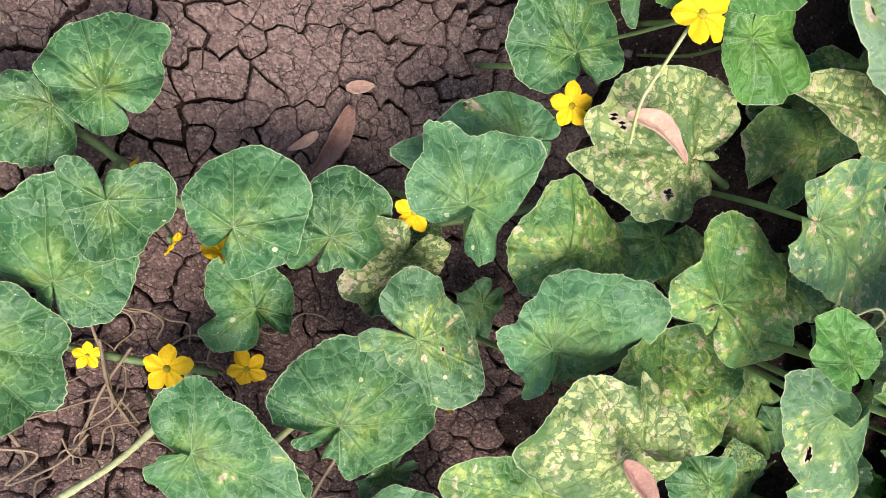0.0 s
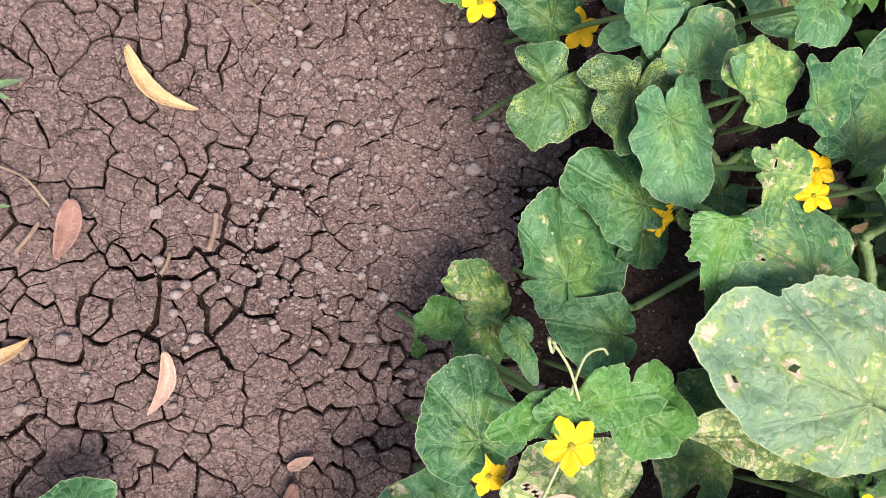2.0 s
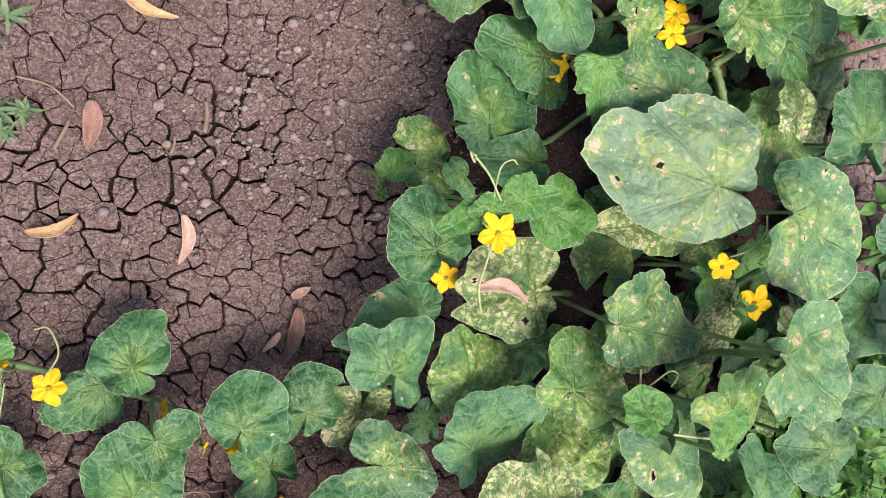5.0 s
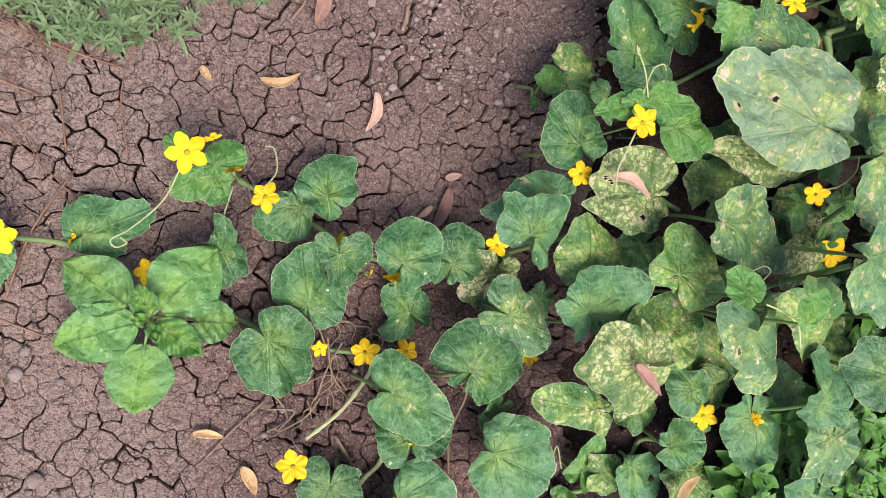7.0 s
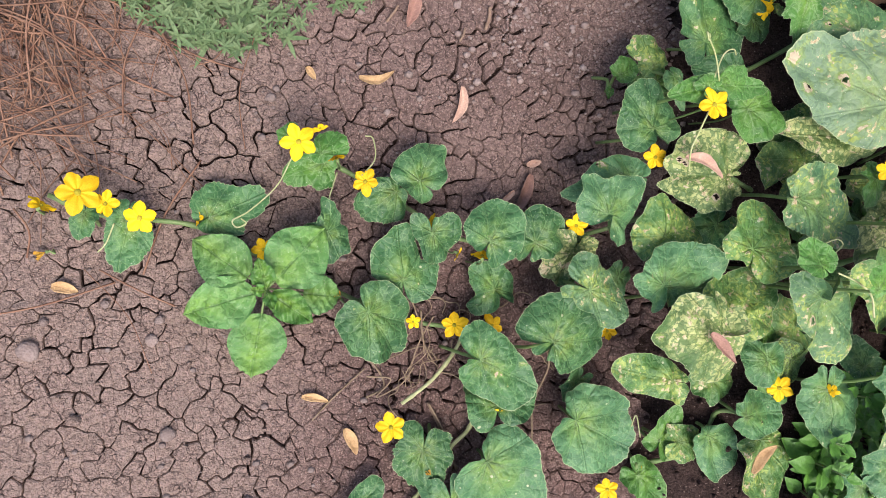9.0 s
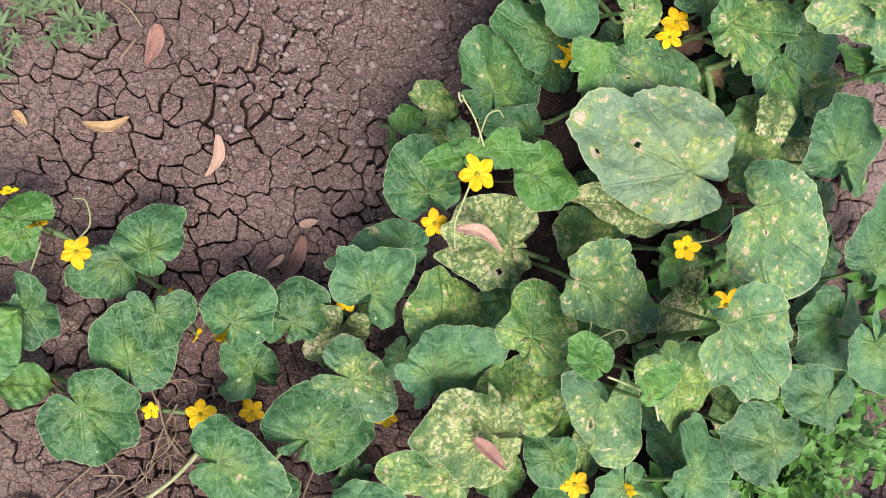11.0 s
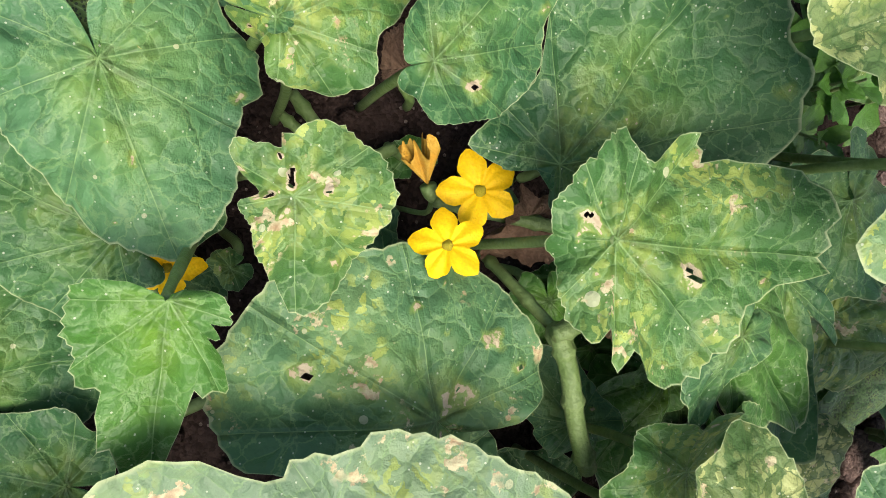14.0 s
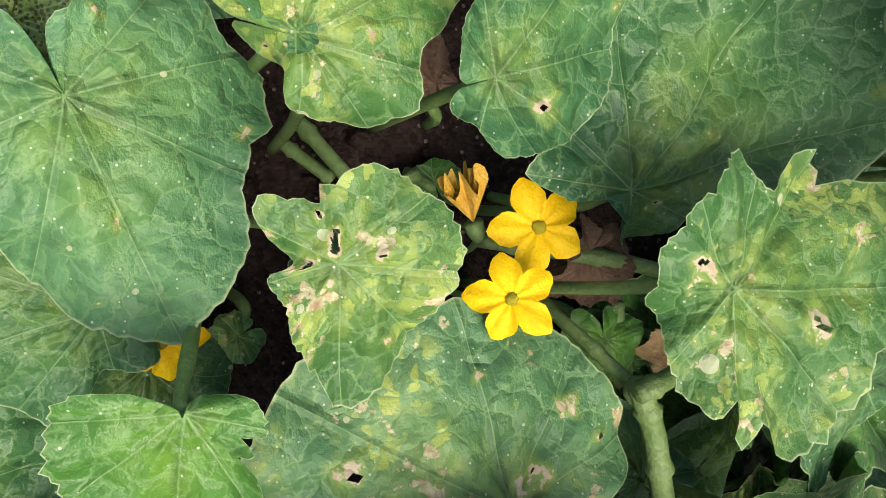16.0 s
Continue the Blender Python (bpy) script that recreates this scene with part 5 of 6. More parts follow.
understory(VINE_EAST, 0.48, 0.66, -0.28, -0.06, 20, 54)
understory(VINE_EAST, 0.56, 0.72, -0.02, 0.26, 14, 56)
understory(VINE_SOUTH, 0.10, 0.26, -0.40, -0.16, 6, 55)


# ---------------------------------------------------------------- makers of flowers, stems and litter
def corolla(radius, seed, wilt):
    rnd = random.Random(seed)
    verts, faces = [(0, 0, 0)], []
    rings, segs = 8, 70
    ph = rnd.uniform(0, 6.28)
    size = [rnd.uniform(0.88, 1.08) for _ in range(5)]
    bend = [rnd.uniform(-0.25, 0.3) for _ in range(5)]
    for i in range(1, rings + 1):
        s = i / rings
        for k in range(segs):
            th = k / segs * math.tau
            p = int(th / math.tau * 5) % 5
            u = abs(math.sin(2.5 * th))
            r = radius * (0.60 + 0.40 * u ** 0.60) * (1 + (size[p] - 1) * u) * (1 + 0.015 * math.sin(23 * th + ph)) * (1 + 0.10 * u ** 8)
            q = r * s / radius
            z = radius * (0.42 * q - (0.34 + bend[p] * u) * q * q)
            z += radius * 0.05 * s * math.cos(10 * th) + radius * 0.03 * s * noise.noise((q * 6, th * 3, seed))
            rr = r * s
            if wilt:
                rr *= 0.45 + 0.2 * math.sin(5 * th + ph)
                z = radius * (1.1 * q + 0.12 * math.sin(9 * th + ph) * s)
            verts.append((rr * math.cos(th + ph), rr * math.sin(th + ph), z))
    for k in range(segs):
        faces.append((0, 1 + k, 1 + (k + 1) % segs))
    for i in range(rings - 1):
        a, b = 1 + i * segs, 1 + (i + 1) * segs
        faces += [(a + k, b + k, b + (k + 1) % segs, a + (k + 1) % segs) for k in range(segs)]
    return verts, faces


def dome(radius, tall, n=10, lumps=0.0, seed=0):
    verts, faces = [], []
    for i in range(5):
        a = i / 4 * math.pi / 2
        for k in range(n):
            th = k / n * math.tau
            r = radius * math.cos(a) * (1 + lumps * noise.noise((k * 1.3, i * 1.1, seed))) + 1e-5
            verts.append((r * math.cos(th), r * math.sin(th), tall * math.sin(a)))
    for i in range(4):
        faces += [(i * n + k, i * n + (k + 1) % n, (i + 1) * n + (k + 1) % n, (i + 1) * n + k) for k in range(n)]
    faces.append(tuple(reversed(range(n))))
    return verts, faces


def flower(vine, x, y, z, radius, tilt, around, material, seed):
    """A five-petalled blossom whose face leans by tilt towards the compass angle around, on its own short stalk."""
    m = Matrix.Translation((x, y, z)) @ Matrix.Rotation(radians(around), 4, "Z") @ Matrix.Rotation(radians(tilt), 4, "Y")
    wilt = material is OCHRE
    v, f = corolla(radius, seed, wilt)
    head = mesh_object("flower", v, f, material, vine, "wilted ochre blossom" if wilt else "bright yellow five-petalled flower")
    head.matrix_local = m
    if not wilt:
        v, f = dome(radius * 0.17, radius * 0.16, 12, 0.5, seed)
        mesh_object("flower_centre", [(a, b, c + radius * 0.03) for a, b, c in v], f, CORE, head)
    v, f = dome(radius * 0.22, -radius * 0.5, 10)
    mesh_object("calyx", v, [tuple(reversed(q)) for q in f], STALK, head)
    foot = Vector((x, y, 0)) - m.to_3x3() @ Vector((0, 0, radius)) * 0.7
    foot.z = min(height(foot.x, foot.y) + 0.003, z - radius * 0.5)
    tip = m @ Vector((0, 0, -radius * 0.45))
    mid = (foot + tip) / 2 + Vector((0.004, -0.003, 0.004))
    v, f = tube(curve_points([foot, mid, tip], 10), 0.0011, 6)
    inv = m.inverted()
    mesh_object("flower_stalk", [inv @ Vector(p) for p in v], f, STALK, head)
    return head


def stem(vine, radius, knots, material=STALK):
    pts = curve_points(knots, 8 * len(knots))
    n = len(pts)
    radii = [radius * (1.0 + 0.35 * max(0, math.sin(i * 0.55)) ** 12) for i in range(n)]
    v, f = tube(pts, radii, 9)
    return mesh_object("stem", v, f, material, vine)


def tendril(vine, radius, knots):
    v, f = tube(curve_points(knots, 10 * len(knots)), radius * 1.15, 6)
    return mesh_object("tendril", v, f, CREAM, vine)


def dry_root(radius, knots):
    v, f = tube(curve_points(knots, 9 * len(knots)), radius, 6)
    return tagged(mesh_object("dry_tendril", v, f, ROOT), "thin dried brown tendril lying over bare earth", "twig", "dry tendrils")


def dry_leaf(a, b, width, bend, material, seed, label):
    """A fallen narrow leaf from its stalk end a to its tip b, folded and curling upwards."""
    a, b = Vector(a), Vector(b)
    axis = b - a
    length = axis.length
    side = Vector((0, 0, 1)).cross(axis).normalized()
    rnd = random.Random(seed)
    top, low = [], []
    rows, cols = 22, 9
    for i in range(rows):
        u = i / (rows - 1)
        w = width * 0.46 * (math.sin(math.pi * min(1, u * 0.97 + 0.03) ** 0.8)) ** 0.75 + 0.0004
        w *= 1 + 0.08 * noise.noise((u * 9, seed, 0))
        for j in range(cols):
            c = j / (cols - 1) * 2 - 1
            p = a + axis * u + side * (w * c + bend * length * 0.5 * math.sin(math.pi * u))
            lift = 0.0015 + abs(c) ** 1.5 * w * 0.9 + 0.10 * length * (2 * u - 1) ** 2 + 0.0015 * noise.noise((u * 7, c * 2, seed))
            top.append(p + Vector((0, 0, lift)))
            low.append(p + Vector((0, 0, lift - 0.0007)))
    n = rows * cols
    faces = []
    for i in range(rows - 1):
        for j in range(cols - 1):
            k = i * cols + j
            faces += [(k, k + 1, k + cols + 1, k + cols), (n + k, n + k + cols, n + k + cols + 1, n + k + 1)]
    for j in range(cols - 1):
        faces += [(j, n + j, n + j + 1, j + 1), (n - cols + j, n - cols + j + 1, 2 * n - cols + j + 1, 2 * n - cols + j)]
    for i in range(rows - 1):
        k = i * cols
        e = k + cols - 1
        faces += [(k, k + cols, n + k + cols, n + k), (e, n + e, n + e + cols, e + cols)]
    base = a
    ob = mesh_object("dry_leaf", [p - base for p in top + low], faces, material)
    ob.matrix_world = Matrix.Translation(base)
    return tagged(ob, label, "leaf", "fallen dry leaves")


def stick(a, b, radius, seed):
    a, b = Vector(a), Vector(b)
    mid = (a + b) / 2 + Vector((0.0015, 0.001, 0.001))
    pts = curve_points([a, mid, b], 14)
    v, f = tube(pts, [radius * 0.5 * (1 + 0.25 * noise.noise((i * 0.9, seed, 0))) for i in range(len(pts))], 8)
    return tagged(mesh_object("stick", v, f, BARK), "short weathered brown stick lying on cracked mud", "stick", "sticks")


# ---------------------------------------------------------------- flowers, stems, tendrils and litter
flower(VINE_WEST, -0.441, -0.128, 0.040, 0.0126, 71, 48, YELLOW, 1)
flower(VINE_WEST, -0.405, -0.115, 0.060, 0.0201, 15, 21, YELLOW, 2)
flower(VINE_WEST, -0.382, -0.125, 0.050, 0.0129, 18, 170, YELLOW, 3)
flower(VINE_WEST, -0.351, -0.138, 0.055, 0.0158, 10, -104, YELLOW, 4)
flower(VINE_WEST, -0.202, -0.060, 0.080, 0.0167, 2, -144, YELLOW, 5)
flower(VINE_WEST, -0.180, -0.044, 0.070, 0.0085, 71, -75, YELLOW, 6)
flower(VINE_WEST, -0.160, -0.073, 0.051, 0.0100, 71, 117, YELLOW, 7)
flower(VINE_WEST, -0.130, -0.096, 0.053, 0.0138, 13, 160, YELLOW, 8)
flower(VINE_WEST, -0.297, -0.139, 0.030, 0.0082, 71, 167, YELLOW, 9)
flower(VINE_WEST, -0.443, -0.174, 0.012, 0.0085, 71, -154, OCHRE, 10)
flower(VINE_SOUTH, -0.233, -0.169, 0.030, 0.0119, 5, 129, YELLOW, 11)
flower(VINE_SOUTH, -0.052, -0.137, 0.039, 0.0091, 71, 171, YELLOW, 12)
flower(VINE_SOUTH, -0.002, -0.174, 0.063, 0.0130, 71, 93, YELLOW, 13)
flower(VINE_SOUTH, -0.023, -0.253, 0.032, 0.0146, 20, 161, YELLOW, 14)
flower(VINE_SOUTH, 0.026, -0.256, 0.020, 0.0130, 8, -123, YELLOW, 15)
flower(VINE_SOUTH, -0.150, -0.223, 0.020, 0.0090, 71, 130, OCHRE, 16)
flower(VINE_SOUTH, -0.068, -0.250, 0.020, 0.0079, 21, 86, YELLOW, 17)
flower(VINE_SOUTH, -0.098, -0.360, 0.050, 0.0161, 18, 145, YELLOW, 18)
flower(VINE_SOUTH, 0.109, -0.139, 0.064, 0.0123, 15, 167, YELLOW, 19)
flower(VINE_SOUTH, -0.028, -0.171, 0.057, 0.0086, 71, -34, YELLOW, 20)
flower(VINE_SOUTH, 0.164, -0.450, 0.050, 0.0130, 25, 146, YELLOW, 21)
flower(VINE_SOUTH, 0.208, -0.427, 0.050, 0.0097, 71, -15, YELLOW, 22)
flower(VINE_SOUTH, 0.157, -0.261, 0.053, 0.0111, 13, 119, YELLOW, 23)
flower(VINE_SOUTH, 0.024, -0.348, 0.053, 0.0063, 71, -104, YELLOW, 24)
flower(VINE_SOUTH, -0.047, -0.423, 0.030, 0.0065, 71, 136, OCHRE, 25)
flower(VINE_MID, 0.187, -0.061, 0.097, 0.0134, 17, -132, YELLOW, 26)
flower(VINE_MID, 0.189, -0.018, 0.197, 0.0156, 7, 134, YELLOW, 27)
flower(VINE_MID, 0.260, -0.013, 0.143, 0.0057, 71, 41, YELLOW, 28)
flower(VINE_MID, 0.334, -0.319, 0.130, 0.0150, 22, 175, YELLOW, 29)
flower(VINE_MID, 0.375, -0.316, 0.165, 0.0080, 71, -166, YELLOW, 30)
flower(VINE_MID, 0.394, -0.076, 0.208, 0.0122, 29, -173, YELLOW, 31)
flower(VINE_MID, 0.509, -0.139, 0.131, 0.0179, 33, -146, YELLOW, 32)
flower(VINE_MID, 0.610, -0.153, 0.140, 0.0090, 71, -155, YELLOW, 33)
flower(VINE_MID, 0.409, 0.143, 0.158, 0.0132, 23, 174, YELLOW, 34)
flower(VINE_MID, 0.394, 0.124, 0.169, 0.0115, 23, 156, YELLOW, 35)
flower(VINE_MID, 0.394, 0.144, 0.146, 0.0141, 71, 118, OCHRE, 36)
flower(VINE_MID, 0.309, 0.109, 0.117, 0.0125, 29, -66, YELLOW, 37)
flower(VINE_NORTH, 0.240, 0.313, 0.193, 0.0193, 27, -140, YELLOW, 38)
flower(VINE_NORTH, 0.224, 0.325, 0.172, 0.0125, 71, 76, YELLOW, 39)
flower(VINE_NORTH, 0.141, 0.342, 0.074, 0.0152, 25, 96, YELLOW, 40)
flower(VINE_NORTH, 0.139, 0.319, 0.047, 0.0136, 24, -128, YELLOW, 41)
flower(VINE_NORTH, 0.160, 0.308, 0.043, 0.0090, 71, -130, OCHRE, 42)
flower(VINE_NORTH, 0.202, 0.268, 0.051, 0.0146, 26, -165, YELLOW, 43)
flower(VINE_NORTH, 0.269, 0.247, 0.077, 0.0142, 25, -159, YELLOW, 44)
flower(VINE_NORTH, 0.059, 0.317, 0.027, 0.0130, 16, -177, YELLOW, 45)
flower(VINE_NORTH, -0.129, 0.409, 0.035, 0.0116, 27, -14, YELLOW, 46)
flower(VINE_NORTH, -0.068, 0.386, 0.035, 0.0061, 71, 127, OCHRE, 47)
dry_leaf((-0.011, 0.019, 0.003), (-0.022, -0.023, 0.003), 0.0114, .3, PINK, 48, "pale tan curled dry leaf lying on the cracked mud")
dry_leaf((-0.131, 0.021, 0.003), (-0.091, 0.031, 0.003), 0.0103, -.3, TAN, 49, "pale tan curled dry leaf lying on the cracked mud")
dry_leaf((-0.036, 0.222, 0.003), (0.010, 0.183, 0.003), 0.0117, -.34, TAN, 50, "pale tan curled dry leaf lying on the cracked mud")
dry_leaf((-0.067, 0.120, 0.003), (-0.077, 0.081, 0.003), 0.0157, .1, ROSE, 51, "faded pinkish brown dry leaf lying on the cracked mud")
dry_leaf((0.075, -0.079, 0.003), (0.054, -0.129, 0.003), 0.0148, .15, ROSE, 52, "faded pinkish brown dry leaf lying on the cracked mud")
dry_leaf((0.056, -0.099, 0.003), (0.038, -0.113, 0.003), 0.0068, .1, PINK, 53, "pale tan curled dry leaf lying on the cracked mud")
dry_leaf((0.071, -0.068, 0.003), (0.090, -0.063, 0.003), 0.0089, .0, PINK, 54, "pale tan curled dry leaf lying on the cracked mud")
dry_leaf((0.190, -0.065, 0.144), (0.236, -0.086, 0.144), 0.0122, .35, PINK, 55, "faded pinkish brown dry leaf lying on a green leaf")
dry_leaf((0.197, -0.244, 0.186), (0.230, -0.276, 0.183), 0.0127, .08, ROSE, 56, "faded pinkish brown dry leaf lying on a green leaf")
dry_leaf((0.362, 0.290, 0.164), (0.376, 0.249, 0.156), 0.0128, .2, TAN, 57, "pale tan curled dry leaf lying on a green leaf")
dry_leaf((0.291, -0.409, 0.136), (0.324, -0.381, 0.136), 0.0158, .2, TAN, 58, "pale tan curled dry leaf lying on a green leaf")
dry_leaf((-0.142, -0.370, 0.003), (-0.128, -0.401, 0.003), 0.0133, .1, TAN, 59, "pale tan curled dry leaf lying on the cracked mud")
dry_leaf((-0.190, -0.332, 0.003), (-0.160, -0.339, 0.003), 0.0090, .1, TAN, 60, "pale tan curled dry leaf lying on the cracked mud")
dry_leaf((-0.439, -0.208, 0.003), (-0.414, -0.214, 0.003), 0.0122, .1, TAN, 61, "pale tan curled dry leaf lying on the cracked mud")
dry_leaf((-0.188, 0.029, 0.003), (-0.178, 0.016, 0.003), 0.0081, .0, TAN, 62, "pale tan curled dry leaf lying on the cracked mud")
dry_leaf((0.156, 0.279, 0.003), (0.172, 0.293, 0.003), 0.0109, .1, TAN, 63, "pale tan curled dry leaf lying on the cracked mud")
dry_leaf((0.011, 0.280, 0.003), (0.026, 0.276, 0.003), 0.0065, .1, TAN, 64, "pale tan curled dry leaf lying on the cracked mud")
dry_leaf((0.773, 0.030, 0.106), (0.787, 0.003, 0.106), 0.0112, .1, ROSE, 65, "faded pinkish brown dry leaf lying on a green leaf")
dry_leaf((-0.098, 0.399, 0.003), (-0.086, 0.422, 0.003), 0.0080, .1, TAN, 66, "pale tan curled dry leaf lying on the cracked mud")
stick((-0.087, 0.105, 0.004), (-0.100, 0.086, 0.004), 0.0031, 67)
stick((0.022, 0.113, 0.004), (0.017, 0.087, 0.004), 0.0042, 68)
stick((-0.008, 0.086, 0.004), (-0.014, 0.071, 0.004), 0.0027, 69)
stick((-0.045, -0.347, 0.004), (-0.009, -0.427, 0.004), 0.0038, 70)
stem(VINE_NORTH, 0.0030, [(-0.128, 0.437, 0.030), (-0.090, 0.401, 0.030), (-0.056, 0.364, 0.022), (-0.011, 0.337, 0.022), (0.047, 0.324, 0.022), (0.137, 0.321, 0.025), (0.199, 0.336, 0.053), (0.253, 0.339, 0.103), (0.300, 0.340, 0.117)])
stem(VINE_NORTH, 0.0026, [(0.189, 0.330, 0.052), (0.226, 0.328, 0.078), (0.247, 0.324, 0.110), (0.272, 0.338, 0.144)])
stem(VINE_WEST, 0.0026, [(-0.439, -0.117, 0.020), (-0.397, -0.135, 0.015), (-0.344, -0.140, 0.015), (-0.297, -0.147, 0.015), (-0.238, -0.176, 0.012), (-0.154, -0.215, 0.012), (-0.084, -0.247, 0.010), (0.009, -0.262, 0.012)])
stem(VINE_WEST, 0.0026, [(-0.160, -0.076, 0.020), (-0.124, -0.095, 0.018), (-0.073, -0.124, 0.018), (-0.015, -0.156, 0.020), (0.076, -0.161, 0.020), (0.160, -0.143, 0.031), (0.220, -0.115, 0.079)])
stem(VINE_SOUTH, 0.0024, [(-0.110, -0.491, 0.012), (-0.080, -0.472, 0.012), (-0.048, -0.439, 0.015), (-0.018, -0.398, 0.012), (0.002, -0.379, 0.012), (0.016, -0.344, 0.020), (0.062, -0.294, 0.020)], CREAM)
stem(VINE_SOUTH, 0.0022, [(-0.082, -0.340, 0.030), (-0.043, -0.315, 0.020), (-0.012, -0.279, 0.012), (-0.009, -0.254, 0.012)], CREAM)
stem(VINE_SOUTH, 0.0026, [(0.215, -0.423, 0.047), (0.252, -0.409, 0.067), (0.277, -0.374, 0.080), (0.286, -0.353, 0.090), (0.311, -0.352, 0.120)])
stem(VINE_MID, 0.0036, [(0.457, 0.044, 0.165), (0.447, 0.064, 0.170), (0.442, 0.081, 0.172), (0.437, 0.094, 0.172), (0.438, 0.095, 0.168)])
stem(VINE_MID, 0.0022, [(0.439, 0.094, 0.170), (0.436, 0.100, 0.160), (0.428, 0.112, 0.145), (0.425, 0.120, 0.128)])
stem(VINE_MID, 0.0030, [(0.432, 0.096, 0.176), (0.454, 0.104, 0.174), (0.484, 0.116, 0.155)])
stem(VINE_MID, 0.0026, [(0.477, 0.125, 0.149), (0.445, 0.132, 0.151), (0.424, 0.135, 0.148), (0.398, 0.139, 0.142)])
stem(VINE_MID, 0.0026, [(0.444, 0.094, 0.164), (0.447, 0.076, 0.164), (0.455, 0.056, 0.160)])
stem(VINE_MID, 0.0026, [(0.353, 0.178, 0.094), (0.366, 0.161, 0.103), (0.376, 0.151, 0.103), (0.394, 0.160, 0.103)])
stem(VINE_MID, 0.0022, [(0.349, 0.169, 0.094), (0.365, 0.157, 0.098)])
stem(VINE_MID, 0.0026, [(0.380, 0.087, 0.113), (0.320, 0.050, 0.087), (0.304, 0.045, 0.088)])
stem(VINE_MID, 0.0026, [(0.260, -0.084, 0.133), (0.305, -0.095, 0.109)])
stem(VINE_EAST, 0.0030, [(0.392, -0.179, 0.142), (0.420, -0.166, 0.162), (0.395, -0.145, 0.252)])
stem(VINE_EAST, 0.0026, [(0.419, -0.094, 0.122), (0.454, -0.107, 0.152), (0.442, -0.088, 0.202)])
stem(VINE_EAST, 0.0030, [(0.464, 0.115, 0.124), (0.471, 0.073, 0.115), (0.465, 0.054, 0.106)])
tendril(VINE_MID, 0.0007, [(0.196, 0.005, 0.195), (0.181, 0.026, 0.209), (0.165, 0.042, 0.219), (0.160, 0.043, 0.225), (0.163, 0.037, 0.223), (0.166, 0.041, 0.220), (0.162, 0.042, 0.225)])
tendril(VINE_MID, 0.0007, [(0.190, 0.009, 0.195), (0.194, 0.030, 0.203), (0.202, 0.035, 0.207), (0.209, 0.031, 0.202)])
tendril(VINE_MID, 0.0008, [(0.186, -0.021, 0.196), (0.181, -0.042, 0.187), (0.178, -0.060, 0.178), (0.182, -0.081, 0.169)])
tendril(VINE_WEST, 0.0007, [(-0.206, -0.072, 0.070), (-0.221, -0.103, 0.050), (-0.248, -0.129, 0.045), (-0.264, -0.139, 0.045), (-0.260, -0.146, 0.045), (-0.251, -0.142, 0.045), (-0.256, -0.137, 0.050)])
tendril(VINE_WEST, 0.0007, [(-0.159, -0.087, 0.046), (-0.168, -0.121, 0.046), (-0.165, -0.148, 0.047)])
tendril(VINE_WEST, 0.0007, [(-0.134, -0.090, 0.053), (-0.120, -0.072, 0.052), (-0.123, -0.051, 0.056), (-0.132, -0.049, 0.061)])
tendril(VINE_WEST, 0.0007, [(-0.376, -0.144, 0.040), (-0.385, -0.164, 0.030), (-0.394, -0.173, 0.020)])
tendril(VINE_NORTH, 0.0009, [(0.236, 0.332, 0.120), (0.202, 0.341, 0.114), (0.153, 0.346, 0.117), (0.123, 0.343, 0.116), (0.100, 0.335, 0.108), (0.102, 0.328, 0.087), (0.123, 0.322, 0.076)])
tendril(VINE_NORTH, 0.0008, [(0.266, 0.308, 0.170), (0.284, 0.283, 0.169), (0.315, 0.262, 0.160), (0.345, 0.251, 0.150)])
tendril(VINE_NORTH, 0.0008, [(0.236, 0.304, 0.138), (0.256, 0.291, 0.139), (0.288, 0.285, 0.139), (0.312, 0.270, 0.140)])
tendril(VINE_NORTH, 0.0007, [(0.279, 0.307, 0.190), (0.295, 0.298, 0.190), (0.304, 0.302, 0.191), (0.300, 0.306, 0.191)])
tendril(VINE_NORTH, 0.0007, [(0.007, 0.328, 0.020), (0.008, 0.306, 0.010), (0.015, 0.279, 0.006)])
tendril(VINE_NORTH, 0.0007, [(0.099, 0.321, 0.023), (0.105, 0.303, 0.010), (0.105, 0.288, 0.006)])
tendril(VINE_NORTH, 0.0007, [(0.118, 0.306, 0.012), (0.115, 0.289, 0.006), (0.114, 0.282, 0.004)])
tendril(VINE_NORTH, 0.0007, [(0.151, 0.309, 0.026), (0.156, 0.297, 0.020), (0.142, 0.293, 0.020), (0.144, 0.290, 0.020)])
dry_root(0.0009, [(-0.052, 0.261, 0.004), (-0.025, 0.276, 0.004), (0.008, 0.269, 0.005), (0.036, 0.267, 0.004), (0.067, 0.250, 0.003)])
dry_root(0.0011, [(-0.170, 0.369, 0.004), (-0.147, 0.386, 0.006), (-0.127, 0.408, 0.006), (-0.103, 0.418, 0.010)])
dry_root(0.0009, [(-0.118, 0.143, 0.004), (-0.096, 0.134, 0.006), (-0.081, 0.116, 0.004)])
dry_root(0.0012, [(-0.124, -0.285, 0.010), (-0.105, -0.306, 0.010), (-0.098, -0.326, 0.006), (-0.118, -0.337, 0.006)])
dry_root(0.0010, [(-0.070, -0.224, 0.020), (-0.056, -0.263, 0.015), (-0.051, -0.290, 0.008)])
dry_root(0.0010, [(-0.044, -0.244, 0.020), (-0.059, -0.276, 0.012), (-0.068, -0.309, 0.006)])
dry_root(0.0009, [(-0.112, -0.299, 0.010), (-0.087, -0.290, 0.010), (-0.053, -0.280, 0.010), (-0.035, -0.297, 0.010)])
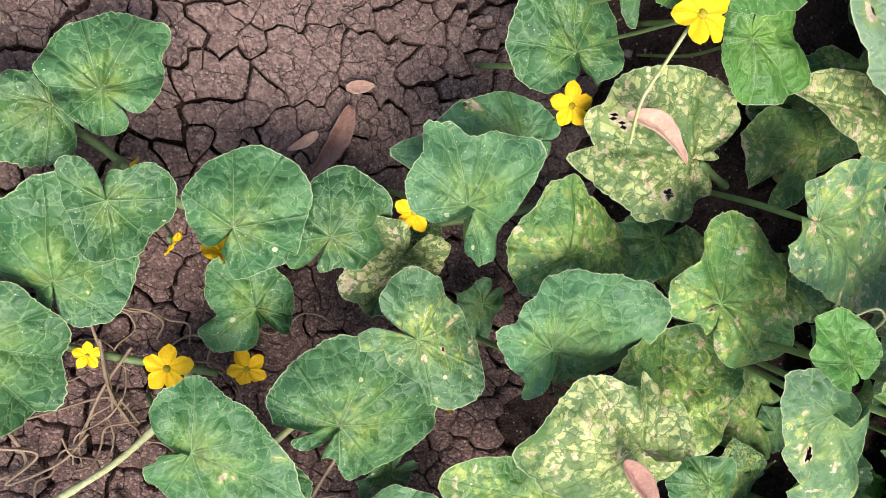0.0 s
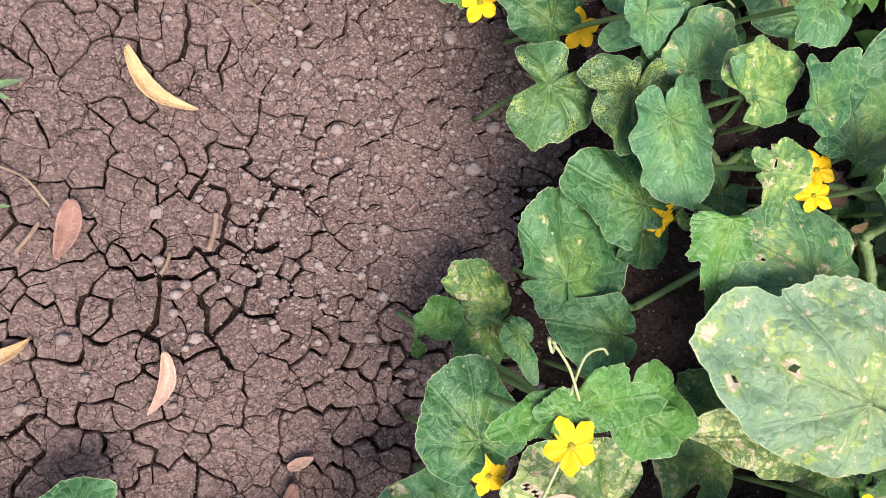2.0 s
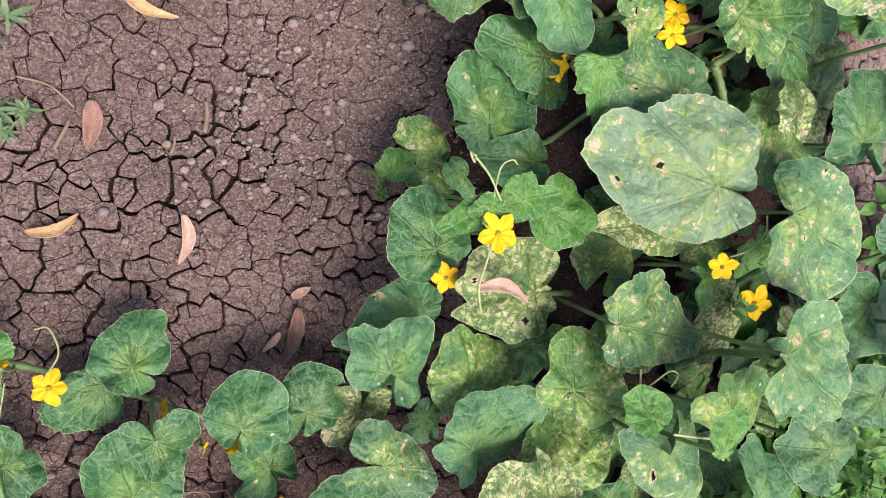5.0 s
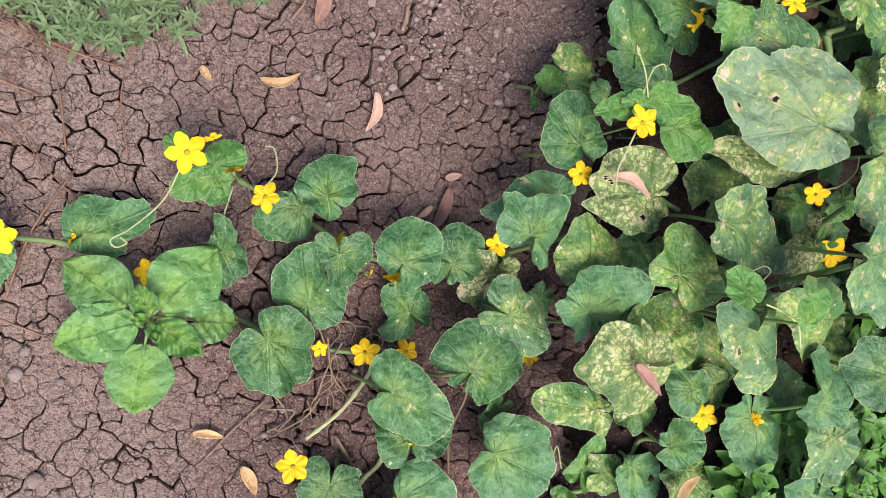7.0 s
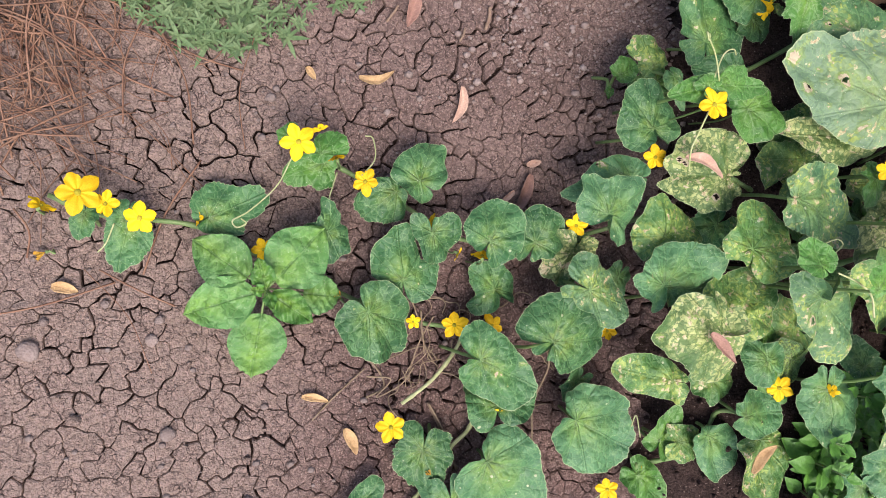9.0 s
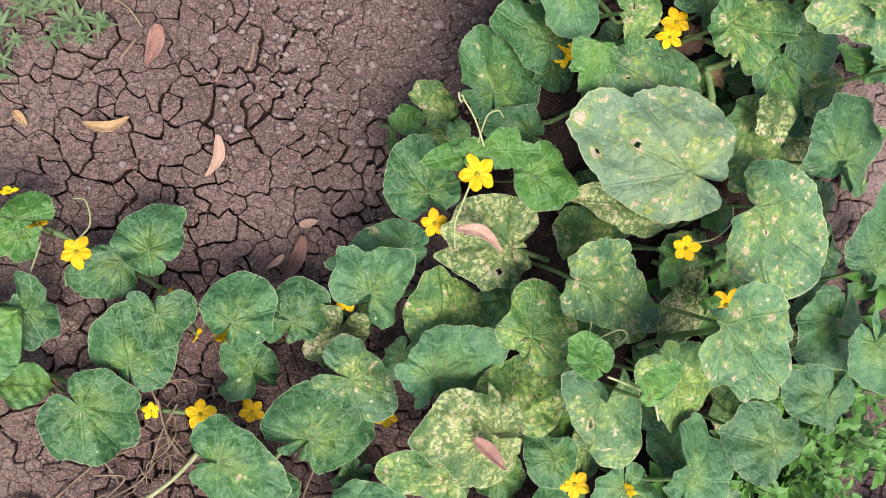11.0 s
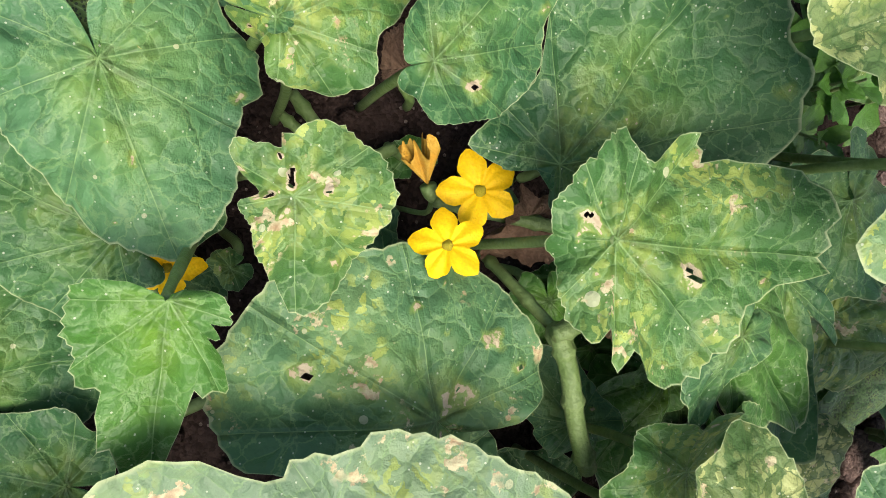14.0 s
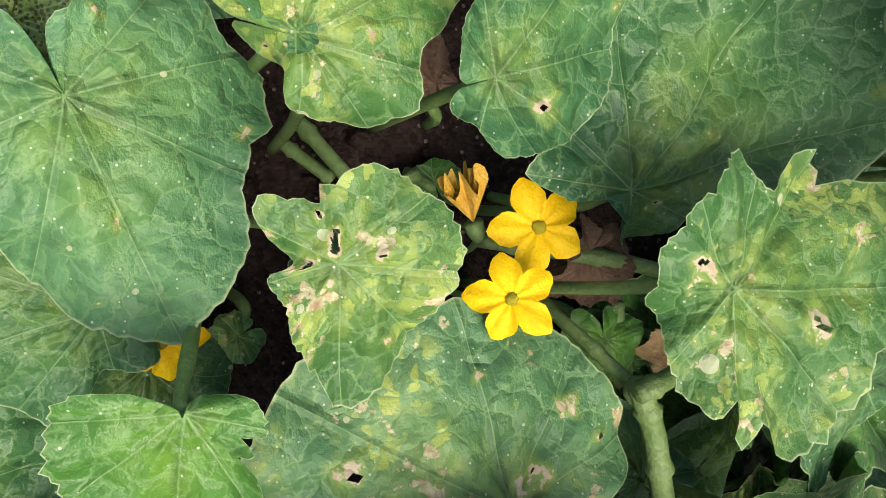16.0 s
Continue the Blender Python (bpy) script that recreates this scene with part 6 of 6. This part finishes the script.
dry_root(0.0009, [(-0.119, -0.312, 0.010), (-0.091, -0.316, 0.012), (-0.107, -0.336, 0.010), (-0.079, -0.323, 0.010), (-0.064, -0.304, 0.010)])
dry_root(0.0011, [(-0.062, -0.236, 0.032), (-0.054, -0.274, 0.015), (-0.040, -0.299, 0.008)])
dry_root(0.0010, [(-0.178, -0.360, 0.004), (-0.156, -0.337, 0.004), (-0.120, -0.304, 0.005)])
dry_root(0.0010, [(-0.045, -0.347, 0.010), (-0.028, -0.378, 0.010), (-0.014, -0.411, 0.008)])
dry_root(0.0013, [(0.069, -0.271, 0.077), (0.089, -0.302, 0.042), (0.080, -0.351, 0.020), (0.084, -0.399, 0.010)])
dry_root(0.0009, [(0.541, 0.081, 0.144), (0.569, 0.069, 0.142), (0.589, 0.078, 0.154), (0.588, 0.055, 0.132), (0.591, 0.008, 0.102)])
tendril(VINE_MID, 0.0007, [(0.291, -0.140, 0.220), (0.291, -0.156, 0.221), (0.318, -0.148, 0.221), (0.327, -0.153, 0.221), (0.319, -0.161, 0.221)])
tendril(VINE_EAST, 0.0007, [(0.411, -0.071, 0.201), (0.425, -0.066, 0.210), (0.435, -0.052, 0.219), (0.430, -0.037, 0.226)])
tendril(VINE_MID, 0.0009, [(0.283, -0.179, 0.262), (0.307, -0.188, 0.261), (0.335, -0.202, 0.250), (0.350, -0.225, 0.240)])
tendril(VINE_SOUTH, 0.0007, [(0.179, -0.369, 0.075), (0.182, -0.355, 0.080), (0.187, -0.375, 0.080), (0.191, -0.382, 0.075)])
tendril(VINE_SOUTH, 0.0007, [(0.167, -0.456, 0.040), (0.155, -0.476, 0.020), (0.137, -0.476, 0.010)])


# ---------------------------------------------------------------- weeds
def blade(length, width, fold=0.25, droop=0.3, rows=7, cols=5, thick=0.0):
    """A pointed oval leaf along +y, folded along its midrib and drooping; verts and faces."""
    verts, faces = [], []
    for i in range(rows):
        u = i / (rows - 1)
        w = width / 2 * math.sin(math.pi * (0.04 + 0.96 * u) ** 0.85) ** 0.8 + 0.0003
        for j in range(cols):
            c = j / (cols - 1) * 2 - 1
            verts.append((w * c, length * u, fold * w * abs(c) - droop * length * u * u * 0.6 + 0.06 * width * math.sin(u * 14 + abs(c) * 3)))
    for i in range(rows - 1):
        for j in range(cols - 1):
            k = i * cols + j
            faces.append((k, k + 1, k + cols + 1, k + cols))
    return verts, faces


def oval_uvs(verts, length, width):
    rim, vein = [], []
    for x, y, z in verts:
        rim.append((min(0.95, abs(x) / (width / 2 + 1e-6)), 0.5))
        vein.append((y, abs(x)))
    return {"rim": rim, "vein": vein, "scar": [(9, 0)] * len(rim)}


def green_weed(seed, tall, leaves, leaf_len, label):
    """An upright seedling: a stem with pairs of pointed leaves, smaller towards the top."""
    rnd = random.Random(seed)
    root = tagged(new("weed"), label, "weed", "leafy weeds")
    v, f = tube([(0, 0, -0.01), (0.002, 0.001, tall * 0.5), (0, 0.002, tall)], [0.0016, 0.0014, 0.0009], 6)
    mesh_object("weed_stem", v, f, STALK, root)
    for i in range(leaves):
        u = i / (leaves - 1)
        ln = leaf_len * (1.0 - 0.55 * u) * rnd.uniform(0.8, 1.15)
        v, f = blade(ln, ln * rnd.uniform(0.50, 0.66), 0.3, rnd.uniform(0.1, 0.45))
        ob = mesh_object("weed_leaf", v, f, WEED, root)
        ob.matrix_local = Matrix.Translation((0, 0, tall * (0.35 + 0.65 * u))) @ Euler((radians(-5 + 50 * u + rnd.uniform(-10, 10)), 0, radians(i * 137.5 + rnd.uniform(-15, 15)))).to_matrix().to_4x4() @ Matrix.Translation((0, 0.004, 0))
    return root


WEEDS = [green_weed(s, t, n, l, "bright green leafy weed seedling on the shaded bank") for s, t, n, l in ((1, 0.075, 12, 0.038), (2, 0.10, 14, 0.036), (3, 0.06, 11, 0.032), (4, 0.085, 13, 0.028))]


def weed_patch(cx, cy, rx, ry, count, seed, lift=0.0, size=0.8):
    rnd = random.Random(seed)
    for i in range(count):
        a, d = rnd.uniform(0, math.tau), math.sqrt(rnd.random())
        x, y = cx + rx * d * math.cos(a), cy + ry * d * math.sin(a)
        s = rnd.uniform(0.8, 1.25) * size
        m = Matrix.Translation((x, y, height(x, y) + lift)) @ Euler((radians(rnd.uniform(-14, 14)), radians(rnd.uniform(-14, 14)), rnd.uniform(0, 6.28))).to_matrix().to_4x4()
        ob = copy_thing(rnd.choice(WEEDS), m)
        ob.scale = (s, s, s)


weed_patch(0.53, -0.43, 0.16, 0.12, 84, 5, 0.0, 0.82)
weed_patch(0.72, -0.46, 0.12, 0.12, 34, 11, 0.0, 0.95)
weed_patch(0.63, -0.29, 0.10, 0.09, 34, 6, 0.0, 0.85)
weed_patch(0.46, 0.38, 0.13, 0.11, 74, 7, 0.01, 0.95)
weed_patch(0.60, 0.27, 0.07, 0.08, 20, 8)
weed_patch(0.74, -0.12, 0.05, 0.07, 8, 9)
for first, (wx, wy) in zip(WEEDS, ((0.43, -0.44), (0.53, -0.33), (0.40, 0.42), (0.50, 0.35))):
    first.matrix_basis = Matrix.Translation((wx, wy, height(wx, wy)))


def pigweed():
    """The broad-leaved weed on the mud: seven ribbed oval leaves round a pale heart."""
    root = tagged(new("pigweed"), "broad-leaved light green weed with ribbed oval leaves", "weed")
    root.matrix_world = Matrix.Translation((-0.231, -0.209, 0.0))
    v, f = tube([(0, 0, -0.01), (0, 0, 0.03), (0.001, 0, 0.062)], [0.003, 0.0028, 0.002], 8)
    mesh_object("weed_stem", v, f, STALK, root)
    for turn, reach, ln, wd, rise, h in ((-42, 0.012, 0.074, 0.066, 6, 0.060), (55, 0.022, 0.066, 0.054, 0, 0.05), (108, 0.012, 0.074, 0.054, -4, 0.05), (172, 0.026, 0.074, 0.060, -10, 0.048),
                                      (-125, 0.006, 0.050, 0.032, 12, 0.066), (-98, 0.040, 0.044, 0.042, -12, 0.045), (15, 0.004, 0.036, 0.024, 35, 0.066), (-160, 0.003, 0.022, 0.013, 45, 0.068), (80, 0.003, 0.020, 0.012, 50, 0.068)):
        v, f = blade(ln, wd, 0.18, 0.18, 25, 15)
        v = [(x, y, z + 0.0022 * math.sin((y * 1.0 - abs(x) * 0.9) * 620) * min(1, abs(x) / 0.004)) for x, y, z in v]
        ob = mesh_object("weed_leaf", v, f, PIG if wd > 0.035 else FRESH, root, uvs=oval_uvs(v, ln, wd))
        ob.matrix_local = Matrix.Translation((0, 0, h)) @ Euler((radians(rise), 0, radians(turn))).to_matrix().to_4x4() @ Matrix.Translation((0, reach, 0))
        sv, sf = tube([(0, -reach, -0.004), (0, -reach / 2, -0.001), (0, 0.002, 0)], 0.0013, 6)
        mesh_object("leaf_stalk", sv, sf, STALK, ob)


pigweed()


def fine_weeds(name, spots, label, seed, count, size, material):
    """Low feathery weeds, many small lobed leaves on thin runners: one mesh."""
    rnd = random.Random(seed)
    verts, faces = [], []
    for cx, cy, rx, ry, share in spots:
        for i in range(int(count * share)):
            a, d = rnd.uniform(0, math.tau), math.sqrt(rnd.random())
            x, y = cx + rx * d * math.cos(a), cy + ry * d * math.sin(a)
            base = Vector((x, y, height(x, y) + rnd.uniform(0.0, 0.018)))
            turn, big = rnd.uniform(0, math.tau), rnd.lognormvariate(0, 0.35)
            for k in range(rnd.randint(5, 8)):
                ln = big * size * rnd.uniform(0.6, 1.2)
                v, f = blade(ln, ln * 0.19, 0.3, rnd.uniform(-0.1, 0.4), 4, 3)
                m = Matrix.Translation(base) @ Euler((radians(rnd.uniform(5, 55)), 0, turn + k * 0.95 + rnd.uniform(-0.3, 0.3))).to_matrix().to_4x4()
                n = len(verts)
                verts += [m @ Vector(p) for p in v]
                faces += [tuple(q + n for q in t) for t in f]
    return tagged(mesh_object(name, verts, faces, material), label, "weed", kind="stuff")


fine_weeds("fine_weeds", ((-0.325, 0.100, 0.055, 0.045, 0.40), (-0.285, 0.060, 0.055, 0.03, 0.22), (-0.235, 0.088, 0.05, 0.035, 0.16), (-0.162, 0.115, 0.05, 0.02, 0.08), (-0.375, 0.125, 0.05, 0.04, 0.14)),
           "grey-green feathery low weeds beside the cracked mud", 21, 330, 0.0115, GREY_WEED)
fine_weeds("fine_weeds", ((-0.165, 0.145, 0.028, 0.03, 0.6), (-0.135, 0.185, 0.02, 0.02, 0.4)), "small feathery grey-green weed on cracked mud", 22, 16, 0.012, GREY_WEED)
fine_weeds("fine_weeds", ((0.299, 0.308, 0.02, 0.018, 1.0),), "silvery lobed weed sprouting among melon leaves", 23, 5, 0.032, GREY_WEED)


def straw_heap():
    rnd = random.Random(31)
    heap = tagged(new("straw"), "reddish brown dry stalks strewn over bare earth", "straw")
    for i in range(270):
        x, y = rnd.gauss(-0.46, 0.075), rnd.gauss(0.048, 0.085)
        a = rnd.gauss(2.2, 0.8)
        ln = rnd.uniform(0.03, 0.15)
        d = Vector((math.cos(a), math.sin(a), 0)) * ln / 2
        c = Vector((x, y, height(x, y) + rnd.uniform(0.003, 0.012)))
        side = Vector((-d.y, d.x, 0)).normalized() * rnd.uniform(-0.012, 0.012)
        v, f = tube(curve_points([c - d, c + side + Vector((0, 0, 0.004)), c + d], 8), rnd.choice((0.0004, 0.0005, 0.0007, 0.0011)), 5)
        mesh_object("straw_stalk", v, f, STRAW, heap)


straw_heap()


def litter(name, count, seed, box, size, material, label, category):
    """Loose crumbs and pebbles: small faceted lumps, one mesh."""
    rnd = random.Random(seed)
    verts, faces = [], []
    for i in range(count):
        x, y = rnd.uniform(box[0], box[1]), rnd.uniform(box[2], box[3])
        r = size * rnd.lognormvariate(0, 0.5)
        n = len(verts)
        z = height(x, y) + r * 0.25
        if material is SHADED_EARTH and z < 0.045:
            continue
        for a in range(3):
            for k in range(6):
                th, el = k / 6 * math.tau + a * 0.5, (-0.6, 0.15, 0.85)[a]
                q = r * rnd.uniform(0.75, 1.2)
                verts.append((x + q * math.cos(el) * math.cos(th), y + q * 0.85 * math.cos(el) * math.sin(th), z + q * 0.7 * math.sin(el)))
        for a in range(2):
            faces += [(n + a * 6 + k, n + a * 6 + (k + 1) % 6, n + a * 6 + 6 + (k + 1) % 6, n + a * 6 + 6 + k) for k in range(6)]
        faces += [tuple(n + 12 + k for k in range(6))]
    return tagged(mesh_object(name, verts, faces, material), label, category, kind="stuff")


litter("pebbles", 620, 41, (-0.75, 0.0, -0.6, 0.6), 0.0024, STONE, "small pale pebbles scattered over the mud", "pebbles")
litter("soil_crumbs", 2600, 42, (-0.75, 0.30, -0.6, 0.65), 0.0013, CRUST, "loose crumbs of dry mud", "soil")
litter("soil_crumbs", 1500, 44, (0.04, 0.27, 0.04, 0.30), 0.0012, STONE, "pale gritty crumbs strewn beside the plants", "soil")
litter("pebbles", 190, 45, (-0.02, 0.27, -0.02, 0.30), 0.0025, STONE, "pale bits of stone lying on the mud beside the plants", "pebbles")
# these clods share the earth colour that has the canopy shade in it
litter("soil_clods", 3600, 43, (0.10, 0.67, -0.5, 0.5), 0.0024, SHADED_EARTH, "crumbly clods beneath the plants, coloured dark for shade", "soil")


def pebble(x, y, r, seed):
    rnd = random.Random(seed)
    bm = bmesh.new()
    bmesh.ops.create_icosphere(bm, subdivisions=2, radius=r)
    for v in bm.verts:
        v.co *= 1 + 0.25 * noise.noise(v.co * (1.2 / r) + Vector((seed, 0, 0)))
        v.co.z *= 0.6
    me = bpy.data.meshes.new("pebble")
    bm.to_mesh(me)
    bm.free()
    me.materials.append(STONE)
    me.polygons.foreach_set("use_smooth", [True] * len(me.polygons))
    ob = new("pebble", me)
    ob.matrix_world = Matrix.Translation((x, y, height(x, y) + r * 0.35)) @ Euler((0, 0, rnd.uniform(0, 6))).to_matrix().to_4x4()
    return tagged(ob, "small rounded greyish pebble half sunk in mud", "pebble", "pebbles")


for k, (px, py, pr) in enumerate(((-0.329, -0.367, 0.008), (-0.461, -0.274, 0.011), (0.198, 0.255, 0.006), (-0.017, 0.113, 0.005), (-0.075, 0.284, 0.006), (-0.098, 0.288, 0.005), (-0.122, 0.215, 0.006), (-0.345, -0.266, 0.007))):
    pebble(px, py, pr, k)

weed_patch(0.46, -0.11, 0.05, 0.04, 3, 10)


def tangle(cx, cy, spread, count, seed):
    """Dried tendrils lying tangled on the ground."""
    rnd = random.Random(seed)
    for i in range(count):
        x, y, a = cx + rnd.gauss(0, spread), cy + rnd.gauss(0, spread), rnd.uniform(0, 6.28)
        knots = []
        for k in range(6):
            knots.append((x, y, height(x, y) + rnd.uniform(0.003, 0.014)))
            a += rnd.uniform(-1.3, 1.3)
            x, y = x + 0.012 * math.cos(a), y + 0.012 * math.sin(a)
        dry_root(rnd.uniform(0.0005, 0.0008), knots)


tangle(-0.045, -0.285, 0.018, 9, 3)
tangle(-0.03, -0.25, 0.015, 6, 4)
tangle(0.10, -0.30, 0.03, 6, 5)


# ---------------------------------------------------------------- cracked mud, plate by plate
def crust():
    rnd = random.Random(77)
    coarse, fine = 0.041, 0.0145
    x0, x1, y0, y1 = -0.80, 0.96, -0.66, 0.72

    def seeds(step, jitter):
        out = []
        for i in range(int((x1 - x0) / step) + 1):
            for j in range(int((y1 - y0) / step) + 1):
                out.append((x0 + (i + 0.5 * (j % 2) + rnd.uniform(-jitter, jitter)) * step, y0 + (j + rnd.uniform(-jitter, jitter)) * step))
        return np.array(out)
    big, small = seeds(coarse, 0.50), seeds(fine, 0.50)
    warped = [s + 0.010 * np.array([noise.noise((s[0] * 38, s[1] * 38, 31.0)), noise.noise((s[0] * 38, s[1] * 38, 37.0))]) for s in small]
    parent = np.array([int(np.argmin(((big - s) ** 2).sum(1))) for s in warped])
    bins = {}
    for i, q in enumerate(small):
        bins.setdefault((int(q[0] // (2 * fine)), int(q[1] // (2 * fine))), []).append(i)
    thing = tagged(new("cracked_mud"), "dry brown mud cracked into many small plates", "mud", kind="structure")
    near, rest_v, rest_f = [], [], []
    for i, s in enumerate(small):
        edge = 0.13 + 0.10 * smooth01(0.05, 0.30, s[1]) - 0.03 * smooth01(-0.1, -0.35, s[1])
        ragged = 0.03 * noise.noise((s[0] * 20, s[1] * 20, 9.0))
        if edge + 0.11 + ragged < s[0] < 0.67 + ragged:
            continue
        bx, by = int(s[0] // (2 * fine)), int(s[1] // (2 * fine))
        around = np.array([k for u in (-1, 0, 1) for v in (-1, 0, 1) for k in bins.get((bx + u, by + v), ())])
        d2 = ((small[around] - s) ** 2).sum(1)
        poly = [Vector((s[0] + a * fine * 2, s[1] + b * fine * 2)) for a, b in ((-1, -1), (1, -1), (1, 1), (-1, 1))]
        for j in around[np.argsort(d2)[1:20]]:
            o = small[j]
            same = parent[i] == parent[j]
            mid = (Vector(s) + Vector(o)) / 2
            wide = noise.noise((mid.x * 9, mid.y * 9, 4.0))
            pair = noise.noise((mid.x * 90, mid.y * 90, 6.0))
            calm = 0.7 * smooth01(0.17, 0.06, math.hypot((mid.x - 0.16) * 1.1, mid.y - 0.17))
            west = smooth01(-0.10, -0.24, mid.x)
            if same:
                gap = max(0.0, (0.0001 + 0.0017 * pair + 0.0008 * wide) * (1 - 0.65 * west))
            else:
                gap = max(0.0004 - 0.0004 * calm, (0.0022 + 0.0026 * wide + 0.0014 * pair) * (1 - 0.45 * calm) * (1 - 0.35 * west) - 0.0003 * calm)
            n = (Vector(o) - Vector(s)).normalized()
            limit = n.dot(mid) - gap / 2
            cut = []
            for k in range(len(poly)):
                a, b = poly[k], poly[(k + 1) % len(poly)]
                da, db = n.dot(a) - limit, n.dot(b) - limit
                if da <= 0:
                    cut.append(a)
                if da * db < 0:
                    cut.append(a + (b - a) * (da / (da - db)))
            poly = cut
            if len(poly) < 3:
                break
        if len(poly) < 3:
            continue
        ring = []
        for k in range(len(poly)):
            a, b = poly[k], poly[(k + 1) % len(poly)]
            steps = max(1, round((b - a).length / 0.005))
            ring += [a + (b - a) * (q / steps) for q in range(steps)]
        base = Vector(s)
        worn = 0.00016 * (1 - 0.8 * smooth01(0.17, 0.06, math.hypot((s[0] - 0.16) * 1.1, s[1] - 0.17)))
        up = 0.0012 * noise.noise((big[parent[i]][0] * 31, big[parent[i]][1] * 31, 1.0)) + rnd.uniform(-0.0002, 0.0002)

        def place(p, inset, drop):
            q = p.lerp(base, inset)
            wx = 0.0042 * noise.noise((q.x * 85, q.y * 85, 1.0)) + 0.006 * noise.noise((q.x * 26, q.y * 26, 2.0))
            wy = 0.0042 * noise.noise((q.x * 85, q.y * 85, 21.0)) + 0.006 * noise.noise((q.x * 26, q.y * 26, 22.0))
            z = height(q.x, q.y) + up - drop + 0.0012 * noise.noise((q.x * 60, q.y * 60, 3.0))
            return (q.x + wx - base.x, q.y + wy - base.y, z)
        n = len(ring)
        verts = [place(p, 0.0, 0.012) for p in ring] + [place(p, 0.012, worn) for p in ring] + [place(p, 0.09, 0.0) for p in ring] + [place(base, 0, -0.0003)]
        faces = []
        for k in range(n):
            q = (k + 1) % n
            faces += [(k, q, n + q, n + k), (n + k, n + q, 2 * n + q, 2 * n + k), (2 * n + k, 2 * n + q, 3 * n)]
        if -0.13 < s[0] < 0.20 and -0.13 < s[1] < 0.30 and len(near) < 295:
            ob = mesh_object("mud_plate", verts, faces, CRUST, thing)
            ob.matrix_local = Matrix.Translation((base.x, base.y, 0))
            near.append(ob)
        else:
            m = len(rest_v)
            rest_v += [(v[0] + base.x, v[1] + base.y, v[2]) for v in verts]
            rest_f += [tuple(q + m for q in t) for t in faces]
    rest = mesh_object("mud_plates", rest_v, rest_f, CRUST, thing)
    tagged(rest, "many more plates of dried mud", kind="stuff")


crust()
